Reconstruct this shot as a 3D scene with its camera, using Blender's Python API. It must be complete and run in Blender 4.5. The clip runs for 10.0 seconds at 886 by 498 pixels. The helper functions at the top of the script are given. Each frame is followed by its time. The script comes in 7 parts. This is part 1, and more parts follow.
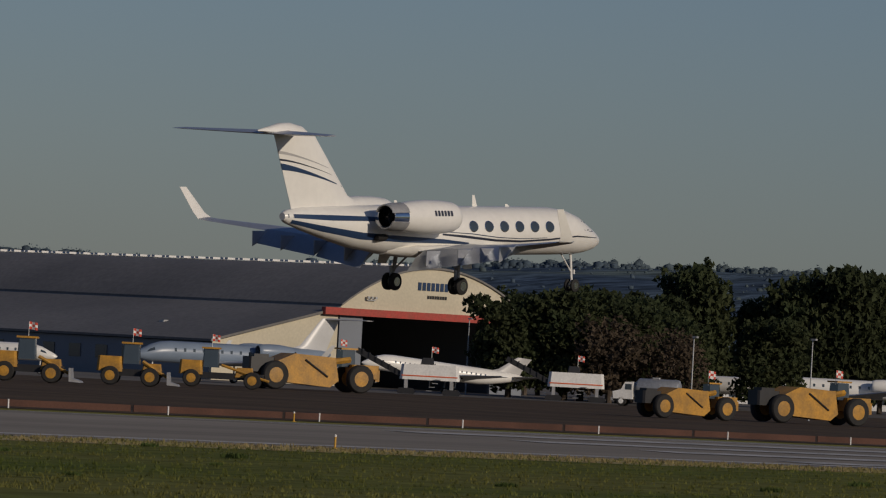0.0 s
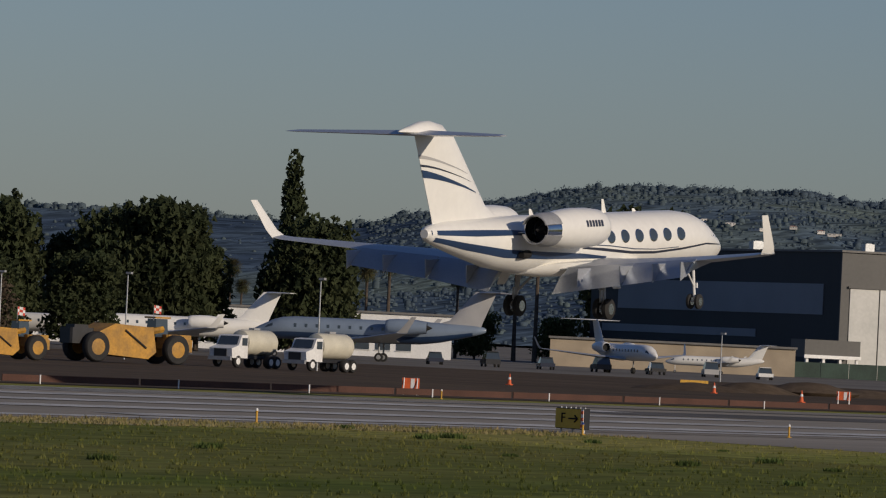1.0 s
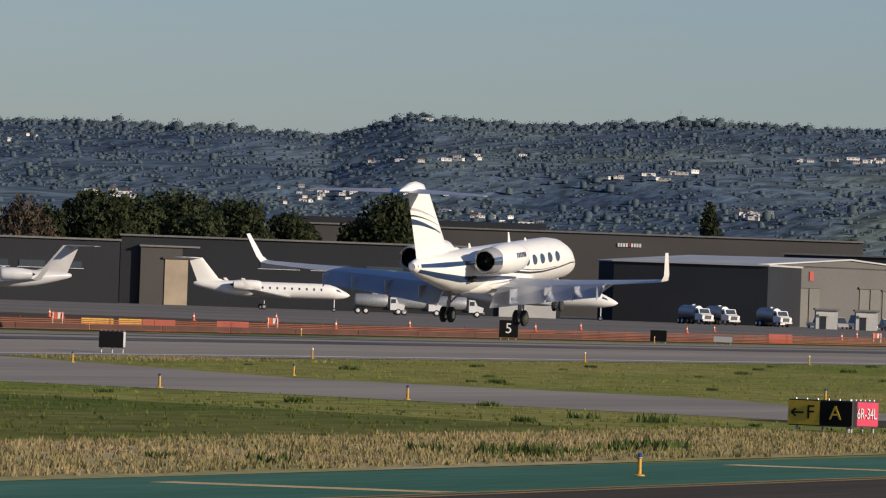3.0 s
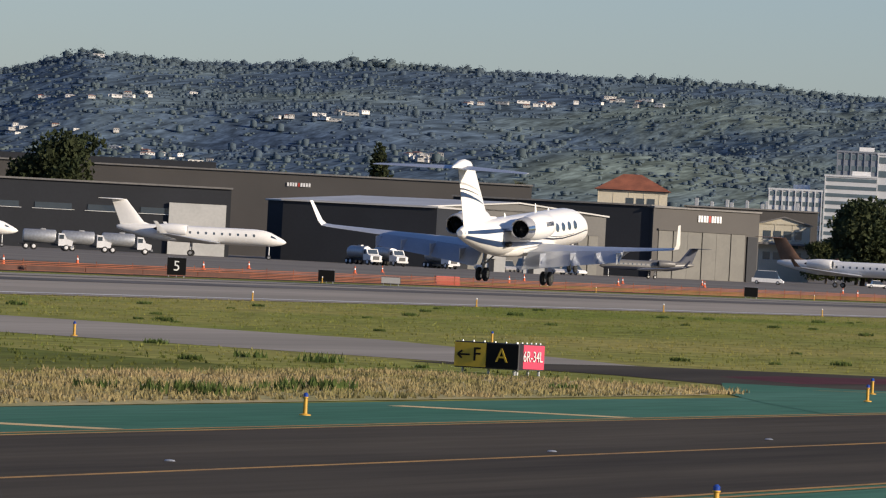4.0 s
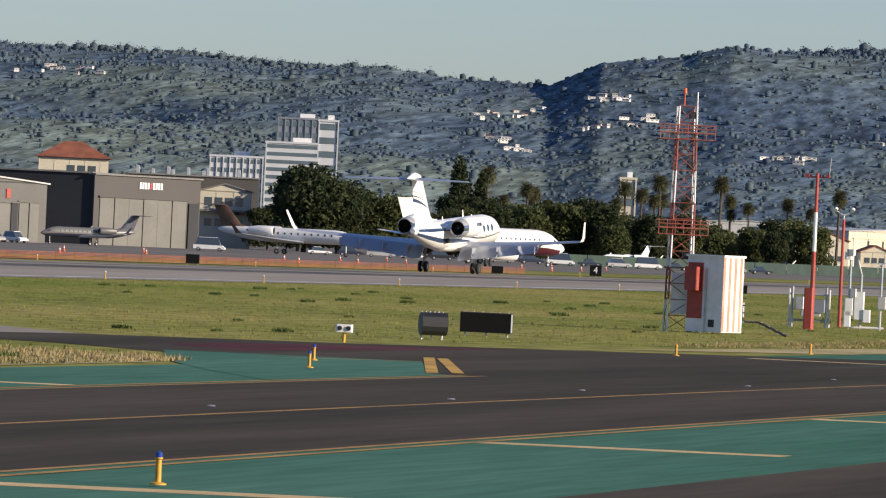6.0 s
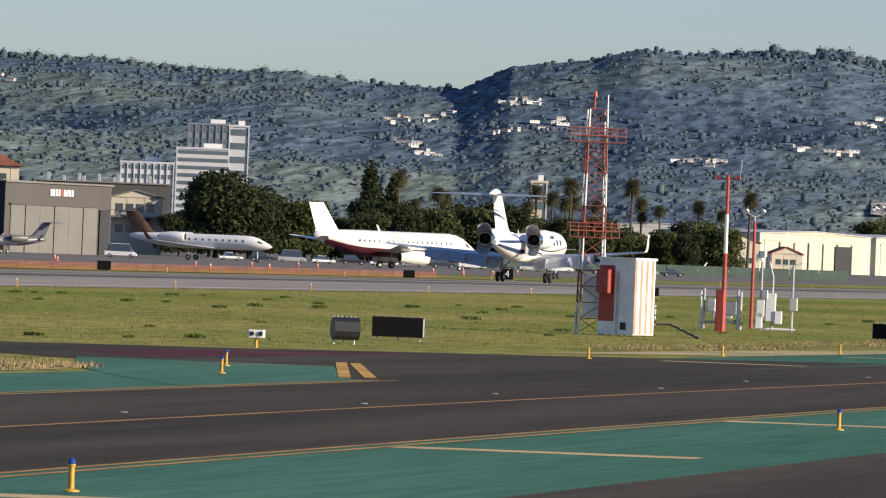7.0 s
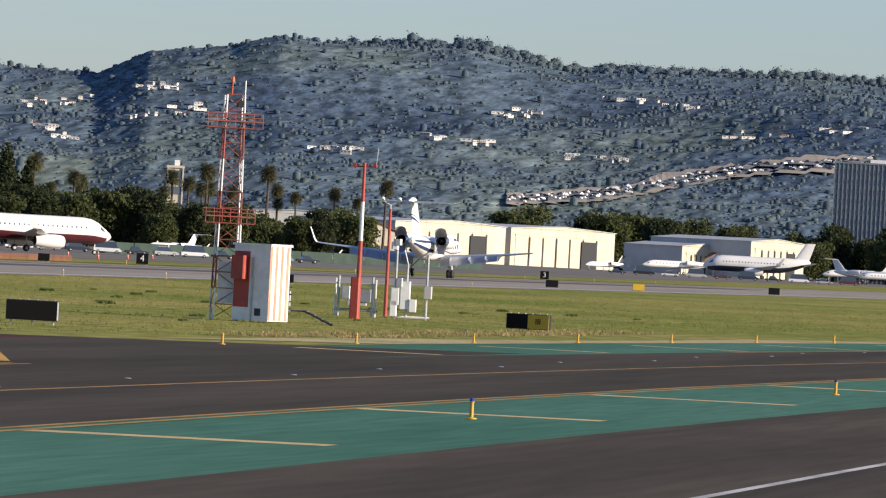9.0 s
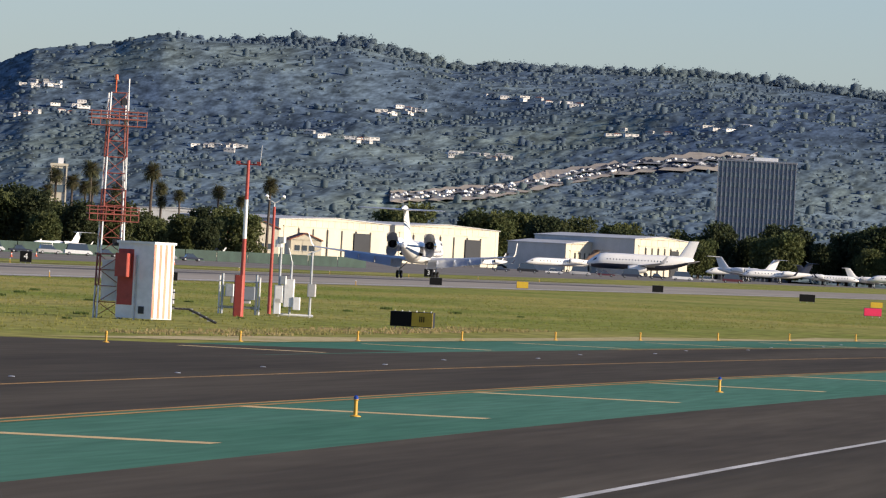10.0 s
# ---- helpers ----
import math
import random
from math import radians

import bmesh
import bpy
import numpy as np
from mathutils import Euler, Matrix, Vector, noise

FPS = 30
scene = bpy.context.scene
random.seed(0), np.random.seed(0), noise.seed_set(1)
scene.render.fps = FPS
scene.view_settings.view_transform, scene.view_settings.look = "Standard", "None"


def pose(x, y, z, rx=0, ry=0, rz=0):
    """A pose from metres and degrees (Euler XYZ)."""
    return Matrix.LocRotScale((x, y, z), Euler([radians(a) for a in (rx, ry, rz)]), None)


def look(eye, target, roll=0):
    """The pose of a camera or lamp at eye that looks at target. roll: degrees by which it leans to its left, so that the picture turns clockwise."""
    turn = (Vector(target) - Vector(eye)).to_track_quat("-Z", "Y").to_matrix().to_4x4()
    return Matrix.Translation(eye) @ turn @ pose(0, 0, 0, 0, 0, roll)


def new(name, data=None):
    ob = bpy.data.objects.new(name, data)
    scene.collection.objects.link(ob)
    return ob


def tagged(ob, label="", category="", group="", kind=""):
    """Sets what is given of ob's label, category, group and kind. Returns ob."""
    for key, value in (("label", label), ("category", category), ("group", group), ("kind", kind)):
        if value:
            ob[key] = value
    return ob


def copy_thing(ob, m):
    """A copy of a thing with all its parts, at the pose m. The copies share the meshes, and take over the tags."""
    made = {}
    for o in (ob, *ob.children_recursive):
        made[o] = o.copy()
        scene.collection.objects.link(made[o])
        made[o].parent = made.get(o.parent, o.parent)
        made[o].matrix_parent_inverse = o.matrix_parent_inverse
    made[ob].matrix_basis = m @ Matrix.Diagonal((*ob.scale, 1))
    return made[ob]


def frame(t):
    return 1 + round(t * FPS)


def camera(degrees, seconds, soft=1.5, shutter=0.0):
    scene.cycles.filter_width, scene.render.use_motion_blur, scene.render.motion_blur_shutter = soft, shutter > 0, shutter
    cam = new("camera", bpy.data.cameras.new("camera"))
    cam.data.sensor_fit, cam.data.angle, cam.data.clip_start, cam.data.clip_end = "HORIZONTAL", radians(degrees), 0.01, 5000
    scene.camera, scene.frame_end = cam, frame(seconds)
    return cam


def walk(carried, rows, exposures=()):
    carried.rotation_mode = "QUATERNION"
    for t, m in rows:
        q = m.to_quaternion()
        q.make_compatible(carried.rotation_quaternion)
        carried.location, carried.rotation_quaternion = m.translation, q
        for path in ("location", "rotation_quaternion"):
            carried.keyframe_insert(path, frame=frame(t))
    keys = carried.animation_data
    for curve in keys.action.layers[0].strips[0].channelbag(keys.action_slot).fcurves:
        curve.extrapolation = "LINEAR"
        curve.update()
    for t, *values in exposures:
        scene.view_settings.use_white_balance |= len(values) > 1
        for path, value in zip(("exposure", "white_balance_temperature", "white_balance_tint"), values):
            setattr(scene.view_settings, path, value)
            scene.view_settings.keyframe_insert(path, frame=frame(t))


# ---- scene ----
EYE_HEIGHT = 2.6
cam = camera(7.476, 10.0, soft=1.2, shutter=0.0)


def aim(x, y, yaw, pitch, roll):
    """A camera pose: yaw to the left of +y, pitch up, roll as in look()."""
    a, b = radians(yaw), radians(pitch)
    eye = Vector((x, y, EYE_HEIGHT))
    way = Vector((-math.sin(a) * math.cos(b), math.cos(a) * math.cos(b), math.sin(b)))
    return look(eye, eye + way * 100, roll)


# seconds, x, y, yaw, pitch, roll
PATH = [
    (0.0, 25.86, -35.60, 38.216, 0.998, 3.16),
    (0.2, 21.75, -29.93, 36.845, 0.925, 3.08),
    (0.5, 14.99, -20.63, 35.361, 0.826, 2.60),
    (0.8, 8.23, -11.33, 33.388, 0.674, 2.98),
    (1.0, 4.23, -5.82, 32.351, 0.760, 2.75),
    (1.2, 1.41, -1.94, 30.903, 0.955, 3.24),
    (1.5, 0.00, -0.00, 28.479, 0.914, 3.48),
    (1.6, 0.00, -0.00, 27.540, 0.967, 3.30),
    (1.8, 0.00, -0.00, 26.800, 0.862, 2.90),
    (2.0, 0.00, -0.00, 26.359, 0.738, 2.43),
    (2.2, 0.00, -0.00, 25.450, 0.690, 2.40),
    (2.4, 0.00, -0.00, 23.900, 0.676, 2.30),
    (2.5, 0.00, -0.00, 23.500, 0.624, 2.28),
    (2.7, 0.00, -0.00, 22.734, 0.535, 2.25),
    (3.8, 0.00, -0.00, 19.176, 0.057, 2.28),
    (4.0, 0.00, -0.00, 18.793, 0.008, 2.96),
    (4.3, 0.00, -0.00, 17.640, -0.017, 2.95),
    (4.5, 0.00, -0.00, 16.817, 0.059, 2.99),
    (4.7, 0.00, -0.00, 16.270, 0.431, 2.90),
    (5.0, 0.00, -0.00, 16.660, 0.458, 2.69),
    (5.3, 0.00, -0.00, 15.065, 0.011, 2.60),
    (5.5, 0.00, -0.00, 14.955, -0.159, 2.59),
    (6.0, 0.00, -0.00, 14.068, -0.039, 2.71),
    (6.2, 0.00, -0.00, 13.750, 0.029, 2.46),
    (7.3, 0.00, -0.00, 13.110, 0.018, 2.49),
    (7.5, 0.00, -0.00, 12.717, 0.086, 2.96),
    (8.0, 0.00, -0.00, 11.551, 0.025, 2.83),
    (8.5, 0.00, -0.00, 10.956, 0.114, 3.09),
    (9.0, 0.00, -0.00, 10.240, 0.057, 3.08),
    (9.5, 0.00, -0.00, 9.746, 0.020, 3.09),
    (10.0, 0.00, -0.00, 9.259, 0.090, 3.04),
]
walk(cam, [(t, aim(x, y, a, b, c)) for t, x, y, a, b, c in PATH],
     exposures=[(0.0, -1.17), (0.5, -1.04), (1.0, -0.72), (1.5, -0.42), (2.0, -0.26), (2.7, -0.07), (4.0, 0.34), (5.5, 0.52), (7.5, 0.66), (10.0, 0.70)])

# ---- light ----
SUN = Vector((0.95, -0.13, 0.29)).normalized()
world = bpy.data.worlds.new("sky")
scene.world = world
world.use_nodes = True
wn = world.node_tree
sky = wn.nodes.new("ShaderNodeTexSky")
sky.sky_type = "NISHITA"
sky.sun_disc = False
sky.sun_elevation = math.asin(SUN.z)
sky.sun_rotation = math.atan2(SUN.x, SUN.y)
sky.air_density, sky.dust_density, sky.ozone_density = 1.0, 0.4, 2.5
tint = wn.nodes.new("ShaderNodeMix")
tint.data_type, tint.blend_type = "RGBA", "MULTIPLY"
tint.inputs[0].default_value = 1.0
tint.inputs[7].default_value = (0.83, 0.92, 1.27, 1)
wn.links.new(sky.outputs[0], tint.inputs[6])
wn.links.new(tint.outputs[2], wn.nodes["Background"].inputs[0])
wn.nodes["Background"].inputs[1].default_value = 0.077
sun = new("sun", bpy.data.lights.new("sun", "SUN"))
sun.data.energy, sun.data.angle, sun.data.color = 5.0, radians(0.5), (1.0, 0.86, 0.70)
sun.matrix_world = look((0, 0, 300), Vector((0, 0, 300)) - SUN)


# ---- materials ----
def material(name, color, rough=0.6, metal=0.0, color2=None, scale=1.0, detail_scale=12.0, contrast=0.25, bump=0.0, spec=0.5, space="Object", per_object=0.0, along=1.0, leaf=0.0):
    """A surface with a broad and a fine variation of its colour, and fine relief."""
    m = bpy.data.materials.new(name)
    m.use_nodes = True
    t = m.node_tree
    b = t.nodes["Principled BSDF"]
    b.inputs["Roughness"].default_value, b.inputs["Metallic"].default_value = rough, metal
    b.inputs["Specular IOR Level"].default_value = spec
    co = t.nodes.new("ShaderNodeTexCoord")
    n1, n2 = t.nodes.new("ShaderNodeTexNoise"), t.nodes.new("ShaderNodeTexNoise")
    n1.inputs["Scale"].default_value, n2.inputs["Scale"].default_value = scale, detail_scale
    n1.inputs["Detail"].default_value, n2.inputs["Detail"].default_value = 4, 3
    grain = t.nodes.new("ShaderNodeMapping")
    grain.inputs["Scale"].default_value = (1.0, along, 1.0)
    t.links.new(co.outputs[space], grain.inputs["Vector"])
    for n in (n1, n2):
        t.links.new(grain.outputs[0], n.inputs["Vector"])
    ramp = t.nodes.new("ShaderNodeValToRGB")
    c2 = color2 or [c * (1 - contrast) for c in color]
    ramp.color_ramp.elements[0].position, ramp.color_ramp.elements[1].position = 0.35, 0.65
    ramp.color_ramp.elements[0].color, ramp.color_ramp.elements[1].color = (*c2, 1), (*color, 1)
    t.links.new(n1.outputs["Fac"], ramp.inputs[0])
    mul = t.nodes.new("ShaderNodeMix")
    mul.data_type, mul.blend_type = "RGBA", "MULTIPLY"
    mul.inputs[0].default_value = 1.0
    fine = t.nodes.new("ShaderNodeMapRange")
    fine.inputs[1].default_value, fine.inputs[2].default_value = 0.3, 0.7
    fine.inputs[3].default_value, fine.inputs[4].default_value = 1 - contrast * 0.6, 1 + contrast * 0.3
    t.links.new(n2.outputs["Fac"], fine.inputs[0])
    t.links.new(ramp.outputs[0], mul.inputs[6])
    t.links.new(fine.outputs[0], mul.inputs[7])
    last = mul.outputs[2]
    if per_object:
        info = t.nodes.new("ShaderNodeObjectInfo")
        vary = t.nodes.new("ShaderNodeMapRange")
        vary.inputs[3].default_value, vary.inputs[4].default_value = 1 - per_object, 1 + per_object
        t.links.new(info.outputs["Random"], vary.inputs[0])
        mul2 = t.nodes.new("ShaderNodeMix")
        mul2.data_type, mul2.blend_type = "RGBA", "MULTIPLY"
        mul2.inputs[0].default_value = 1.0
        t.links.new(last, mul2.inputs[6])
        t.links.new(vary.outputs[0], mul2.inputs[7])
        last = mul2.outputs[2]
    t.links.new(last, b.inputs["Base Color"])
    if leaf:
        through_leaf, both = t.nodes.new("ShaderNodeBsdfTranslucent"), t.nodes.new("ShaderNodeMixShader")
        both.inputs[0].default_value = leaf
        t.links.new(last, through_leaf.inputs["Color"])
        t.links.new(b.outputs[0], both.inputs[1])
        t.links.new(through_leaf.outputs[0], both.inputs[2])
        t.links.new(both.outputs[0], t.nodes["Material Output"].inputs["Surface"])
    if bump:
        bp = t.nodes.new("ShaderNodeBump")
        bp.inputs["Strength"].default_value, bp.inputs["Distance"].default_value = bump, 0.05
        t.links.new(n2.outputs["Fac"], bp.inputs["Height"])
        t.links.new(bp.outputs[0], b.inputs["Normal"])
    return m


GRASS = material("grass", (0.190, 0.222, 0.046), 0.95, color2=(0.330, 0.292, 0.092), scale=0.06, detail_scale=1.1, contrast=0.7, bump=0.6, spec=0.02, along=0.35)
DRYGRASS = material("dry_grass", (0.52, 0.42, 0.23), 0.95, color2=(0.36, 0.32, 0.14), scale=0.12, detail_scale=3.0, contrast=0.5, bump=0.5, spec=0.02)
TUFT = material("grass_tuft", (0.180, 0.222, 0.050), 0.9, color2=(0.32, 0.285, 0.090), scale=0.06, detail_scale=0.8, contrast=0.6, spec=0.02, along=0.35, leaf=0.35)
DRYTUFT = material("dry_tuft", (0.40, 0.31, 0.16), 0.9, color2=(0.27, 0.24, 0.10), scale=0.15, detail_scale=2.0, contrast=0.4, spec=0.02, leaf=0.35)
WEED = material("weed_leaves", (0.12, 0.165, 0.05), 0.9, scale=0.4, detail_scale=4.0, contrast=0.4, spec=0.02, leaf=0.35)
CONCRETE = material("runway_concrete", (0.345, 0.308, 0.255), 0.9, color2=(0.27, 0.243, 0.202), scale=0.15, detail_scale=1.4, contrast=0.2, bump=0.1, spec=0.03, along=0.06)
APRON = material("apron_concrete", (0.22, 0.20, 0.172), 0.9, color2=(0.165, 0.152, 0.132), scale=0.02, detail_scale=0.9, contrast=0.2, spec=0.03)
ASPHALT = material("asphalt", (0.088, 0.075, 0.056), 0.95, color2=(0.058, 0.050, 0.039), scale=0.35, detail_scale=3.0, contrast=0.3, bump=0.2, spec=0.03, along=0.05)
ASPHALT_OLD = material("old_asphalt", (0.098, 0.083, 0.062), 0.95, color2=(0.066, 0.056, 0.043), scale=0.3, detail_scale=3.0, contrast=0.3, bump=0.2, spec=0.03, along=0.06)
GREENPAINT = material("green_shoulder_paint", (0.060, 0.158, 0.105), 0.9, color2=(0.086, 0.196, 0.138), scale=0.3, detail_scale=4.0, contrast=0.35, bump=0.1, spec=0.03, along=0.06)
REDPAINT = material("red_ground_paint", (0.13, 0.05, 0.055), 0.85, scale=0.2, detail_scale=4.0, contrast=0.3, spec=0.03)
DIRT = material("dirt", (0.13, 0.095, 0.064), 0.95, color2=(0.085, 0.064, 0.046), scale=0.07, detail_scale=1.5, contrast=0.4, bump=0.5, spec=0.03)
EDGELINE = material("worn_orange_line_paint", (0.50, 0.29, 0.10), 0.7, color2=(0.34, 0.21, 0.09), scale=0.5, detail_scale=6.0, contrast=0.4, spec=0.03)
BARLINE = material("pale_yellow_bar_paint", (0.74, 0.54, 0.27), 0.7, scale=0.5, detail_scale=6.0, contrast=0.3, spec=0.03)
YELLOWLINE = material("yellow_line_paint", (0.66, 0.40, 0.11), 0.7, scale=0.5, detail_scale=6.0, contrast=0.4, spec=0.03)
WHITELINE = material("white_line_paint", (0.62, 0.60, 0.56), 0.7, scale=0.5, detail_scale=6.0, contrast=0.35, spec=0.03)


# ---- mesh helpers ----
class Shape:
    """Collects vertices and faces for one mesh."""

    def __init__(self):
        self.v, self.f = [], []

    def add(self, verts, faces):
        n = len(self.v)
        self.v += [tuple(p) for p in verts]
        self.f += [tuple(i + n for i in f) for f in faces]
        return self

    def box(self, cx, cy, cz, sx, sy, sz, rz=0.0, taper=1.0, bevel=0.0):
        """A box on its centre; taper narrows the top; bevel cuts its upright edges."""
        x, y, z = sx / 2, sy / 2, sz / 2
        b = min(bevel, x * 0.9, y * 0.9)
        ring = [(-x, -y + b), (-x + b, -y), (x - b, -y), (x, -y + b), (x, y - b), (x - b, y), (-x + b, y), (-x, y - b)] if b else [(-x, -y), (x, -y), (x, y), (-x, y)]
        c, s = math.cos(rz), math.sin(rz)
        verts = []
        for zz, k in ((-z, 1.0), (z, taper)):
            verts += [(cx + (px * c - py * s) * k, cy + (px * s + py * c) * k, cz + zz) for px, py in ring]
        n = len(ring)
        faces = [tuple(range(n - 1, -1, -1)), tuple(range(n, 2 * n))]
        faces += [(i, (i + 1) % n, n + (i + 1) % n, n + i) for i in range(n)]
        return self.add(verts, faces)

    def loft(self, rings, closed=True, caps=True):
        n, m = len(rings[0]), len(rings)
        verts = [p for r in rings for p in r]
        faces = []
        for j in range(m - 1):
            for i in range(n if closed else n - 1):
                k = (i + 1) % n
                faces.append((j * n + i, j * n + k, (j + 1) * n + k, (j + 1) * n + i))
        if caps:
            faces += [tuple(range(n - 1, -1, -1)), tuple((m - 1) * n + i for i in range(n))]
        return self.add(verts, faces)

    def tube(self, a, b, ra, rb=None, n=8, caps=True):
        """A round bar from a to b."""
        a, b, rb = Vector(a), Vector(b), ra if rb is None else rb
        q = (b - a).to_track_quat("Z", "Y")
        ring = [Vector((math.cos(2 * math.pi * i / n), math.sin(2 * math.pi * i / n), 0)) for i in range(n)]
        return self.loft([[a + q @ (p * ra) for p in ring], [b + q @ (p * rb) for p in ring]], caps=caps)

    def turned(self, axis_from, axis_to, profile, n=16, caps=True):
        """A body of revolution: profile holds (distance along the axis, radius)."""
        a, b = Vector(axis_from), Vector(axis_to)
        w = (b - a).normalized()
        q = w.to_track_quat("Z", "Y")
        ring = [Vector((math.cos(2 * math.pi * i / n), math.sin(2 * math.pi * i / n), 0)) for i in range(n)]
        return self.loft([[a + w * d + q @ (p * r) for p in ring] for d, r in profile], caps=caps)

    def mesh(self, name, mat, smooth=False):
        me = bpy.data.meshes.new(name)
        me.from_pydata(self.v, [], self.f)
        me.materials.append(mat)
        if smooth:
            me.polygons.foreach_set("use_smooth", [True] * len(me.polygons))
            me.set_sharp_from_angle(angle=radians(40))
        me.update()
        return me


def part(name, shape, mat, parent=None, label="", smooth=False, kind=""):
    ob = new(name, shape if isinstance(shape, bpy.types.Mesh) else shape.mesh(name, mat, smooth))
    if parent is not None:
        ob.parent = parent
    return tagged(ob, label, kind=kind)


def thing(name, label, category, m=None, group="", kind=""):
    ob = new(name)
    ob.empty_display_size = 0.2
    if m is not None:
        ob.matrix_basis = m
    return tagged(ob, label, category, group, kind)


def lettering(text, size, mat, name="lettering", depth=0.01):
    """Raised letters as a mesh, centred, in the x-z plane and facing -y."""
    cu = bpy.data.curves.new(name, "FONT")
    cu.body, cu.size, cu.extrude, cu.align_x, cu.align_y = text, size, depth, "CENTER", "CENTER"
    tmp = bpy.data.objects.new(name, cu)
    scene.collection.objects.link(tmp)
    me = bpy.data.meshes.new_from_object(tmp.evaluated_get(bpy.context.evaluated_depsgraph_get()))
    bpy.data.objects.remove(tmp)
    me.transform(Matrix.Rotation(radians(90), 4, "X"))
    me.materials.clear()
    me.materials.append(mat)
    return me


def smooth01(v, a, b):
    k = min(1.0, max(0.0, (v - a) / (b - a)))
    return k * k * (3 - 2 * k)


# ---- ground ----
XS = [-4800, -2600, -1400, -900, -600, -420, -300, -240, -200, -180, -165, -155, -148, -125, -102, -80, -60, -37.5, -16, -10, 40, 200, 1000, 4800]
YS = [-600, -200, 0, 60, 120, 180, 240, 300, 380, 460, 560, 680, 800, 950, 1150, 1400, 1700, 2100, 2700, 3600, 4900]


def gz(x, y):
    """Height of the ground."""
    z = -0.45 * (1 - smooth01(x, -190, -152))
    return z + 1.1 * smooth01(y, 1150, 2000) * (1 - smooth01(x, -200, -150))


def bend(x, y):
    """Sideways drift of the taxiway, bent to fit the camera's view."""
    return 5.0 * (max(0.0, min(y, 420.0) - 90.0) / 158.0) ** 2 * smooth01(x, -56, -40)


def sheet(name, mat, polygon_rows, lift, label="", kind="structure", curved=False):
    """A thin sheet laid over the ground; rows of points across it."""
    s = Shape()
    n = len(polygon_rows[0])
    s.add([(x + (bend(x, y) if curved else 0.0), y, gz(x, y) + lift * 0.35) for row in polygon_rows for x, y in row],
          [(j * n + i, j * n + i + 1, (j + 1) * n + i + 1, (j + 1) * n + i) for j in range(len(polygon_rows) - 1) for i in range(n - 1)])
    ob = part(name, s, mat)
    return tagged(ob, label, name.replace("_", " "), kind=kind)


def strip(name, mat, x0, x1, y0, y1, lift, label=""):
    ys = sorted({y0, y1, *[y for y in YS if y0 < y < y1], *([y for y in range(90, 421, 10) if y0 < y < y1] if x0 > -60 else [])})
    xs = sorted({x0, x1, *[x for x in XS if x0 < x < x1]})
    return sheet(name, mat, [[(x, y) for x in xs] for y in ys], lift, label, curved=x0 > -60)


gs = Shape()
gs.add([(x, y, gz(x, y)) for y in YS for x in XS],
       [(j * len(XS) + i, j * len(XS) + i + 1, (j + 1) * len(XS) + i + 1, (j + 1) * len(XS) + i) for j in range(len(YS) - 1) for i in range(len(XS) - 1)])
tagged(part("ground", gs, GRASS), "airfield ground under green and yellowed mown grass", "ground", kind="structure")

# runway with a low crown, raised to fit the jet in the camera's view
rw = Shape()
ry = [y for y in YS if y <= 2700]
rw.add([(x, y, z) for y in ry for x, z in ((-149, 0.02), (-125, 0.30), (-101, 0.02))],
       [(j * 3 + i, j * 3 + i + 1, (j + 1) * 3 + i + 1, (j + 1) * 3 + i) for j in range(len(ry) - 1) for i in range(2)])
tagged(part("runway", rw, CONCRETE), "pale grey worn concrete runway with tyre marks", "runway", kind="structure")


def runway_z(x):
    return 0.02 + 0.28 * (1 - abs(x + 125) / 24)


RUBBER = material("rubber_marks", (0.10, 0.095, 0.09), 0.9, color2=(0.17, 0.16, 0.15), scale=0.05, detail_scale=2.0, contrast=0.3, spec=0.03)
for x0, x1, y0, y1, mat, nm in ((-103.4, -102.4, -600, 2700, WHITELINE, "runway_edge_line"), (-147.6, -146.6, -600, 2700, WHITELINE, "runway_edge_line"),
                                (-131.5, -127.5, 200, 900, RUBBER, "tyre_marks"), (-122.5, -118.5, 200, 900, RUBBER, "tyre_marks")):
    s = Shape()
    s.add([(x0, y0, runway_z(x0) + 0.012), (x1, y0, runway_z(x1) + 0.012), (x1, y1, runway_z(x1) + 0.012), (x0, y1, runway_z(x0) + 0.012)], [(0, 1, 2, 3)])
    tagged(part(nm, s, mat), "worn white painted runway edge line" if mat is WHITELINE else "dark rubber marks on the runway", "marking", kind="structure")
# threshold and aiming bars on the runway
for k in range(8):
    x0 = -145 + k * 5.6
    s = Shape()
    s.add([(x0, 150, runway_z(x0) + 0.02), (x0 + 1.8, 150, runway_z(x0 + 1.8) + 0.02), (x0 + 1.8, 205, runway_z(x0 + 1.8) + 0.02), (x0, 205, runway_z(x0) + 0.02)], [(0, 1, 2, 3)])
    tagged(part("runway_bar", s, WHITELINE), "long white bar painted on the runway", "marking", "runway bars", "structure")

# beyond the runway: dirt, orange net strip, grass verge, apron
strip("dirt_strip", DIRT, -420, -157, -200, 600, 0.03, "dark bare dirt of a building site beside the runway")
strip("dirt_strip_far", DIRT, -182, -157, 600, 1150, 0.03, "bare dirt strip beside the runway")
strip("apron", APRON, -4800, -420, -200, 600, 0.03, "grey concrete aircraft apron")
strip("apron_south", APRON, -2600, -212, 600, 2700, 0.03, "grey concrete aircraft apron")
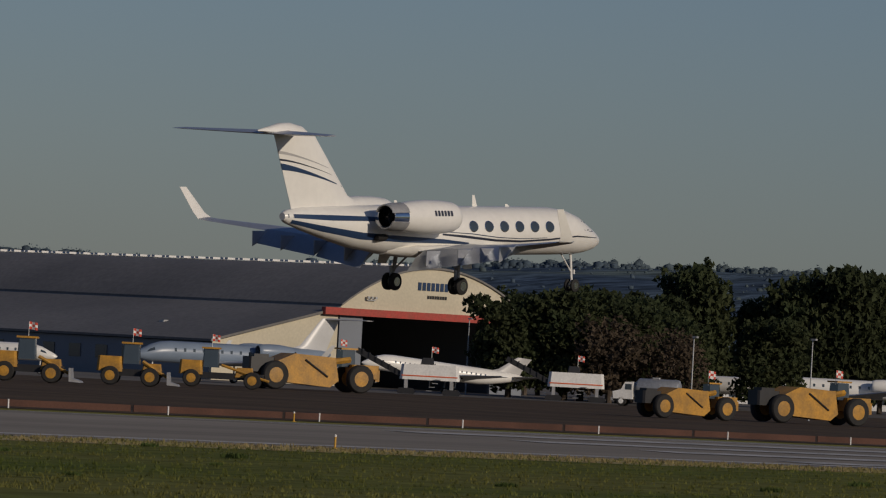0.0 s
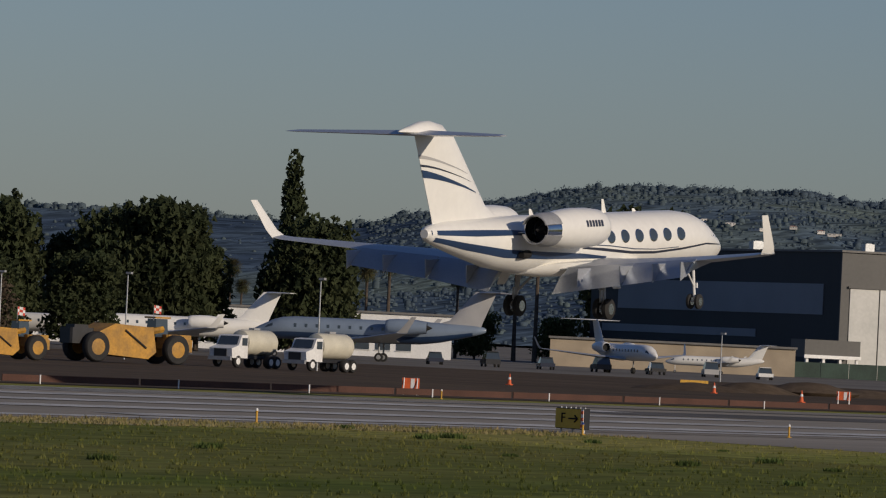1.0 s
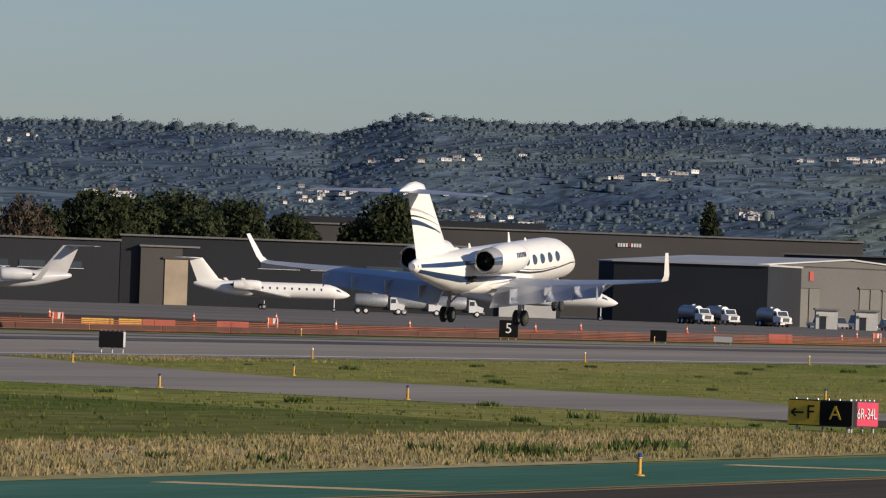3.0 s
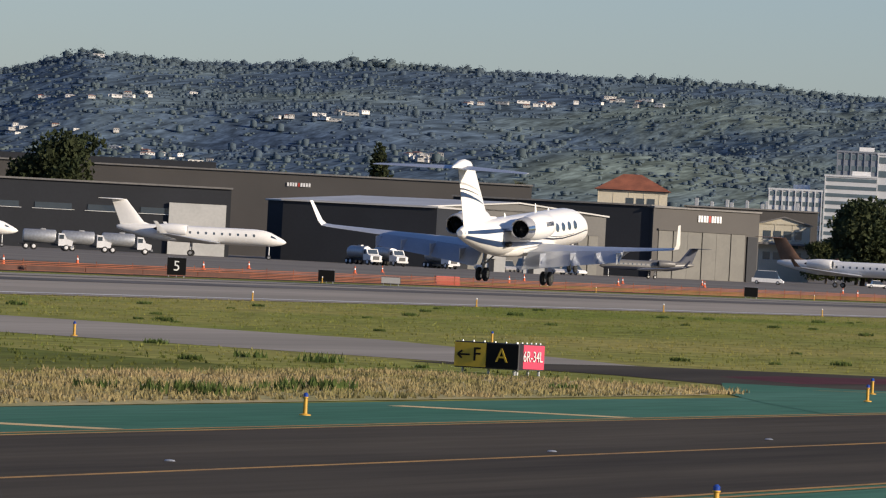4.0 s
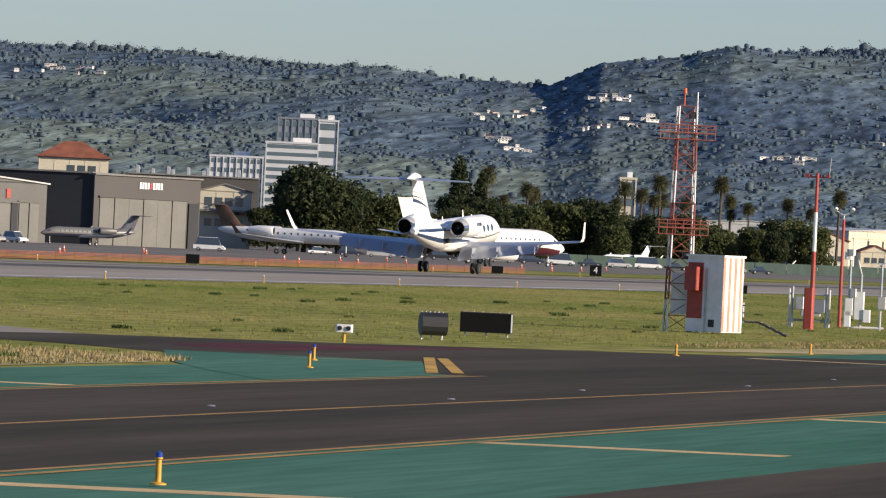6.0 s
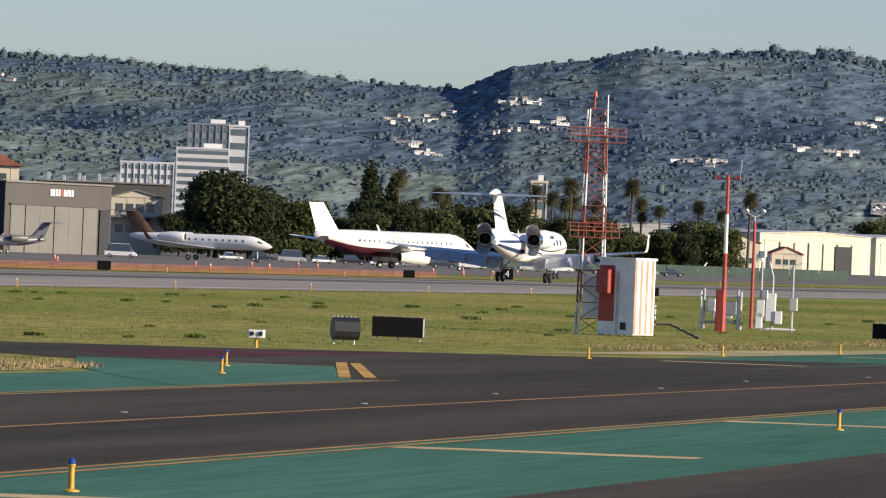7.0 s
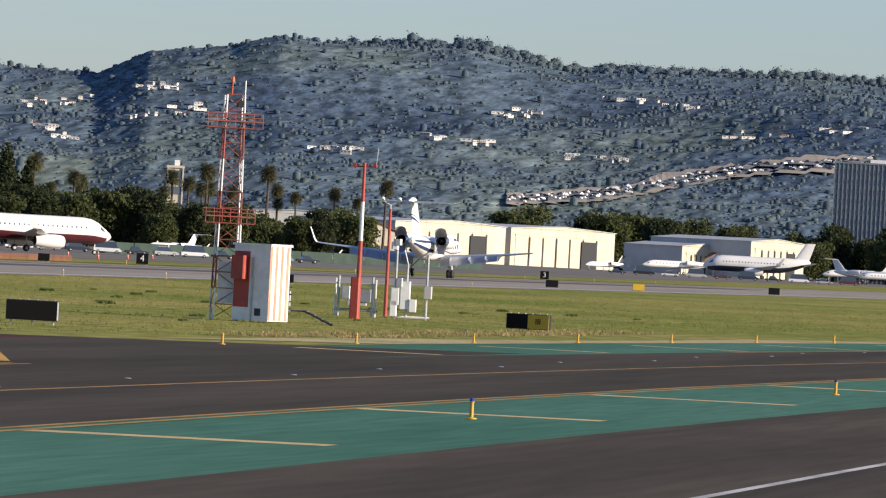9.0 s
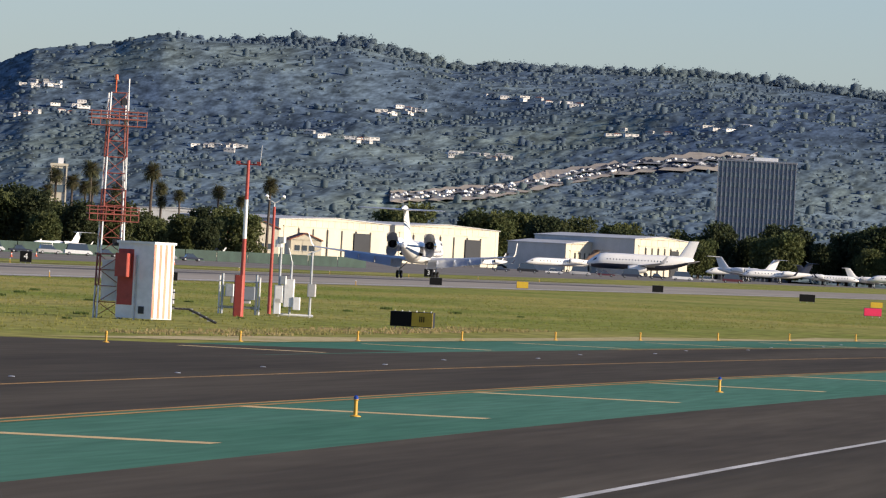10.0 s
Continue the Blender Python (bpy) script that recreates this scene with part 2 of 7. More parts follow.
# taxiway in the foreground
strip("taxiway_shoulder", GREENPAINT, -37.5, -16, -200, 2100, 0.02, "green painted taxiway shoulder")
strip("taxiway", ASPHALT, -32.4, -21.6, -200, 2100, 0.035, "dark asphalt taxiway")
strip("service_road", ASPHALT_OLD, -16, 40, -200, 2100, 0.02, "grey asphalt road beside the taxiway")
strip("service_road_line", WHITELINE, -10.75, -10.6, -200, 2100, 0.04, "thin white line painted on the road")
strip("parking_asphalt", ASPHALT, -10.6, 40, -200, 2100, 0.03, "dark asphalt beside the road")
strip("taxiway_centre_line", EDGELINE, -26.85, -26.7, -200, 2100, 0.042, "orange-yellow taxiway centre line")
for x, y0, y1 in ((-21.65, -200, 2100), (-21.3, -200, 2100), (-32.75, -200, 131.5), (-32.4, -200, 131.5), (-32.75, 215, 2100), (-32.4, 215, 2100)):
    strip("taxiway_edge_line", EDGELINE, x, x + 0.15, y0, y1, 0.042, "orange-yellow taxiway edge line")
for k in range(-4, 40):
    y = 41.5 + k * 22.8
    for a, b, dy in (((-21.3), -17.3, 1.2), (-36.5, -32.9, 1.2)):
        yy = y if a > -30 else y + 18
        if a < -30 and 128 < yy < 160:
            continue
        sheet("shoulder_bar", BARLINE, [[(a, yy - 0.45), (b, yy + dy - 0.45)], [(a, yy + 0.45), (b, yy + dy + 0.45)]], 0.028, "yellow bar painted across the green shoulder", curved=True)
# the slanting exit taxiway and its asphalt mouth
exit_rows = [((-112, 150), (-118, 225)), ((-100, 165), (-103, 215)), ((-82, 160), (-78, 186)), ((-66, 156.5), (-62.5, 179)), ((-55, 151.5), (-53, 165)), ((-50, 149.5), (-47, 156))]
sheet("exit_taxiway", CONCRETE, [list(r) for r in exit_rows], 0.022, "pale concrete exit taxiway curving off the runway")
sheet("exit_mouth", ASPHALT, [[(-51.0, 147.5), (-49.0, 158)], [(-45, 144.5), (-44, 164)], [(-40, 139), (-38.5, 173)], [(-32.0, 130.5), (-31.0, 186)]], 0.027, "dark asphalt where the exit joins the taxiway")
sheet("exit_green", GREENPAINT, [[(-38.6, 131.5), (-41.9, 142.5)], [(-35.6, 124), (-38.9, 143.5)], [(-32.8, 118), (-36.5, 144.2)], [(-32.45, 118), (-32.55, 129.4)]], 0.034, "green painted corner of the exit")
sheet("exit_red", REDPAINT, [[(-44.2, 150), (-44.2, 156)], [(-41.2, 146.5), (-40.0, 168)]], 0.038, "dull red painted patch on the taxiway")
for a, b in (((-37.78, 149.4), (-33.16, 131.4)), ((-37.36, 149.0), (-32.92, 132.6))):
    sheet("hold_bar", YELLOWLINE, [[a, (a[0] + 0.20, a[1] + 0.25)], [b, (b[0] + 0.20, b[1] + 0.25)]], 0.05, "broad yellow bar at the taxiway mouth")
sheet("exit_line", YELLOWLINE, [[(-38.95, 139.3), (-38.85, 139.8)], [(-36.45, 144.2), (-36.35, 144.7)]], 0.05, "yellow line on the green corner")

# dry grass beside the taxiway
sheet("dry_verge", DRYGRASS, [[(-46.5, 20), (-37.5, 20)], [(-47, 90), (-37.5, 90)], [(-45.5, 128), (-38, 128)], [(-43, 135), (-39, 134)]], 0.035, "dry straw-coloured grass beside the taxiway")
sheet("dry_verge", DRYGRASS, [[(-41, 176), (-37.6, 190)]] + [[(-39.6 - 1.2 * math.sin(y * 0.13), y), (-37.6, y)] for y in range(200, 421, 20)], 0.035, "dry straw-coloured grass beside the taxiway", curved=True)
sheet("dry_verge", DRYGRASS, [[(-101, 40), (-96, 40)], [(-101, 130), (-95, 130)], [(-101, 158), (-97, 156)]], 0.035, "dry grass along the runway edge")

# Darker, greener infield grass; dimmer light is painted into this tone.
DIMGRASS = material("lush_grass", (0.112, 0.142, 0.030), 0.95, color2=(0.190, 0.184, 0.054), scale=0.07, detail_scale=1.1, contrast=0.7, bump=0.6, spec=0.02, along=0.35)
DIMTUFT = material("dimmed_tuft", (0.112, 0.145, 0.033), 0.9, color2=(0.195, 0.186, 0.056), scale=0.07, detail_scale=0.8, contrast=0.6, spec=0.02, along=0.35, leaf=0.35)
sheet("lush_grass", DIMGRASS, [[(-95, y), (-70, y), (-47.5, y)] for y in range(20, 131, 10)] + [[(-95, 138), (-70, 143), (-56, 136)]], 0.012, "dark green infield grass with dimmer light painted in")

# ---- grass tufts ----
rng = np.random.default_rng(5)


def tufts(name, mat, spots, size, label, blades=5):
    spread = 1.0 if blades < 20 else 3.4
    v, f = [], []
    for x, y in spots:
        z = gz(x, y) + 0.02
        h = size * rng.uniform(0.5, 1.3)
        for _ in range(blades):
            a, r = rng.uniform(0, 6.283), h * rng.uniform(0.15, 0.6)
            px, py = x + math.cos(a) * r * spread, y + math.sin(a) * r * spread
            w, b = h * rng.uniform(0.10, 0.25), rng.uniform(0, 3.14)
            lx, ly = rng.uniform(-0.35, 0.35) * h, rng.uniform(-0.35, 0.35) * h
            n = len(v)
            v += [(px - w * math.cos(b), py - w * math.sin(b), z), (px + w * math.cos(b), py + w * math.sin(b), z), (px + lx, py + ly, z + h * rng.uniform(0.5, 1.0))]
            f.append((n, n + 1, n + 2))
    s = Shape()
    s.v, s.f = v, f
    return tagged(part(name, s, mat), label, "grass", kind="stuff")


def on_grass(x, y):
    if not (-100.5 < x < -38):
        return False
    # keep the exit taxiway and its mouth clear
    lo = np.interp(x, [-112, -100, -82, -66, -55, -50, -45, -38], [150, 165, 160, 156, 151, 147, 144, 133])
    hi = np.interp(x, [-118, -103, -78, -62.5, -53, -47, -44, -38.5], [225, 215, 186, 179, 165, 158, 168, 192])
    return not (lo - 1 < y < hi + 1)


def scatter(count, x0, x1, y0, y1, power=1.0):
    out = []
    while len(out) < count:
        x, y = rng.uniform(x0, x1), y0 + (y1 - y0) * rng.uniform() ** power
        if on_grass(x, y):
            out.append((x, y))
    return out


meadow = [p for p in scatter(44000, -100.5, -38, 55, 520, 1.5) if p[0] < -46 or p[1] > 136]
tufts("meadow_tufts", TUFT, [p for p in meadow if p[1] > 140], 0.075, "short green grass tufts of the infield")
tufts("lush_tufts", DIMTUFT, [p for p in meadow if p[1] <= 140], 0.085, "dark green grass tufts of the infield, dimmed in colour")
tufts("dry_tufts", DRYTUFT, [p for p in scatter(20000, -46.5, -38, 60, 260) if p[1] < 134 or (p[1] > 185 and p[0] > -41 and p[1] % 7 < 3)] + scatter(5000, -100.5, -95, 50, 230), 0.11, "dry straw-coloured grass tufts")
tufts("weeds", WEED, scatter(110, -98, -47, 60, 330), 0.14, "dark leafy weeds standing in the grass", blades=130)
tufts("taxiway_weeds", WEED, [(-39 - rng.uniform(0, 3), rng.uniform(70, 130)) for _ in range(16)] + [(-52, 140), (-50, 139)], 0.22, "green weeds beside the taxiway", blades=50)

# ---- hills ----
def canopy_material(name, tones):
    """Tree crowns side by side in uneven tones, over broad drifts of scrub and grass."""
    m = bpy.data.materials.new(name)
    m.use_nodes = True
    t = m.node_tree
    b = t.nodes["Principled BSDF"]
    b.inputs["Roughness"].default_value, b.inputs["Specular IOR Level"].default_value = 1.0, 0.0
    co, broad_noise = t.nodes.new("ShaderNodeTexCoord"), t.nodes.new("ShaderNodeTexNoise")
    ramp = t.nodes.new("ShaderNodeValToRGB")
    broad_noise.inputs["Scale"].default_value, broad_noise.inputs["Detail"].default_value = 0.006, 7
    drift = t.nodes.new("ShaderNodeMapping")
    drift.inputs["Scale"].default_value = (1.0, 0.22, 2.4)
    t.links.new(co.outputs["Object"], drift.inputs["Vector"])
    t.links.new(drift.outputs[0], broad_noise.inputs["Vector"])
    e = ramp.color_ramp.elements
    e[0].position, e[1].position = 0.36, 0.66
    e[0].color, e[1].color = (*tones[0], 1), (*tones[2], 1)
    e.new(0.52).color = (*tones[1], 1)
    t.links.new(broad_noise.outputs["Fac"], ramp.inputs[0])
    last = ramp.outputs[0]
    # crowns of trees, then single boughs
    for across, along, up, low, high in ((0.15, 0.012, 0.30, 0.56, 1.42), (0.50, 0.03, 0.85, 0.74, 1.24)):
        stretch, crown, tone, mul = t.nodes.new("ShaderNodeMapping"), t.nodes.new("ShaderNodeTexNoise"), t.nodes.new("ShaderNodeMapRange"), t.nodes.new("ShaderNodeMix")
        stretch.inputs["Scale"].default_value = (across, along, up)
        crown.inputs["Scale"].default_value, crown.inputs["Detail"].default_value = 1.0, 2.0
        tone.inputs[1].default_value, tone.inputs[2].default_value = 0.34, 0.66
        tone.inputs[3].default_value, tone.inputs[4].default_value = low, high
        mul.data_type, mul.blend_type = "RGBA", "MULTIPLY"
        mul.inputs[0].default_value = 1.0
        t.links.new(co.outputs["Object"], stretch.inputs["Vector"])
        t.links.new(stretch.outputs[0], crown.inputs["Vector"])
        t.links.new(crown.outputs["Fac"], tone.inputs[0])
        t.links.new(last, mul.inputs[6])
        t.links.new(tone.outputs[0], mul.inputs[7])
        last = mul.outputs[2]
    t.links.new(last, b.inputs["Base Color"])
    return m


# Blue distance haze is mixed into both hill colours.
HILL = canopy_material("hazed_hill_woodland", ((0.062, 0.090, 0.130), (0.096, 0.132, 0.162), (0.158, 0.194, 0.168)))
HILLTREE = material("hazed_hill_trees", (0.128, 0.174, 0.228), 1.0, color2=(0.178, 0.226, 0.228), scale=0.010, detail_scale=0.16, contrast=0.45, spec=0.0, leaf=0.5)
RIDGE = [(60, 0.9), (44, 0.85), (40, 0.85), (37, 1.0), (35.2, 1.02), (34, 0.98), (33.1, 0.95), (31.8, 1.24), (31.0, 1.40), (29.3, 1.41), (28.7, 1.35), (27.8, 1.45), (25.66, 1.40),
         (23.26, 1.40), (22.59, 1.36), (21.87, 1.56), (20.8, 1.5), (19.5, 1.58), (17.8, 1.53), (16.3, 1.55), (15.6, 1.50), (14.67, 1.50), (14.0, 1.42), (13.23, 1.38), (12.8, 1.58),
         (12.1, 1.67), (11.7, 1.80), (11.3, 1.80), (10.1, 1.88), (9.27, 1.72), (8.3, 1.72), (7.1, 1.74), (5.6, 1.62), (3, 1.5), (-12, 1.4)]
RIDGE_FAR, HILL_FOOT = 4200.0, 2620.0
ra, re = [a for a, _ in RIDGE][::-1], [e for _, e in RIDGE][::-1]


def hill_z(az, d):
    """Height of the hills at a bearing (degrees) and distance."""
    top = RIDGE_FAR * math.tan(radians(float(np.interp(az, ra, re)) - 0.075)) + EYE_HEIGHT
    k = (d - HILL_FOOT) / (RIDGE_FAR - HILL_FOOT)
    if k <= 0:
        return 0.5
    x, y = -math.sin(radians(az)) * d, math.cos(radians(az)) * d
    n = noise.fractal(Vector((x / 520, y / 520, 3.1)), 0.9, 2.1, 3)
    g = noise.noise(Vector((x / 260, y / 700, 7.7)))
    if k > 1:
        return top * (1 - (k - 1) * 2.2)
    body = k ** 0.85
    return max(0.5, top * (body + (0.26 * n + 0.20 * g) * math.sin(math.pi * min(1, k)) ** 0.8))


def canopy(az, d):
    """Height of the crowns over the slope: rounded domes where the woods are thick."""
    x, y = -math.sin(radians(az)) * d, math.cos(radians(az)) * d
    thick = noise.noise(Vector((x / 75, y / 160, 1.3))) + 0.8 * noise.noise(Vector((x / 260, y / 420, 5.3)))
    cover = smooth01(thick, -0.45, 0.15)
    if cover <= 0:
        return 0.0
    dist, spots = noise.voronoi(Vector((x / 5.0, y / 24.0, 0.0)))
    own = 0.55 + 0.9 * ((spots[0].x * 7.31 + spots[0].y * 3.77) % 1.0)
    return cover * own * 1.1 * math.sqrt(max(0.0, 1.0 - min(1.0, (dist[0] / 0.85) ** 2)))


def hill_sheet(name, bearings, depths, woods):
    s = Shape()
    s.v = [(-math.sin(radians(a)) * d, math.cos(radians(a)) * d, hill_z(a, d) + (canopy(a, d) if woods else 0.0)) for d in depths for a in bearings]
    n = len(bearings)
    s.f = [(j * n + i + 1, j * n + i, (j + 1) * n + i, (j + 1) * n + i + 1) for j in range(len(depths) - 1) for i in range(n - 1)]
    tagged(part(name, s, HILL, smooth=False), "wooded hills with open scrub beyond the airfield, haze painted in", "hills", kind="structure").data.polygons.foreach_set("use_smooth", [True] * len(s.f))


hill_back = [4300, 4450, 4600]
near_depths, far_depths = list(np.linspace(2570, RIDGE_FAR, 230)), list(np.linspace(2570, RIDGE_FAR, 60))
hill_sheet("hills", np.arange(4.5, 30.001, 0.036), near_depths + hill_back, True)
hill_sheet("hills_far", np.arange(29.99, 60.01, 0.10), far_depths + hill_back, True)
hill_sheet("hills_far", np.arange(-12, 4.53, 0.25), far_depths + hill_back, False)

ICO = [(0, 0, 0.84), (0.894, 0, 0.54), (0.276, 0.851, 0.54), (-0.724, 0.526, 0.54), (-0.724, -0.526, 0.54), (0.276, -0.851, 0.54),
       (0.724, 0.526, -0.447), (-0.276, 0.851, -0.447), (-0.894, 0, -0.447), (-0.276, -0.851, -0.447), (0.724, -0.526, -0.447)]
ICOF = [(0, 1, 2), (0, 2, 3), (0, 3, 4), (0, 4, 5), (0, 5, 1), (1, 6, 2), (2, 6, 7), (2, 7, 3), (3, 7, 8), (3, 8, 4), (4, 8, 9), (4, 9, 5), (5, 9, 10), (5, 10, 1), (1, 10, 6)]


def hill_woods(name, count, seed, a0, a1, ridge_share, sprays):
    """Single trees that stand out of the woods: a ragged core with loose leaf sprays round it."""
    r = np.random.default_rng(seed)
    bases, sizes = [], []
    while len(bases) < count:
        az = r.uniform(a0, a1)
        on_ridge = r.uniform() < ridge_share
        d = RIDGE_FAR + r.uniform(-60, 4) if on_ridge else HILL_FOOT + (RIDGE_FAR - HILL_FOOT) * r.uniform(0, 1)
        x, y = -math.sin(radians(az)) * d, math.cos(radians(az)) * d
        if on_ridge and noise.noise(Vector((az * 7, 2.2, 0.5))) < r.uniform(-0.9, 0.2):
            continue
        if not on_ridge and noise.noise(Vector((x / 75, y / 160, 1.3))) + 0.8 * noise.noise(Vector((x / 260, y / 420, 5.3))) < r.uniform(-0.85, 0.15):
            continue
        w = (r.uniform(3.2, 4.8) if r.uniform() < 0.14 else r.uniform(1.6, 3.3)) if on_ridge else (r.uniform(1.9, 3.0) if r.uniform() < 0.12 else r.uniform(0.6, 1.8))
        tall = r.uniform(1.1, 1.5) if r.uniform() < 0.08 else (r.uniform(0.7, 1.0) if on_ridge else r.uniform(0.5, 0.9))
        bases.append((x, y, hill_z(az, d)))
        sizes.append((w, w, w * tall))
    c, q = np.array(bases), np.array(sizes)
    n = len(c)
    core = (np.array(ICO)[None] * r.uniform(0.66, 0.92, (n, 11, 1)) + (0, 0, 0.55)) * q[:, None] + c[:, None]
    u = r.normal(size=(n, sprays, 3))
    u = u / np.linalg.norm(u, axis=2, keepdims=True) * r.uniform(0.62, 1.02, (n, sprays, 1)) + (0, 0, 0.6)
    corner = r.normal(size=(n, sprays, 3, 3))
    corner = corner / np.linalg.norm(corner, axis=3, keepdims=True) * r.uniform(0.14, 0.28, (n, sprays, 3, 1)) * q[:, None, None, :1]
    leaves = ((c[:, None] + u * q[:, None])[:, :, None] + corner).reshape(-1, 3)
    cores = core.reshape(-1, 3)
    s = Shape()
    s.v = cores.tolist() + leaves.tolist()
    s.f = (np.array(ICOF)[None] + (np.arange(n) * 11)[:, None, None]).reshape(-1, 3).tolist() + (np.arange(len(leaves)).reshape(-1, 3) + len(cores)).tolist()
    ob = tagged(part(name, s, HILLTREE), "trees and bushes standing out on the hillside, haze painted in", "trees", kind="stuff")
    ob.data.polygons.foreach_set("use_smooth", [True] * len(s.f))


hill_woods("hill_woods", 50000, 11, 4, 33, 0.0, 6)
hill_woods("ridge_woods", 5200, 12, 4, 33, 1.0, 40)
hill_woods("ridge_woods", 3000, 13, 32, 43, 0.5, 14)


# ---- paints and metals ----
PAINT_WHITE = material("aircraft_white_paint", (0.80, 0.78, 0.72), 0.28, color2=(0.76, 0.74, 0.69), scale=0.4, detail_scale=3.0, contrast=0.06)
PAINT_BLUE = material("dark_blue_paint", (0.025, 0.05, 0.11), 0.3, scale=0.5, contrast=0.1)
PAINT_GREY = material("aircraft_grey_paint", (0.42, 0.41, 0.40), 0.4, scale=0.5, contrast=0.1)
PAINT_MAROON = material("maroon_paint", (0.10, 0.022, 0.03), 0.3, scale=0.5, contrast=0.1)
PAINT_NAVY = material("navy_belly_paint", (0.03, 0.035, 0.055), 0.35, scale=0.5, contrast=0.1)
PAINT_BROWN = material("bronze_tail_paint", (0.16, 0.09, 0.05), 0.4, scale=0.8, contrast=0.4)
WING_METAL = material("wing_bare_metal", (0.50, 0.52, 0.55), 0.38, 0.5, scale=0.6, contrast=0.12)
CHROME = material("polished_metal", (0.72, 0.72, 0.72), 0.14, 1.0, scale=1.5, contrast=0.12)
STEEL = material("painted_steel", (0.40, 0.40, 0.40), 0.5, 0.3, scale=2.0, contrast=0.2)
GALV = material("galvanised_steel", (0.46, 0.47, 0.47), 0.5, 0.6, scale=3.0, contrast=0.2)
RUBBER_TYRE = material("tyre_rubber", (0.022, 0.021, 0.020), 0.85, scale=2.0, contrast=0.3)
BLACK = material("black_metal", (0.018, 0.018, 0.020), 0.5, scale=2.0, contrast=0.3)
NEAR_BLACK = material("near_black_metal", (0.012, 0.011, 0.010), 0.9, scale=3.0, contrast=0.3)
GLASS = material("dark_window_glass", (0.05, 0.065, 0.08), 0.08, scale=1.0, contrast=0.1, spec=0.8)
CAT_YELLOW = material("machine_yellow_paint", (0.50, 0.25, 0.025), 0.55, color2=(0.30, 0.16, 0.03), scale=0.9, detail_scale=6.0, contrast=0.35)
ORANGE = material("safety_orange", (0.72, 0.13, 0.035), 0.6, scale=2.0, contrast=0.2)
RED = material("red_paint", (0.42, 0.05, 0.035), 0.6, color2=(0.34, 0.06, 0.04), scale=0.8, detail_scale=5.0, contrast=0.3)
RED_SIGN = material("red_sign_face", (0.72, 0.03, 0.10), 0.4, scale=1.0, contrast=0.1)
YELLOW_SIGN = material("yellow_sign_face", (0.58, 0.38, 0.025), 0.45, scale=1.0, contrast=0.15)
YELLOW = material("yellow_fixture_paint", (0.62, 0.34, 0.03), 0.55, scale=3.0, contrast=0.25)
BLUE_LENS = material("blue_light_lens", (0.02, 0.06, 0.30), 0.2, scale=1.0, contrast=0.1)
WHITE = material("white_paint", (0.78, 0.77, 0.74), 0.5, color2=(0.70, 0.69, 0.66), scale=0.8, detail_scale=5.0, contrast=0.18)
TANK = material("cream_tank_paint", (0.62, 0.58, 0.46), 0.4, scale=1.0, contrast=0.15)
WALL_CREAM = material("cream_metal_siding", (0.58, 0.52, 0.385), 0.6, color2=(0.51, 0.46, 0.34), scale=0.15, detail_scale=3.0, contrast=0.15)
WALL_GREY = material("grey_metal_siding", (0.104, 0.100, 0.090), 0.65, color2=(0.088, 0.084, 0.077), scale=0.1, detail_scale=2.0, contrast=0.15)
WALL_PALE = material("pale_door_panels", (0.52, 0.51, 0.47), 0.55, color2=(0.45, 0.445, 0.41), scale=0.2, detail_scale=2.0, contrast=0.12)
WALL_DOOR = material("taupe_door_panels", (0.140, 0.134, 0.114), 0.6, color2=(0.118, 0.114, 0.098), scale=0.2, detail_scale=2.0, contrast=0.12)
WALL_STUCCO = material("house_stucco", (0.62, 0.59, 0.54), 0.8, scale=0.2, contrast=0.2, per_object=0.35)
# Near-black siding; also holds the shade of hangar sides, fronts and open doors.
WALL_DARK = material("charcoal_and_shade", (0.016, 0.018, 0.022), 0.7, scale=0.1, detail_scale=2.0, contrast=0.25)
WALL_BLUEGREY = material("blue_grey_panel", (0.20, 0.22, 0.25), 0.6, scale=0.1, contrast=0.12)
WALL_BEIGE = material("beige_block_wall", (0.42, 0.34, 0.24), 0.8, scale=0.3, contrast=0.2, bump=0.2)
# Taupe siding, with the shade on the hall fronts put into its colour.
WALL_TAUPE = material("taupe_siding", (0.068, 0.062, 0.055), 0.7, scale=0.1, contrast=0.15)
ROOF_GREY = material("grey_roofing", (0.19, 0.18, 0.165), 0.75, color2=(0.145, 0.138, 0.128), scale=0.06, detail_scale=1.5, contrast=0.3)
ROOF_LIGHT = material("pale_metal_roof", (0.50, 0.49, 0.46), 0.5, scale=0.1, contrast=0.2)
ROOF_TILE = material("terracotta_tiles", (0.30, 0.10, 0.05), 0.8, scale=0.4, detail_scale=5.0, contrast=0.35)
OFFICE_WHITE = material("office_white_cladding", (0.55, 0.56, 0.56), 0.6, scale=0.1, contrast=0.1)
OFFICE_GLASS = material("office_glass_bands", (0.12, 0.16, 0.18), 0.25, scale=0.2, contrast=0.2)
GREENNET = material("green_screen_fence", (0.032, 0.060, 0.045), 0.8, scale=0.3, detail_scale=6.0, contrast=0.35)
NET_BROWN = material("brown_silt_cloth", (0.10, 0.045, 0.03), 0.9, scale=0.3, contrast=0.35)
NET_ORANGE = material("orange_plastic_net", (0.27, 0.085, 0.036), 0.7, scale=0.3, contrast=0.35)
FLAG_RED = material("red_flag_cloth", (0.62, 0.08, 0.05), 0.8, scale=2.0, contrast=0.2)
BARK = material("bark", (0.10, 0.075, 0.055), 0.9, scale=1.5, detail_scale=8.0, contrast=0.4, bump=0.4)
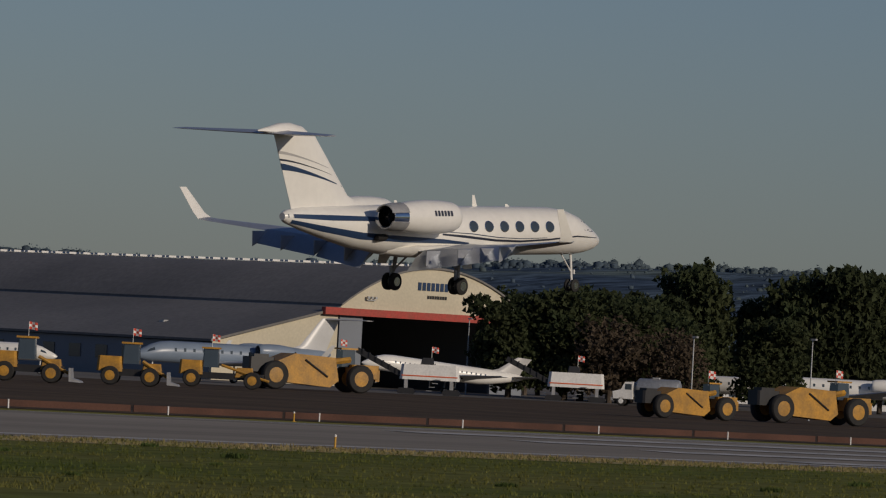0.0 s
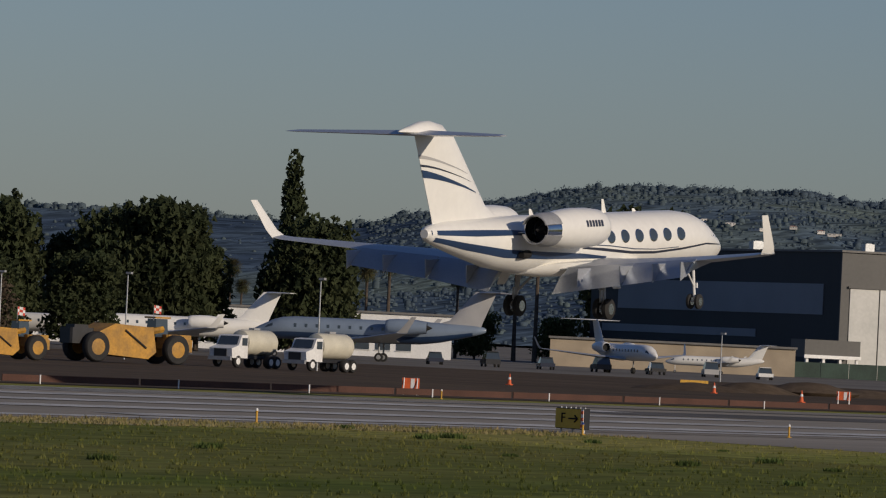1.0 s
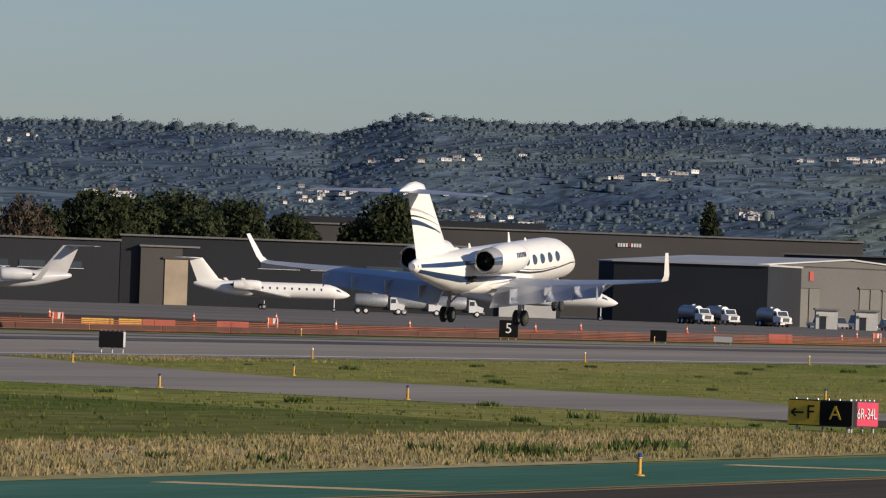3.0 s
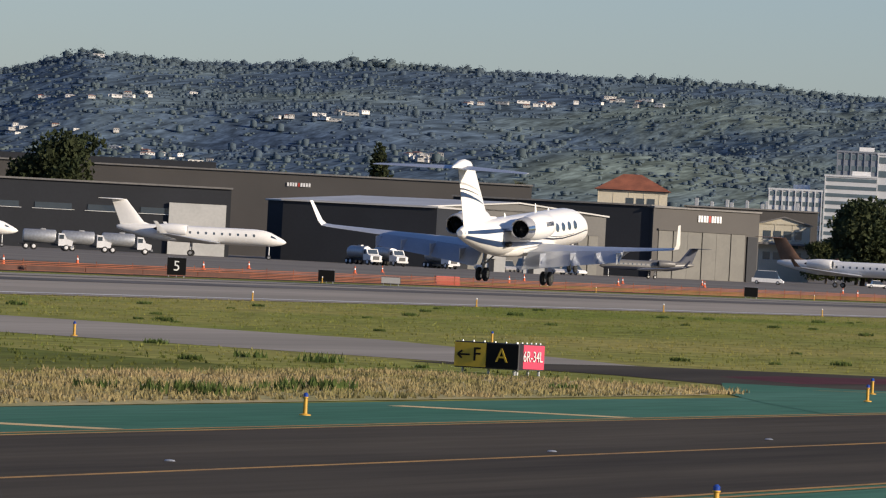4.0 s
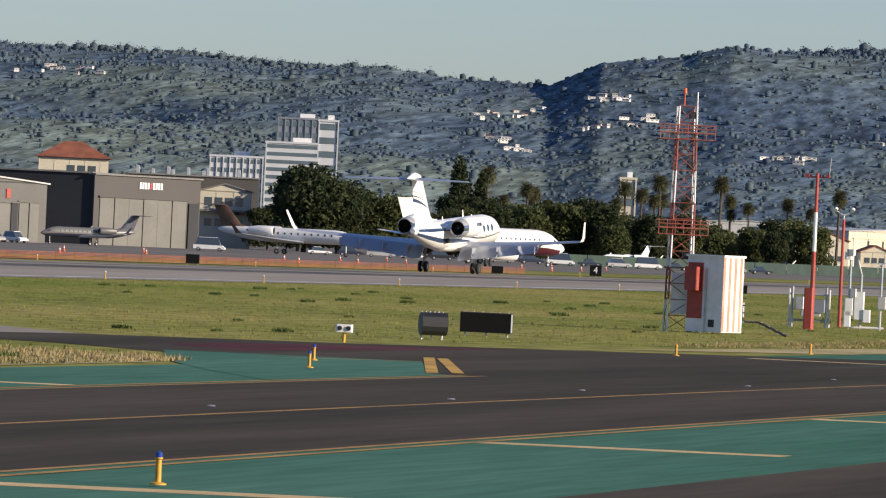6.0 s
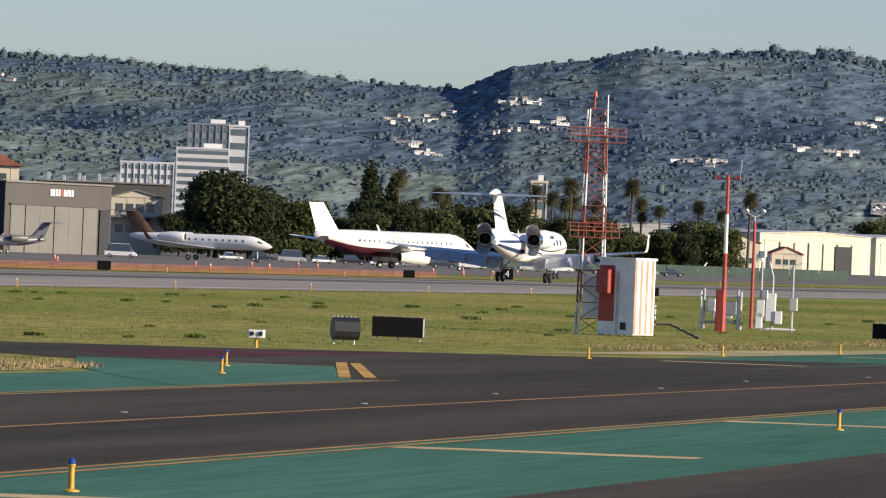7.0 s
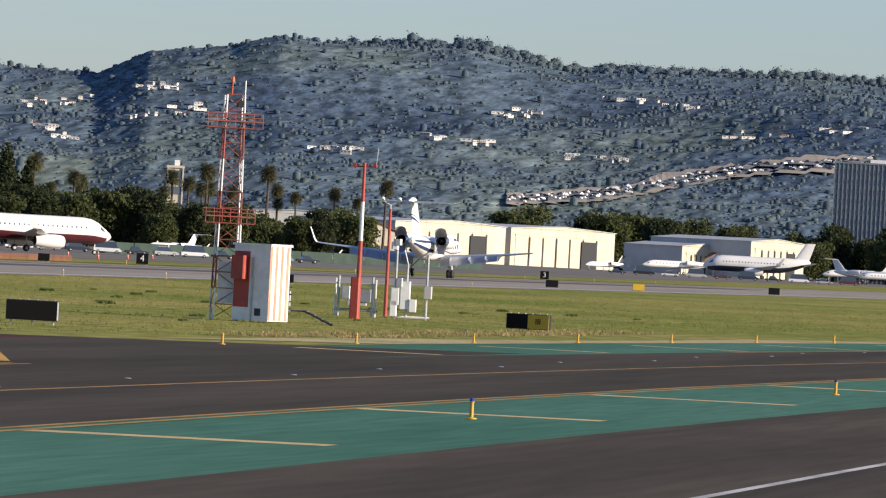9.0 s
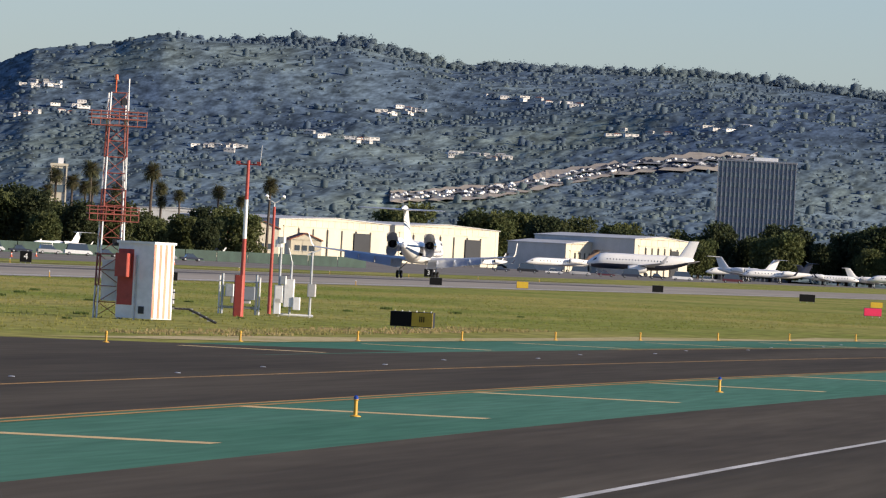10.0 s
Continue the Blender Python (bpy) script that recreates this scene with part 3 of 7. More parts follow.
LEAF = material("leaves", (0.075, 0.095, 0.034), 0.85, color2=(0.11, 0.12, 0.045), scale=0.25, detail_scale=1.5, contrast=0.4, spec=0.2, per_object=0.2, leaf=0.35)
LEAF_DARK = material("dark_needles", (0.045, 0.060, 0.028), 0.9, color2=(0.070, 0.080, 0.036), scale=0.3, detail_scale=1.5, contrast=0.4, spec=0.15, per_object=0.15, leaf=0.35)
PALM_LEAF = material("palm_fronds", (0.060, 0.070, 0.030), 0.8, color2=(0.10, 0.085, 0.04), scale=0.5, detail_scale=2.0, contrast=0.4, spec=0.2, per_object=0.15, leaf=0.35)
DRYLEAF = material("bare_twigs", (0.13, 0.10, 0.07), 0.9, scale=0.3, detail_scale=2.0, contrast=0.4, spec=0.1, per_object=0.15, leaf=0.35)

# ---- the landing jet ----
FUS = [(13.62, 2.56, 0.05), (13.35, 2.58, 0.28), (12.9, 2.62, 0.50), (12.2, 2.72, 0.74), (11.4, 2.87, 0.98), (10.4, 3.0, 1.13), (9.2, 3.05, 1.19), (7, 3.05, 1.2), (3, 3.05, 1.2), (-1, 3.05, 1.2),
       (-4, 3.10, 1.17), (-6, 3.22, 1.03), (-8, 3.42, 0.78), (-9.6, 3.58, 0.54), (-10.6, 3.66, 0.32), (-10.85, 3.67, 0.18)]


def fus_at(y):
    ys = [s[0] for s in FUS][::-1]
    return float(np.interp(y, ys, [s[1] for s in FUS][::-1])), float(np.interp(y, ys, [s[2] for s in FUS][::-1]))


def fus_ring(y, zc, r, n=28):
    return [(r * math.sin(2 * math.pi * i / n), y, zc + r * math.cos(2 * math.pi * i / n)) for i in range(n)]


def fus_skin(y, z, side, off=0.012):
    zc, r = fus_at(y)
    r += off
    k = max(-0.98, min(0.98, (z - zc) / r))
    return (side * r * math.sqrt(1 - k * k), y, zc + r * k)


def band(points, side):
    """A painted band on the fuselage: rows of (y, lower z, upper z)."""
    s = Shape()
    rows = []
    for y, a, b in points:
        rows.append([fus_skin(y, a + (b - a) * k / 3, side) for k in range(4)])
    s.loft(rows, closed=False, caps=False)
    return s


def finer(points, n=6):
    out = []
    for p, q in zip(points, points[1:]):
        out += [tuple(a + (b - a) * k / n for a, b in zip(p, q)) for k in range(n)]
    return out + [points[-1]]


def airfoil(x, le, te, z, t):
    """A wing section across x, from leading edge to trailing edge, t thick."""
    c = le - te
    prof = [(0, 0), (0.04, 0.35), (0.15, 0.62), (0.35, 0.75), (0.6, 0.55), (1, 0.03), (1, -0.03), (0.6, -0.25), (0.35, -0.4), (0.15, -0.38), (0.04, -0.25)]
    return [(x, le - c * u, z + t * w) for u, w in prof]


def fin_section(z, le, te, t):
    c = le - te
    prof = [(0, 0), (0.06, 0.5), (0.3, 1), (0.65, 0.7), (1, 0.05), (1, -0.05), (0.65, -0.7), (0.3, -1), (0.06, -0.5)]
    return [(t / 2 * w, le - c * u, z) for u, w in prof]


def wheel(parent, x, y, r, w, hub_mat=CHROME):
    s = Shape()
    s.turned((x - w / 2, y, r), (x + w / 2, y, r), [(0, r * 0.55), (0, r * 0.85), (w * 0.2, r), (w * 0.8, r), (w, r * 0.85), (w, r * 0.55)], 20)
    tyre = part("tyre", s, RUBBER_TYRE, parent, "black rubber tyre", True)
    h = Shape()
    h.turned((x - w / 2 - 0.01, y, r), (x + w / 2 + 0.01, y, r), [(0, r * 0.52), (w + 0.02, r * 0.52)], 16)
    for k in range(8):
        a = k * math.pi / 4
        for xx in (x - w / 2 - 0.015, x + w / 2 + 0.015):
            h.box(xx, y + math.cos(a) * r * 0.33, r + math.sin(a) * r * 0.33, 0.02, r * 0.14, r * 0.14)
    part("rim", h, hub_mat, tyre, "bright metal rim")


def landing_jet():
    jet = thing("business_jet", "white twin-engine business jet with dark blue stripes, landing", "airplane")
    s = Shape()
    s.loft([fus_ring(*f) for f in FUS])
    part("fuselage", s, PAINT_WHITE, jet, "glossy white fuselage", True)
    s = Shape()
    s.loft([[(sx * w, y, 2.02 + dz * h) for sx, dz in ((-1, 0.6), (-0.9, 0.0), (-0.55, -0.5), (0, -0.62), (0.55, -0.5), (0.9, 0.0), (1, 0.6), (0, 0.9))] for y, w, h in
            ((5.6, 0.5, 0.25), (4.6, 1.2, 0.45), (3, 1.42, 0.52), (0, 1.42, 0.52), (-2, 1.25, 0.48), (-3.6, 0.6, 0.25))])
    part("belly_fairing", s, PAINT_WHITE, jet, "", True)
    for side in (-1, 1):
        lower = finer([(-10.5, 3.36, 3.52), (-8.5, 2.98, 3.25), (-6, 2.62, 2.96), (-3, 2.50, 2.80), (0, 2.45, 2.66), (2.0, 2.42, 2.50)])
        part("stripe", band(lower, side), PAINT_BLUE, jet, "dark blue painted stripe", True)
        upper = finer([(-10.7, 3.62, 3.80), (-8, 3.52, 3.78), (-5.6, 3.52, 3.74), (-3.4, 3.48, 3.62), (-2.2, 3.44, 3.48)])
        part("stripe", band(upper, side), PAINT_BLUE, jet, "dark blue painted stripe", True)
        front = finer([(-0.2, 2.86, 2.94), (1.5, 2.74, 2.86), (4.0, 2.56, 2.67), (6.0, 2.52, 2.62), (8.2, 2.62, 2.71), (10.5, 2.80, 2.87), (12.8, 2.72, 2.75)])
        part("stripe", band(front, side), PAINT_NAVY, jet, "thin dark curved stripe", True)
        front2 = finer([(0.2, 3.0, 3.03), (2.0, 2.92, 2.96), (4.2, 2.74, 2.78), (6.0, 2.69, 2.72), (8.0, 2.74, 2.77)])
        part("stripe", band(front2, side), PAINT_BLUE, jet, "thin dark curved stripe", True)
        for k in range(6):
            y = 8.2 - k * 1.2
            p = Shape()
            ring, rim = [], []
            for i in range(16):
                a = 2 * math.pi * i / 16
                ring.append(fus_skin(y + 0.31 * math.cos(a), 3.30 + 0.24 * math.sin(a), side, 0.014))
                rim.append(fus_skin(y + 0.35 * math.cos(a), 3.30 + 0.28 * math.sin(a), side, 0.009))
            p.add(ring, [tuple(range(16))])
            w = part("window", p, GLASS, jet, "oval cabin window")
            q = Shape()
            q.loft([ring, rim], caps=False)
            part("window_frame", q, CHROME, w, "bright metal window rim")
        # flight deck windows
        for a, b, za, zb in ((12.45, 11.85, 3.05, 3.45), (11.8, 11.25, 3.12, 3.52)):
            p = Shape()
            p.add([fus_skin(a, za, side), fus_skin(b, za, side), fus_skin(b, zb + 0.10, side), fus_skin(a - 0.2, zb, side)], [(0, 1, 2, 3)])
            part("cockpit_window", p, GLASS, jet, "dark cockpit window")
        # wing with winglet
        s = Shape()
        stations = [(0.9, 4.3, -2.0, 2.05, 0.52), (2.2, 3.4, -1.95, 2.14, 0.42), (4.6, 1.7, -2.0, 2.34, 0.32), (8.0, -0.5, -2.9, 2.66, 0.22), (11.1, -2.55, -3.85, 2.98, 0.13), (11.45, -2.85, -3.95, 3.06, 0.10)]
        s.loft([[(side * x, y, z) for x, y, z in airfoil(*st)] for st in stations])
        part("wing", s, WING_METAL, jet, "pale metal wing", True)
        s = Shape()
        rows = []
        for x, z, le, te, t in ((11.40, 3.02, -2.8, -3.95, 0.05), (11.62, 3.35, -3.25, -4.1, 0.045), (11.92, 4.6, -4.35, -4.85, 0.03)):
            c = le - te
            rows.append([(side * (x + t * w), le - c * u, z) for u, w in ((0, 0), (0.3, 1), (1, 0.1), (1, -0.1), (0.3, -1))])
        s.loft(rows)
        part("winglet", s, PAINT_WHITE, jet, "white upswept winglet", True)
        # lowered flaps in two panels, with their tracks
        for x0, x1 in ((1.5, 4.5), (4.6, 7.9)):
            f = Shape()
            rows = []
            for x in (x0, x1):
                te = -2.0 if x < 4.7 else -2.0 - (x - 4.6) * 0.27
                z = 2.05 + (x - 0.9) * 0.088
                ch = 1.65 - (x - 1.5) * 0.09
                dy, dz = -ch * 0.80, -ch * 0.60
                rows.append([(side * x, te + 0.10, z + 0.05), (side * x, te + 0.10 + dy * 0.5, z + 0.10 + dz * 0.42), (side * x, te + 0.10 + dy, z + dz), (side * x, te + 0.05 + dy * 0.5, z - 0.06 + dz * 0.5), (side * x, te + 0.12, z - 0.09)])
            f.loft(rows)
            part("flap", f, WING_METAL, jet, "lowered metal flap", True)
        for x in (2.6, 4.55, 6.3, 7.8):
            k = Shape()
            te = -2.0 if x < 4.7 else -2.0 - (x - 4.6) * 0.27
            z = 2.0 + (x - 0.9) * 0.088
            k.loft([[(side * (x + a), te + y, z + b) for a, b in ((-w, 0), (0, -h), (w, 0), (0, 0.02))] for y, w, h in ((1.6, 0.03, 0.05), (0.6, 0.09, 0.22), (-0.3, 0.08, 0.42), (-1.1, 0.03, 0.75))])
            part("flap_track", k, WING_METAL, jet)
        # engine
        nx, nz = 2.12, 3.78
        prof = [(0, 0.60), (0.06, 0.66), (0.35, 0.75), (1.2, 0.82), (2.4, 0.83), (3.4, 0.76), (4.1, 0.66)]
        e = Shape()
        e.turned((side * nx, -0.6, nz), (side * nx, -6, nz), prof, 28, caps=False)
        e.turned((side * nx, -0.6, nz), (side * nx, -6, nz), [(0, 0.60), (0.12, 0.54), (0.8, 0.52)], 28, caps=False)
        nac = part("nacelle", e, PAINT_WHITE, jet, "white engine nacelle", True)
        e = Shape()
        e.turned((side * nx, -4.68, nz), (side * nx, -6, nz), [(0, 0.665), (0.5, 0.62), (0.95, 0.56), (0.95, 0.53), (0.2, 0.56)], 28, caps=False)
        part("exhaust_ring", e, CHROME, nac, "polished metal exhaust ring", True)
        e = Shape()
        e.turned((side * nx, -4.8, nz), (side * nx, -6, nz), [(0, 0.55), (0.01, 0.3), (0.3, 0.2), (0.9, 0.02)], 20)
        part("exhaust_core", e, NEAR_BLACK, nac, "near-black exhaust core", True)
        e = Shape()
        e.turned((side * nx, -1.35, nz), (side * nx, -1.7, nz), [(0, 0.52), (0.1, 0.5)], 20)
        part("fan", e, BLACK, nac, "dark engine fan")
        e = Shape()
        e.loft([[(side * x, y, z) for x, y, z in airfoil(st[0], st[1], st[2], 3.62, 0.16)] for st in ((0.9, -1.6, -5.2), (1.6, -1.9, -5.0))])
        part("pylon", e, PAINT_WHITE, jet)
        # registration shown as plain bars
        for k in range(6):
            b = Shape()
            rows = []
            for yy in (-2.95 + k * 0.24, -2.95 + k * 0.24 + 0.16):
                rows.append([(side * (nx + math.cos(a) * 0.838), yy * 1.0, nz + math.sin(a) * 0.838) for a in (0.10, 0.26, 0.42)])
            b.loft(rows, closed=False, caps=False)
            part("registration_bar", b, PAINT_NAVY, nac, "small dark bar")
        # tailplane
        s = Shape()
        s.loft([[(side * x, y, z) for x, y, z in airfoil(*st)] for st in ((0.05, -10.2, -12.3, 7.62, 0.22), (1.0, -10.7, -12.5, 7.62, 0.19), (4.6, -12.55, -13.5, 7.66, 0.09), (4.88, -12.85, -13.5, 7.66, 0.05))])
        part("tailplane", s, WING_METAL, jet, "pale metal tailplane", True)
        # main gear
        g = Shape()
        g.tube((side * 1.95, 0.15, 2.1), (side * 2.1, 0.0, 0.45), 0.11, 0.09)
        g.tube((side * 1.2, 0.3, 1.9), (side * 2.05, 0.05, 1.0), 0.05)
        g.tube((side * 1.78, 0, 0.45), (side * 2.42, 0, 0.45), 0.06)
        g.box(side * 2.05, -0.14, 0.95, 0.06, 0.18, 0.5)
        strut = part("main_gear", g, STEEL, jet, "landing gear leg with two wheels", True)
        wheel(strut, side * 1.88, 0, 0.43, 0.25)
        wheel(strut, side * 2.32, 0, 0.43, 0.25)
        d = Shape()
        d.add([(side * 2.4, 0.5, 2.1), (side * 2.4, -0.6, 2.1), (side * 2.75, -0.35, 1.3), (side * 2.75, 0.25, 1.3), (side * 2.37, 0.5, 2.1), (side * 2.37, -0.6, 2.1), (side * 2.72, -0.35, 1.28), (side * 2.72, 0.25, 1.28)],
              [(0, 1, 2, 3), (7, 6, 5, 4), (0, 4, 5, 1), (1, 5, 6, 2), (2, 6, 7, 3), (3, 7, 4, 0)])
        part("gear_door", d, PAINT_WHITE, jet)
        v = Shape()
        v.turned((side * 1.05, -4.3, 2.75), (side * 1.2, -5.3, 2.72), [(0, 0.10), (0.15, 0.17), (0.7, 0.17), (0.9, 0.13)], 12)
        part("outlet_duct", v, NEAR_BLACK, jet, "small dark outlet duct")
    # fin, fillet, fairing
    s = Shape()
    s.loft([fin_section(3.9, -3.6, -10.2, 0.5), fin_section(4.35, -5.3, -10.35, 0.42), fin_section(4.7, -6.1, -10.5, 0.40), fin_section(7.6, -8.75, -11.7, 0.28)])
    fin = part("fin", s, PAINT_WHITE, jet, "white fin with swept blue stripes", True)
    for z0, z1, mat in ((6.65, 6.80, PAINT_GREY), (6.32, 6.42, PAINT_NAVY), (5.88, 6.20, PAINT_BLUE)):
        for side in (-1, 1):
            b = Shape()
            rows = []
            for k in range(9):
                u = k / 8
                za, zb = z0 - 0.75 * u ** 1.6, z1 - 0.75 * u ** 1.6 - (z1 - z0) * 0.9 * u
                row = []
                for z in (za, zb):
                    le, te = -6.1 - (z - 4.7) * 0.914, -10.5 - (z - 4.7) * 0.414
                    t = 0.40 - (z - 4.7) * 0.0414
                    y = te + (le - te) * u * 0.97
                    c = (le - y) / (le - te)
                    half = t / 2 * float(np.interp(c, [0, 0.06, 0.3, 0.65, 1], [0, 0.5, 1, 0.7, 0.05])) + 0.012
                    row.append((side * half, y, z))
                rows.append(row)
            b.loft(rows, closed=False, caps=False)
            part("fin_stripe", b, mat, fin, "swept painted stripe")
    s = Shape()
    s.loft([[(w * sx, y, 7.72 + (0.42 if sz > 0 else 0.2) * h * sz) for sx, sz in ((0, 1), (0.6, 0.8), (1, 0.2), (1, -0.2), (0.5, -0.8), (-0.5, -0.8), (-1, -0.2), (-1, 0.2), (-0.6, 0.8))] for y, w, h in
            ((-9.3, 0.05, 0.1), (-9.8, 0.24, 0.7), (-10.6, 0.34, 1.0), (-11.4, 0.34, 0.95), (-12.2, 0.24, 0.5), (-12.9, 0.04, 0.1))])
    part("tail_fairing", s, PAINT_WHITE, jet, "white fairing on top of the fin", True)
    s = Shape()
    s.loft([[(w * sx, y, 4.05 + h * sz) for sx, sz in ((0, 1), (1, 0), (0, -1), (-1, 0))] for y, w, h in ((-3.2, 0.05, 0.05), (-4.2, 0.28, 0.30), (-6.2, 0.26, 0.42), (-7.6, 0.1, 0.2))])
    part("dorsal_fairing", s, PAINT_WHITE, jet, "", True)
    for y, h in ((3.6, 0.55), (-2.4, 0.25), (6.2, 0.12)):
        s = Shape()
        s.loft([fin_section(4.2, y + 0.25, y - 0.15, 0.05), fin_section(4.25 + h, y, y - 0.18, 0.02)])
        part("antenna", s, PAINT_WHITE, jet, "blade antenna")
    # nose gear
    g = Shape()
    g.tube((0, 11.4, 2.0), (0, 11.6, 0.33), 0.07, 0.06)
    g.tube((0, 10.6, 1.95), (0, 11.5, 1.0), 0.035)
    g.tube((-0.2, 11.6, 0.32), (0.2, 11.6, 0.32), 0.04)
    g.box(0, 11.68, 1.0, 0.16, 0.08, 0.22)
    nose = part("nose_gear", g, WHITE, jet, "white nose gear leg with two wheels", True)
    wheel(nose, -0.2, 11.6, 0.32, 0.16)
    wheel(nose, 0.2, 11.6, 0.32, 0.16)
    # thrust reverser doors, one above and one below each exhaust
    doors = []
    for side in (-1, 1):
        for up in (1, -1):
            d = Shape()
            rows = []
            for y, r in ((0.1, 0.70), (-0.55, 0.68), (-1.05, 0.60)):
                outer = [(math.cos(a) * r, y, math.sin(a) * r * up - 0.0) for a in np.linspace(0.35, math.pi - 0.35, 9)]
                inner = [(math.cos(a) * (r - 0.05), y, math.sin(a) * (r - 0.05) * up) for a in np.linspace(math.pi - 0.35, 0.35, 9)]
                rows.append(outer + inner)
            d.loft(rows)
            ob = part("reverser_door", d, STEEL, jet, "metal thrust reverser door", True)
            ob.matrix_basis = pose(side * 2.12, -4.75, 3.78)
            doors.append((ob, side, up))
    return jet, doors


jet, reverser_doors = landing_jet()


# ---- parked aircraft ----
def parked_jet(label, x, y, heading, length, paint=PAINT_WHITE, belly=None, fin_mat=None, kind="rear", group="parked aircraft", z=None, name="parked_jet"):
    """A parked aircraft in parts. kind: rear (engines on the tail), wing (airliner), prop (old propeller plane)."""
    k = length / 27.2
    fat = 1.0 if kind == "rear" else (1.5 if kind == "wing" else 1.0)
    ob = thing(name, label, "airplane", pose(x, y, gz(x, y) + 0.03 if z is None else z, 5.0 if kind == "prop" else 0, 0, heading), group)
    st = [(a * k, 2.75 * k + (b - 3.05) * k * fat + 0.35 * k * fat, c * k * fat) for a, b, c in FUS]
    s = Shape()
    s.loft([fus_ring(a, b, c, 20) for a, b, c in st])
    part("fuselage", s, paint, ob, "", True)

    def ring_at(yy):
        ys = [q[0] for q in st][::-1]
        return float(np.interp(yy, ys, [q[1] for q in st][::-1])), float(np.interp(yy, ys, [q[2] for q in st][::-1]))

    if belly is not None:
        s = Shape()
        rows = []
        for yy in sorted({*[float(v) for v in np.linspace(-9.5 * k, 12.6 * k, 12)], *[q[0] for q in st if -9.5 * k < q[0] < 12.6 * k]}):
            zc, r = ring_at(yy)
            rows.append([(r * 1.022 * math.sin(a), yy, zc + r * 1.022 * math.cos(a)) for a in np.linspace(radians(110), radians(250), 14)])
        s.loft(rows, closed=False, caps=False)
        part("belly", s, belly, ob, "dark painted belly", True)
    zc, r = ring_at(5 * k)
    for side in (-1, 1):
        s = Shape()
        pane = 0.28 * k if kind == "rear" else 0.2 * k
        count = 9 if kind == "rear" else 20
        for i in range(count):
            yy = (9.0 - i * (1.15 if kind == "rear" else 0.72)) * k
            zz = zc + 0.22 * r
            xx = side * (math.sqrt(r * r - (0.22 * r) ** 2) + 0.015)
            s.add([(xx, yy - pane / 2, zz - pane * 0.7), (xx, yy + pane / 2, zz - pane * 0.7), (xx * 0.985, yy + pane / 2, zz + pane * 0.7), (xx * 0.985, yy - pane / 2, zz + pane * 0.7)], [(0, 1, 2, 3)])
        part("window_strip", s, GLASS, ob, "row of small cabin windows", kind="stuff")
        s = Shape()
        pts = []
        for yy, f in ((12.3, 0.30), (11.4, 0.30), (11.4, 0.62), (11.95, 0.60)):
            zq, rq = ring_at(yy * k)
            pts.append((side * (rq + 0.02) * math.sqrt(1 - f * f), yy * k, zq + rq * f))
        s.add(pts, [(0, 1, 2, 3)])
        part("cockpit_window", s, GLASS, ob)
        wz = (2.05 if kind == "rear" else 2.2) * k
        span = 1.0 if kind != "wing" else 1.12
        s = Shape()
        stations = [(0.9, 4.3, -2.0, 0.0, 0.5), (4.6, 1.7, -2.0, 0.30, 0.32), (11.1, -2.55, -3.85, 0.95, 0.13), (11.45, -2.85, -3.95, 1.0, 0.1)]
        s.loft([[(side * a * k * span, b * k, wz + c * k) for a, b, c in airfoil(*q)] for q in stations])
        part("wing", s, WING_METAL, ob, "", True)
        if kind != "prop":
            s = Shape()
            s.loft([[(side * (a + t * w) * k * span, (le - (le - te) * u) * k, wz + zz * k) for u, w in ((0, 0), (0.3, 1), (1, 0.1), (1, -0.1), (0.3, -1))] for a, zz, le, te, t in
                    ((11.4, 1.0, -2.8, -3.95, 0.05), (11.62, 1.35, -3.25, -4.1, 0.045), (11.95, 2.7, -4.4, -4.9, 0.03))])
            part("winglet", s, paint if fin_mat is None else fin_mat, ob, "", True)
        if kind == "rear":
            ex, ey, ez, er = 2.12 * k, -0.6 * k, 3.7 * k, k
        else:
            ex, ey, ez, er = 4.9 * k, (4.2 if kind == "wing" else 5.0) * k, (1.55 if kind == "wing" else 2.3) * k, (1.15 if kind == "wing" else 0.8) * k
        s = Shape()
        s.turned((side * ex, ey, ez), (side * ex, ey - 6, ez), [(0, 0.6 * er), (0.06 * k, 0.66 * er), (0.4 * k, 0.76 * er), (1.4 * k, 0.83 * er), (2.6 * k, 0.82 * er), (4.3 * k, 0.6 * er)], 20, caps=False)
        nac = part("nacelle", s, paint if belly is None or kind == "rear" else PAINT_WHITE, ob, "", True)
        s = Shape()
        s.turned((side * ex, ey - 0.5 * k, ez), (side * ex, ey - 6, ez), [(0, 0.3 * er), (0.02, 0.68 * er)], 16)
        part("engine_fan", s, NEAR_BLACK, nac, "dark engine inlet")
        s = Shape()
        s.turned((side * ex, ey - 4.25 * k, ez), (side * ex, ey - 6, ez), [(0, 0.58 * er), (0.02, 0.3 * er), (0.6 * k, 0.05 * er)], 16)
        part("exhaust_core", s, NEAR_BLACK, nac, "dark exhaust")
        if kind == "prop":
            s = Shape()
            for i in range(3):
                a = i * 2.094 + 0.3
                s.tube((side * ex, ey + 0.1, ez), (side * ex + math.cos(a) * 1.7, ey + 0.12, ez + math.sin(a) * 1.7), 0.10, 0.05, 5)
            part("propeller", s, BLACK, ob, "three-bladed propeller")
        low = kind != "rear"
        s = Shape()
        hz = (7.62 if not low else 3.6) * k
        dy = 0 if not low else 1.3 * k
        s.loft([[(side * a * k * (1 if not low else 1.25), b * k + dy, hz + c * k) for a, b, c in airfoil(*q)] for q in ((0.1, -9.9, -12.2, 0, 0.2), (4.7, -12.6, -13.5, 0.05 if not low else 0.5, 0.07))])
        part("tailplane", s, paint if fin_mat is None else fin_mat, ob, "", True)
        s = Shape()
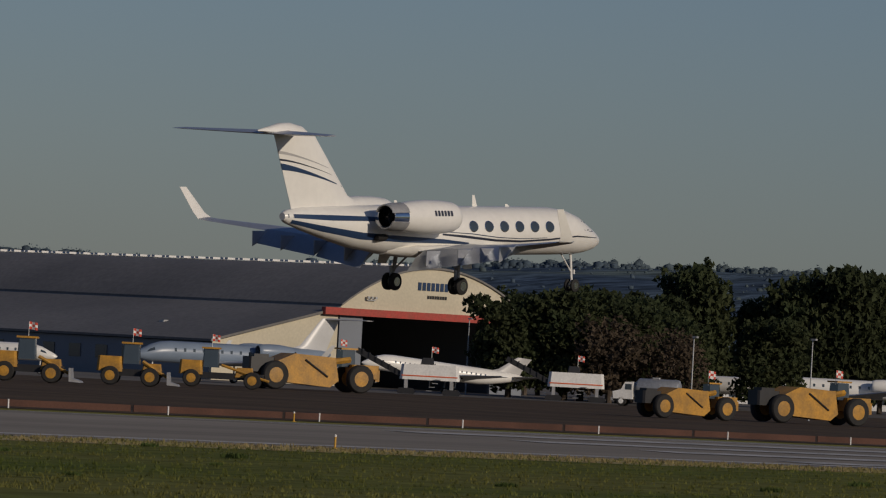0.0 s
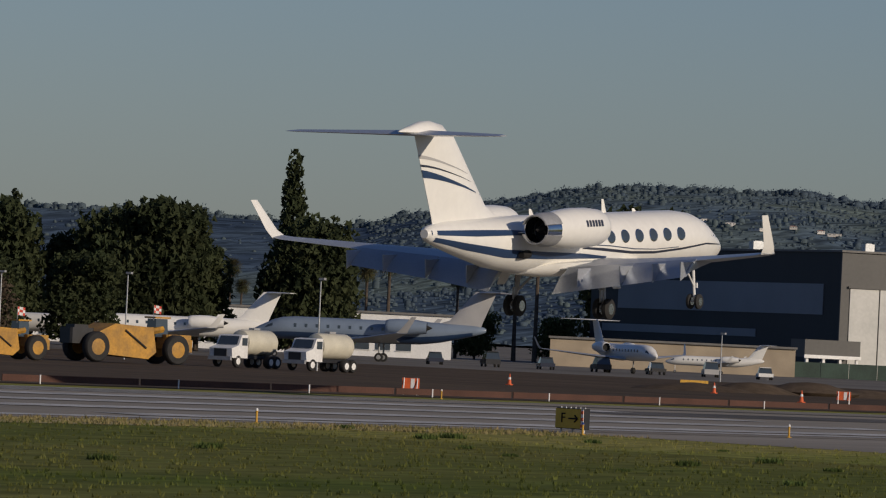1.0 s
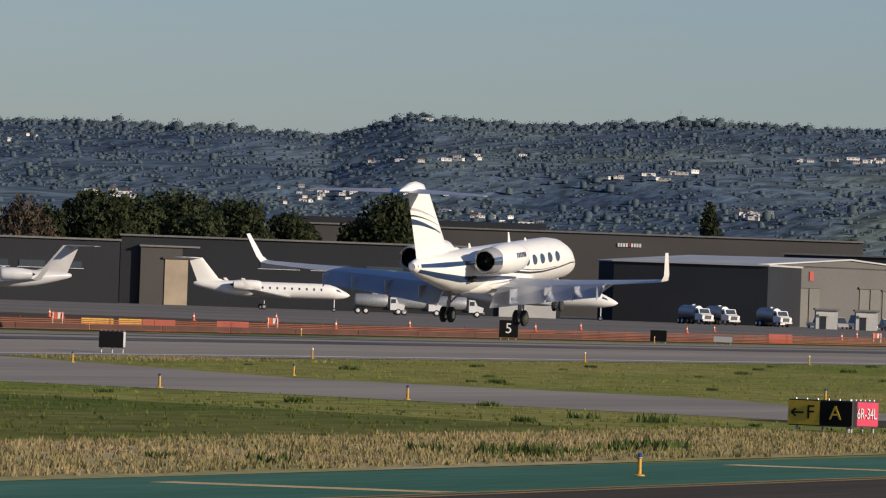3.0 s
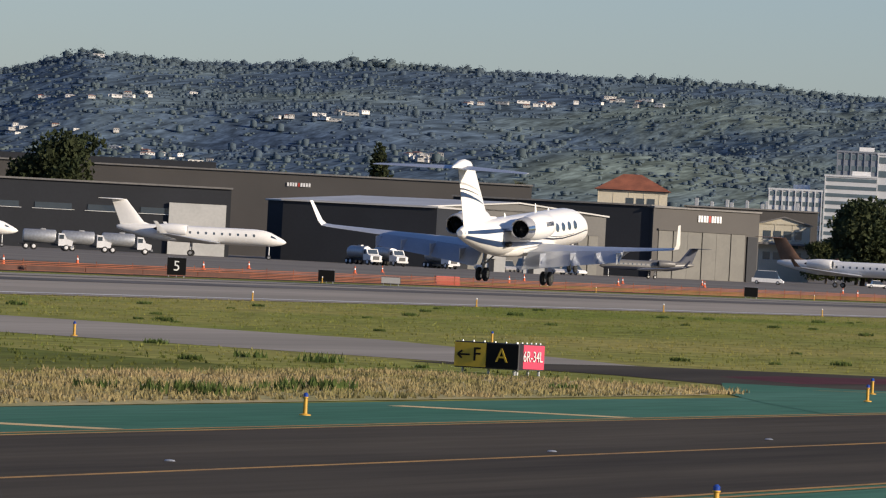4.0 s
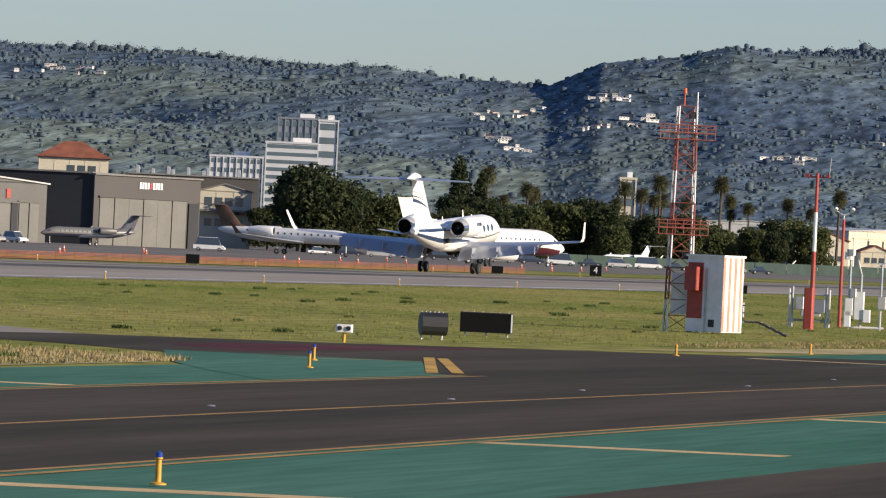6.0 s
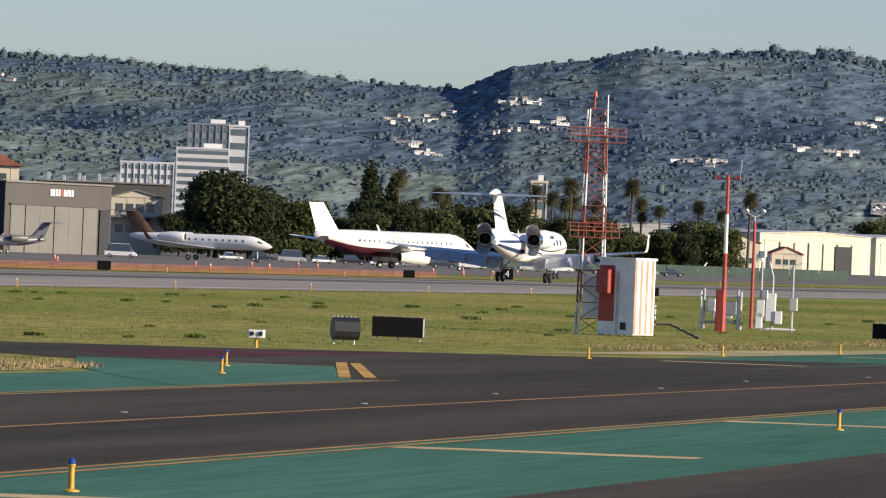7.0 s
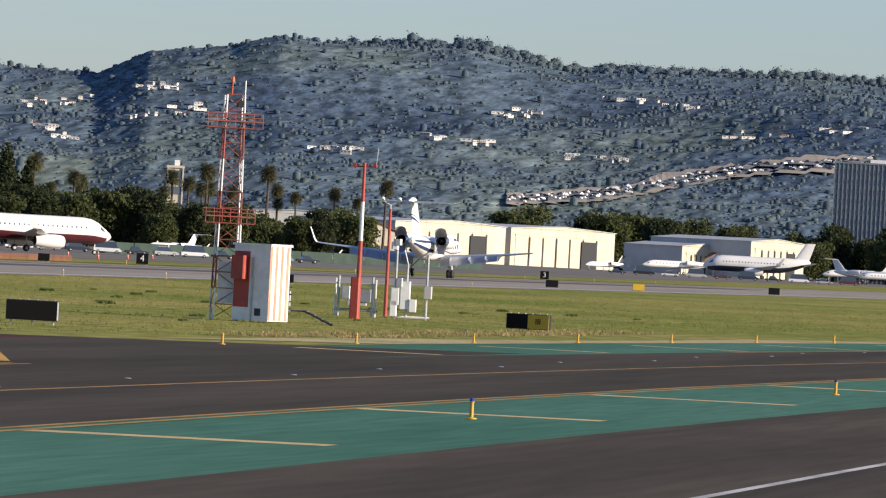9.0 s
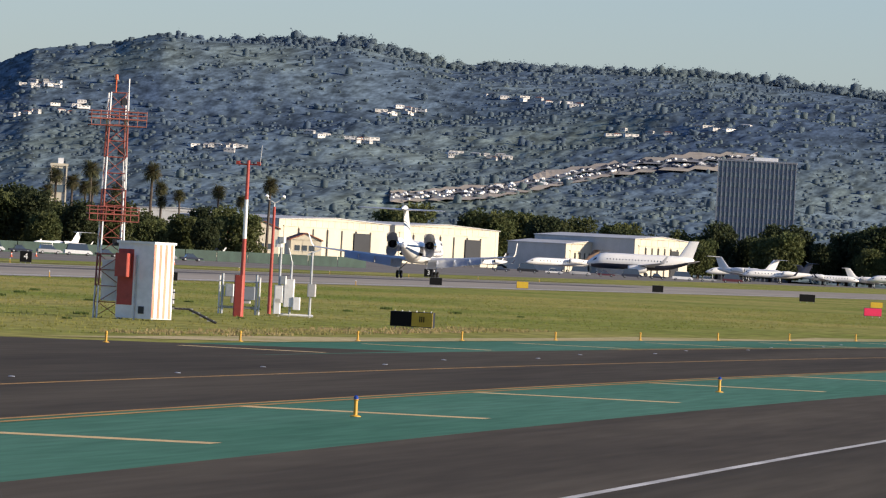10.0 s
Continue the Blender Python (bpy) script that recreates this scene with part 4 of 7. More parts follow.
        s.tube((side * 2.0 * k, 0, 2.1 * k), (side * 2.0 * k, 0, 0.45 * k), 0.10 * k)
        g = part("main_gear", s, STEEL, ob)
        wheel(g, side * 2.0 * k, 0, 0.45 * k, 0.5 * k, STEEL)
    s = Shape()
    s.loft([fin_section(3.7 * k, -4.4 * k, -10.2 * k, 0.5 * k), fin_section(4.6 * k, -7.0 * k, -10.5 * k, 0.4 * k), fin_section(7.7 * k * (1 if kind == "rear" else (1.12 if kind == "wing" else 0.85)), -9.6 * k, -11.8 * k, 0.25 * k)])
    part("fin", s, paint if fin_mat is None else fin_mat, ob, "" if fin_mat is None else "fin painted in a second colour", True)
    s = Shape()
    s.tube((0, 11.2 * k, 2.2 * k), (0, 11.2 * k, 0.33 * k), 0.08 * k)
    g = part("nose_gear", s, WHITE, ob)
    wheel(g, 0, 11.2 * k, 0.33 * k, 0.3 * k, STEEL)
    return ob


# White and grey aircraft paints with shade mixed into the colour.
PAINT_WHITE_SHADED = material("shaded_white_paint", (0.20, 0.25, 0.32), 0.35, scale=0.5, contrast=0.1)
PAINT_SHADE = material("shaded_grey_paint", (0.14, 0.135, 0.125), 0.4, scale=0.5, contrast=0.1)
PAINT_WHITE_DIMMED = material("dimmed_white_paint", (0.55, 0.55, 0.54), 0.35, scale=0.5, contrast=0.1)
parked_jet("white business jet with a grey engine, parked on the apron", -444.5, 482.9, -62, 20)
parked_jet("white business jet with shade painted in, parked beside the hangar", -448.3, 532.5, 158, 27, paint=PAINT_WHITE_SHADED, fin_mat=PAINT_WHITE_DIMMED)
parked_jet("old white twin propeller plane standing on its tail wheel", -449.0, 570.0, 150, 22, belly=None, fin_mat=PAINT_GREY, kind="prop", name="propeller_plane")
parked_jet("white business jet behind the yellow machines", -449.0, 617.0, -75, 24)
parked_jet("pale business jet with a tall swept tail, parked on the apron", -458.5, 667.1, 125, 27)
parked_jet("large dark blue and white jet with rear engines, parked", -431.5, 669.5, 116, 31, paint=PAINT_WHITE_SHADED, belly=PAINT_BLUE, fin_mat=PAINT_GREY)
parked_jet("small white jet facing the runway, parked by the wall", -407.9, 685.4, -127, 22)
parked_jet("small white jet by the green fence, parked", -455.3, 791.2, 112, 15)
parked_jet("white long-range jet with a dark stripe on its tail, parked", -422.7, 889.7, 129, 30, paint=PAINT_WHITE_DIMMED, fin_mat=PAINT_GREY)
parked_jet("white business jet with upswept winglets, parked", -410.3, 961.1, -60, 27)
parked_jet("white long-range jet with a red flash on its tail", -383.8, 1004.1, -72, 30)
parked_jet("grey business jet with shade painted in, before the grey hangar", -330.8, 1080.5, 130, 19, paint=PAINT_SHADE, belly=PAINT_NAVY, fin_mat=PAINT_NAVY)
parked_jet("white business jet with a bronze tail, parked", -314.1, 1137.4, -93, 29, fin_mat=PAINT_BROWN)
parked_jet("white airliner with a maroon belly and winglets, parked", -274.4, 1116.8, -52, 33.6, belly=PAINT_MAROON, kind="wing", name="airliner")
parked_jet("small white jet parked before the trees", -292.4, 1317.9, 150, 16)
parked_jet("small white jet parked before the low houses", -294.9, 1470.7, 140, 16)
parked_jet("grey business jet parked before the cream hangars", -307.4, 2127.9, 120, 27, fin_mat=PAINT_BROWN)
parked_jet("white airliner with dark blue stripes, parked far off", -268.9, 2032.3, 98, 36, belly=PAINT_NAVY, kind="wing", name="airliner")
parked_jet("white business jet among the far parked aircraft", -255.7, 2185.1, -105, 27)
parked_jet("white business jet with a dark tail, far off", -230.9, 2187.8, -84, 22, fin_mat=PAINT_NAVY)
parked_jet("small white jet before the cream hangar", -307.8, 1976.2, 142, 17, fin_mat=PAINT_NAVY)
parked_jet("white business jet with a dark fin among the far row", -238.0, 2120.0, 105, 24, fin_mat=PAINT_NAVY)
parked_jet("white business jet parked close behind its neighbour", -262.0, 2230.0, 112, 27)
parked_jet("white business jet with a grey tail in the far row", -200.0, 2150.0, 100, 27, fin_mat=PAINT_GREY)
parked_jet("white business jet at the far end of the row", -222.5, 2260.0, -84, 22)


# ---- buildings ----
def building(name, label, p1, p2, height, depth, front=WALL_GREY, left=None, roof=ROOF_GREY, doors=(), windows=(), slope=0.0, base=None, category="hangar", right=None):
    """A hall whose front runs from p1 to p2 with its depth behind. doors: (x0, x1, z1, panels, material); windows: (x0, x1, z0, z1, count)."""
    (x1, y1), (x2, y2) = p1, p2
    w = math.hypot(x2 - x1, y2 - y1)
    z0 = (gz(x1, y1) if base is None else base) - 0.3
    ob = thing(name, label, category, pose(x1, y1, z0, 0, 0, math.degrees(math.atan2(y2 - y1, x2 - x1))))
    h = height + 0.3
    t = 0.3
    left = left or front
    wall = part("wall", Shape().box(w / 2, t / 2, h / 2, w, t, h), front, ob, "front wall")
    part("wall", Shape().box(t / 2 - 0.003, depth / 2 + t / 2, h / 2, t, depth - t, h), left, ob, "side wall")
    part("wall", Shape().box(w - t / 2 + 0.003, depth / 2 + t / 2, h / 2, t, depth - t, h), right or left, ob, "side wall")
    part("wall", Shape().box(w / 2, depth + t / 2, h / 2, w, t, h), left, ob, "back wall")
    s = Shape()
    if slope:
        s.loft([[(-0.4, yy, h), (w / 2, yy, h + slope), (w + 0.4, yy, h), (w + 0.4, yy, h - 0.25), (w / 2, yy, h + slope - 0.25), (-0.4, yy, h - 0.25)] for yy in (-0.4, depth + 0.6)])
        gable = Shape()
        gable.loft([[(0, yy, h - 0.26), (w / 2, yy, h + slope - 0.26), (w, yy, h - 0.26)] for yy in (0.0, t)])
        part("gable", gable, front, ob)
    else:
        s.box(w / 2, depth / 2, h + 0.12, w + 0.5, depth + 0.8, 0.3)
    part("roof", s, roof, ob)
    # standing seams of the siding
    n = max(2, int(w / 1.6))
    for i in range(0, n + 1):
        if front is WALL_CREAM and n < 60 and i % 2 == 0:
            part("seam", Shape().box(0.06 + (w - 0.12) * i / n, -0.03, h / 2 + 0.02, 0.10, 0.06, h - 0.06), front, wall)
    for a, b, top, panels, mat in doors:
        pw = (b - a) / panels
        for i in range(panels):
            part("door_panel", Shape().box(a + pw * (i + 0.5), -0.10 - 0.10 * (i % 2), top / 2 + 0.3, pw - 0.12, 0.12, top, bevel=0.03), mat, ob, "tall sliding door panel")
        part("door_rail", Shape().box((a + b) / 2, -0.22, top + 0.5, b - a + 0.6, 0.35, 0.30), front, ob)
    for a, b, za, zb, count in windows:
        pw = (b - a) / count
        for i in range(count):
            f = part("window", Shape().box(a + pw * (i + 0.5), -0.05, (za + zb) / 2 + 0.3, pw * 0.7, 0.10, zb - za), GLASS, ob)
            part("sill", Shape().box(a + pw * (i + 0.5), -0.10, za + 0.25, pw * 0.8, 0.14, 0.08), WHITE, f)
    return ob


def roof_units(ob, spots, z, mat=GALV):
    for x, y, w, h in spots:
        s = Shape().box(x, y, z + h / 2, w, w * 0.8, h, bevel=0.08)
        s.box(x, y, z + h + 0.05, w * 0.6, w * 0.5, 0.1)
        part("roof_vent", s, mat, ob, "roof vent unit")


def logo_bars(ob, x, z, w, h, colours, y=-0.16, count=9, accent=4):
    """A trade sign shown as plain bars."""
    for i in range(count):
        part("sign_bar", Shape().box(x + (i - (count - 1) / 2) * w / count, y, z, w / count * 0.72, 0.08, h), colours[1] if i == accent else colours[0], ob, "plain sign bar")


# arched hangar
def arched_hangar():
    w, d, eave, rise = 29.6, 110.0, 10.2, 5.2
    ob = thing("arched_hangar", "cream arched hangar with a long barrel roof and open door", "hangar", pose(-501.4, 614.3, -0.7, 0, 0, 77.0))
    arc = [(w * i / 24, eave + rise * (1 - (2 * i / 24 - 1) ** 2)) for i in range(25)]
    s = Shape()
    s.loft([[(x, yy, z) for x, z in arc] + [(w, yy, eave - 0.4), (0, yy, eave - 0.4)] for yy in (0.0, 0.5)])
    part("gable", s, WALL_CREAM, ob, "cream arched gable")
    s = Shape()
    s.loft([[(x, yy, z + 0.25) for x, z in arc] + [(x, yy, z) for x, z in arc[::-1]] for yy in (-0.3, d)])
    part("roof", s, ROOF_GREY, ob, "dark barrel roof")
    part("lintel", Shape().box(w / 2, -0.5, eave - 0.7, w + 6, 0.8, 0.9), RED, ob, "dull red lintel beam")
    for a, b, m in ((0, 3.6, WALL_BLUEGREY), (w - 5.2, w, WALL_BLUEGREY)):
        part("door_panel", Shape().box((a + b) / 2, 0.25, (eave - 1.1) / 2, b - a, 0.4, eave - 1.1), m, ob, "pale blue-grey door leaf")
    for x in (0.1, w - 0.1):
        part("wall", Shape().box(x, d / 2 + 0.3, eave / 2, 0.3, d - 0.6, eave), WALL_BLUEGREY, ob, "side wall")
    part("wall", Shape().box(w / 2, d + 0.1, eave / 2 + 2, w, 0.3, eave + 4), WALL_DARK, ob, "back wall")
    logo_bars(ob, w / 2 + 0.3, eave + 3.0, 6.4, 1.0, (PAINT_BLUE, PAINT_BLUE), -0.06)
    logo_bars(ob, w / 2 + 0.3, eave + 1.7, 3.2, 0.4, (BLACK, BLACK), -0.06, 8)
    for x in (4.5, w - 4.5):
        s = Shape().box(x, -0.3, eave + 0.9, 1.4, 0.12, 0.12)
        for k in (-0.6, 0, 0.6):
            s.box(x + k, -0.45, eave + 1.2, 0.3, 0.3, 0.3)
        part("floodlight", s, GALV, ob, "cluster of floodlights")
    # lattice along the ridge
    s = Shape()
    for i in range(66):
        s.box(w / 2 + (i % 2) * 0.5, 1 + i * 1.6, eave + rise + 0.45, 1.6, 0.7, 0.25)
    part("ridge_vents", s, WHITE, ob, "row of pale ridge vents")
    # low annex along the side
    s = Shape()
    s.loft([[(-20, yy, 5.2), (-0.2, yy, 10.1), (-0.2, yy, 9.8), (-20, yy, 4.9)] for yy in (-0.4, 110)])
    part("annex_roof", s, ROOF_GREY, ob, "grey sloping annex roof")
    s = Shape()
    s.loft([[(-19.4, yy, 0), (-0.3, yy, 0), (-0.3, yy, 9.7), (-19.4, yy, 4.9)] for yy in (0.0, 0.4)])
    part("annex_wall", s, WALL_CREAM, ob, "cream annex wall")
    part("annex_wall", Shape().box(-19.3, 55, 2.4, 0.3, 109, 4.8), WALL_BLUEGREY, ob)
    for k in range(4):
        part("window", Shape().box(-16 + k * 1.5, -0.05, 3.4, 1.2, 0.1, 1.4), GLASS, ob)
    for k in range(18):
        part("window", Shape().box(-19.5, 6 + k * 5.6, 3.0, 0.1, 2.4, 1.6), GLASS, ob)
    roof_units(ob, [(-12, 20, 1.2, 0.8), (-8, 45, 1.4, 0.9), (-14, 70, 1.0, 0.7)], 6.4)
    return ob


arched_hangar()
U = Vector((0.589, 0.808))
# WALL_DARK on side walls below: the shade on them is put into their colour.
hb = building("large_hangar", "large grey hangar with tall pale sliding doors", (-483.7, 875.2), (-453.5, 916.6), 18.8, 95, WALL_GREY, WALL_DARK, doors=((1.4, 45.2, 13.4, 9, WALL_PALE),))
part("door_panel", Shape().box(49.4, -0.12, 8.2, 3.2, 0.12, 9.5), WALL_PALE, hb, "pale wall panel")
part("door_panel", Shape().box(46.7, -0.10, 3.0, 1.8, 0.12, 5.4), WALL_BEIGE, hb, "beige door")
part("panel_band", Shape().box(-0.06, 45, 12.0, 0.10, 78, 4.6), WALL_BLUEGREY, hb, "blue-grey wall band")
part("panel_band", Shape().box(-0.06, 60, 6.6, 0.10, 60, 1.2), WALL_BLUEGREY, hb, "blue-grey wall band")
part("porch", Shape().box(-3.0, -2.0, 4.6, 9.0, 5.0, 2.6), WALL_GREY, hb, "grey entrance porch")
for k in range(4):
    part("porch_post", Shape().box(-7.0 + k * 2.7, -4.2, 1.8, 0.4, 0.4, 3.2), WHITE, hb)
part("porch_fascia", Shape().box(-3.0, -4.6, 3.4, 9.2, 0.2, 0.5), WHITE, hb, "white fascia")
roof_units(hb, [(6, 4, 1.6, 1.2), (13, 8, 1.2, 0.8), (20, 6, 2.0, 0.9), (30, 5, 1.5, 1.0), (41, 7, 1.2, 0.8), (-0.5, 30, 2, 1.2), (3, 60, 2, 1.2)], 19.3)
building("low_wall", "beige block wall beside the parked cars", (-500.0, 820.0), (-470.0, 838.0), 4.0, 2.0, WALL_BEIGE, category="wall")
building("dark_hall", "hall behind the parked jets, shade painted into its near-black walls", (-495.0, 985.0), (-455.0, 1006.0), 10.2, 50, WALL_DARK, WALL_DARK, windows=((4, 40, 5.5, 6.6, 6),))
# WALL_DARK door panels paint the shade of the open door.
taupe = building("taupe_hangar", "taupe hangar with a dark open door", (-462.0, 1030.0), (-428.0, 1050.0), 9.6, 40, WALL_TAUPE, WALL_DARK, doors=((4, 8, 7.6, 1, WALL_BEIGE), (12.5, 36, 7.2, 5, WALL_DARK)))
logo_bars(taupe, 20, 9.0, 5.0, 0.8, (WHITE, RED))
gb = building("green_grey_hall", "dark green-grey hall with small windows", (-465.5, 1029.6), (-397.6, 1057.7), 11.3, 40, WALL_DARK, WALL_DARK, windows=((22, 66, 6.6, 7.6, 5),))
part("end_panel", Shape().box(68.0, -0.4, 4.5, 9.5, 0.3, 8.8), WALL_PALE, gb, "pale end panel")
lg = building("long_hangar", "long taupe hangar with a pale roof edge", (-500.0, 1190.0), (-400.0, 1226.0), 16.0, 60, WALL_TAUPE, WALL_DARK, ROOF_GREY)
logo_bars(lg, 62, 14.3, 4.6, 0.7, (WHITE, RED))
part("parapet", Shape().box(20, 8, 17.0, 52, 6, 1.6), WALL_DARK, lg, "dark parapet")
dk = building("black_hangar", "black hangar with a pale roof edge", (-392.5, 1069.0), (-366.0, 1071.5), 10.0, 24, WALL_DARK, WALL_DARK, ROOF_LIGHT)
# Here too WALL_DARK panels are the shade of openings, as colour.
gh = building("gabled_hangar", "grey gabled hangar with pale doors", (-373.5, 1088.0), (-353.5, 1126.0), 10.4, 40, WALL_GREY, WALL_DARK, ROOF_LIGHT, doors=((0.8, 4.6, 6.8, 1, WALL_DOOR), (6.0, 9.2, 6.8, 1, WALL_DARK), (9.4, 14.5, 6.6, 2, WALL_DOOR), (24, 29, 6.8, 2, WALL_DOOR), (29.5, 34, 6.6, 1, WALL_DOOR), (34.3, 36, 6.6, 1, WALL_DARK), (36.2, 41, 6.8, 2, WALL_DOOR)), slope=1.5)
part("logo_panel", Shape().box(12.5, -0.15, 9.0, 1.0, 0.08, 1.6), RED, gh, "red logo panel")
part("logo_panel", Shape().box(33.5, -0.15, 8.6, 1.0, 0.08, 1.6), RED, gh, "red logo panel")
bh = building("grey_hangar", "grey hangar with a large pale door and shade-painted dark sides", (-358.8, 1171.3), (-346.0, 1195.9), 12.7, 42, WALL_TAUPE, WALL_DARK, doors=((1.4, 24.0, 8.6, 6, WALL_DOOR),))
# Near-black panel in place of the shade inside an open doorway.
part("door_panel", Shape().box(25.9, -0.2, 4.4, 2.6, 0.2, 8.4), WALL_DARK, bh, "near-black panel for the shade of an open doorway")
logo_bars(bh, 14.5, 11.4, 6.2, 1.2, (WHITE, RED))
# Near-black block added for the shaded left side of the grey hangar.
building("dark_annex", "near-black block for the shaded side of the grey hangar", (-396.0, 1168.0), (-359.6, 1171.8), 12.9, 40, WALL_DARK, WALL_DARK)
tw = building("tiled_tower", "cream tower block with a red tiled hip roof", (-451.3, 1430.4), (-436.6, 1435.0), 17.8, 13, WALL_CREAM, WALL_CREAM, ROOF_GREY, windows=((6, 13, 14.8, 16.4, 3),), category="building")
s = Shape()
s.loft([[(-0.8, -0.8, 18.4), (16.2, -0.8, 18.4), (16.2, 13.9, 18.4), (-0.8, 13.9, 18.4)], [(5.5, 6, 22.0), (9.5, 6, 22.0), (9.5, 7, 22.0), (5.5, 7, 22.0)]])
part("hip_roof", s, ROOF_TILE, tw, "red tiled hip roof")
rt = building("plant_roof", "flat roof with a row of white vents", (-432.0, 1436.0), (-405.0, 1446.0), 15.2, 12, WALL_TAUPE, WALL_TAUPE, category="building")
roof_units(rt, [(2 + k * 2.6 + 0.8 * (k % 3), 3, 0.8, 1.7 - 0.6 * (k % 2)) for k in range(9)], 15.7, GALV)
hut = building("lookout_house", "pale two-storey lookout house with green awnings", (-389.4, 1344.7), (-379.0, 1348.0), 11.8, 9, WALL_CREAM, WALL_BLUEGREY, ROOF_GREY, windows=((1, 9.5, 8.6, 10.4, 4), (1, 9.5, 4.4, 6.0, 4)), category="house", slope=1.6)
part("awning", Shape().box(6.5, -0.8, 7.6, 4.0, 1.6, 0.8), GREENNET, hut, "dark green awning")
part("deck", Shape().box(5.2, -1.2, 8.0, 13.5, 2.4, 0.4), ROOF_GREY, hut, "overhanging deck roof")

# cream hangars at the far end
for p, q, lab in (((-421.5, 2240.6), (-392.4, 2291.3), "cream hangar with tall sliding doors in the sun"), ((-391.0, 2293.8), (-362.4, 2342.4), "cream hangar with closed sliding doors in the sun"),
                  ((-343.2, 2374.8), (-331.2, 2395.7), "smaller cream hangar with a pale side"), ((-319.2, 2378.4), (-303.6, 2405.5), "cream hangar with a dark doorway")):
    fw = math.hypot(q[0] - p[0], q[1] - p[1])
    tall = 13.0 if fw > 30 else 10.0
    ch = building("cream_hangar", lab, p, q, tall, 45 if fw > 30 else 26, WALL_CREAM, WALL_PALE, ROOF_LIGHT, doors=((2.5, fw - 3, tall - 2.6, 7 if fw > 30 else 4, WALL_CREAM),), slope=1.2)
    # Dark slab on the door wall, painted as the shade of an opening.
    part("doorway", Shape().box(fw * 0.74, -0.5, (tall - 3.4) / 2, fw * 0.14, 0.3, tall - 3.4), WALL_DARK, ch, "near-black panel for the shade of an open doorway")
    for i in range(1, 7):
        part("door_seam", Shape().box(2.5 + (fw - 5.5) * i / 7, -0.45, (tall - 2.8) / 2, 0.5, 0.2, tall - 2.8), WALL_TAUPE, ch)
building("cream_hangar", "long pale hangar roof seen behind the trees", (-498.0, 2280.0), (-434.0, 2299.0), 13.8, 40, WALL_PALE, WALL_PALE, ROOF_LIGHT, slope=1.4)
for k in range(3):
    building("tiled_house", "small cream house with a red tiled roof", (-338.0 + k * 9, 1695 + k * 12), (-330.5 + k * 9, 1698 + k * 12), 5.5 + (k % 2) * 2.5, 8, WALL_CREAM, WALL_CREAM, ROOF_TILE, windows=((0.8, 6.5, 2.6, 4.0, 3),), slope=1.8, category="house")

# office blocks
def office(label, p1, w, d, z1, floors, wall, bays, rz=15.0, name="office_block"):
    ob = thing(name, label, "office building", pose(p1[0], p1[1], 0.5, 0, 0, rz))
    h = z1 / floors
    part("wall", Shape().box(w / 2, d / 2, z1 / 2, w - 0.6, d - 0.6, z1), wall, ob)
    for f in range(floors):
        z = h * f + h * 0.62
        part("window_band", Shape().box(w / 2, 0.22, z, w - 0.8, 0.12, h * 0.45), OFFICE_GLASS, ob, "band of windows")
        part("window_band", Shape().box(0.22, d / 2, z, 0.12, d - 0.8, h * 0.45), OFFICE_GLASS, ob, "band of windows")
        part("window_band", Shape().box(w - 0.22, d / 2, z, 0.12, d - 0.8, h * 0.45), OFFICE_GLASS, ob, "band of windows")
    for i in range(bays + 1):
        part("pier", Shape().box(0.35 + (w - 0.7) * i / bays, 0.10, z1 / 2, 0.35, 0.3, z1), wall, ob)
    part("roof", Shape().box(w / 2, d / 2, z1 + 0.3, w, d, 0.6), wall, ob)
    part("plant_room", Shape().box(w * 0.6, d / 2, z1 + 1.2, w * 0.3, d * 0.4, 1.6), WHITE, ob)
    return ob


office("low white office block with window bands", (-581.5, 2017.8), 17, 14, 26.0, 9, OFFICE_WHITE, 8)
office("white office block with window bands", (-565.0, 2022.3), 19, 14, 31.0, 13, OFFICE_WHITE, 1)
office("glass office tower behind the white block", (-583.0, 2100.0), 16, 16, 40.0, 11, WALL_BLUEGREY, 7)
office("slim white office tower with dark window bands", (-536.5, 1978.5), 6.5, 9, 37.5, 9, OFFICE_WHITE, 1)
office("dark office tower with slim pale piers", (-311.0, 2540.0), 30.0, 24, 45.0, 12, WALL_BLUEGREY, 18, 6.0, "office_tower")
office("cream building among the palms", (-371.0, 1659.0), 4.5, 8, 20.5, 5, WALL_CREAM, 1)


# ---- trees ----
def leafy(name, mat, blobs, count, size, seed):
    """A crown of many small leaf sprays; blobs: (x, y, z, rx, rz)."""
    r = np.random.default_rng(seed)
    v, f = [], []
    weights = np.array([b[3] ** 2 * b[4] for b in blobs])
    weights = weights / weights.sum()
    for _ in range(count):
        b = blobs[r.choice(len(blobs), p=weights)]
        u = r.normal(size=3)
        u /= np.linalg.norm(u)
        c = np.array(b[:3]) + u * (b[3], b[3], b[4]) * r.uniform(0.45, 1.05)
        for _ in range(2):
            d1 = r.normal(size=3)
            d2 = np.cross(d1, r.normal(size=3))
            d1 *= size * r.uniform(0.5, 1.2) / np.linalg.norm(d1)
            d2 *= size * r.uniform(0.5, 1.0) / np.linalg.norm(d2)
            n = len(v)
            v += [tuple(c - d1), tuple(c + d1 * 0.6 + d2), tuple(c + d1 - d2 * 0.8)]
            f.append((n, n + 1, n + 2))
    s = Shape()
    s.v, s.f = v, f
    return s.mesh(name, mat)


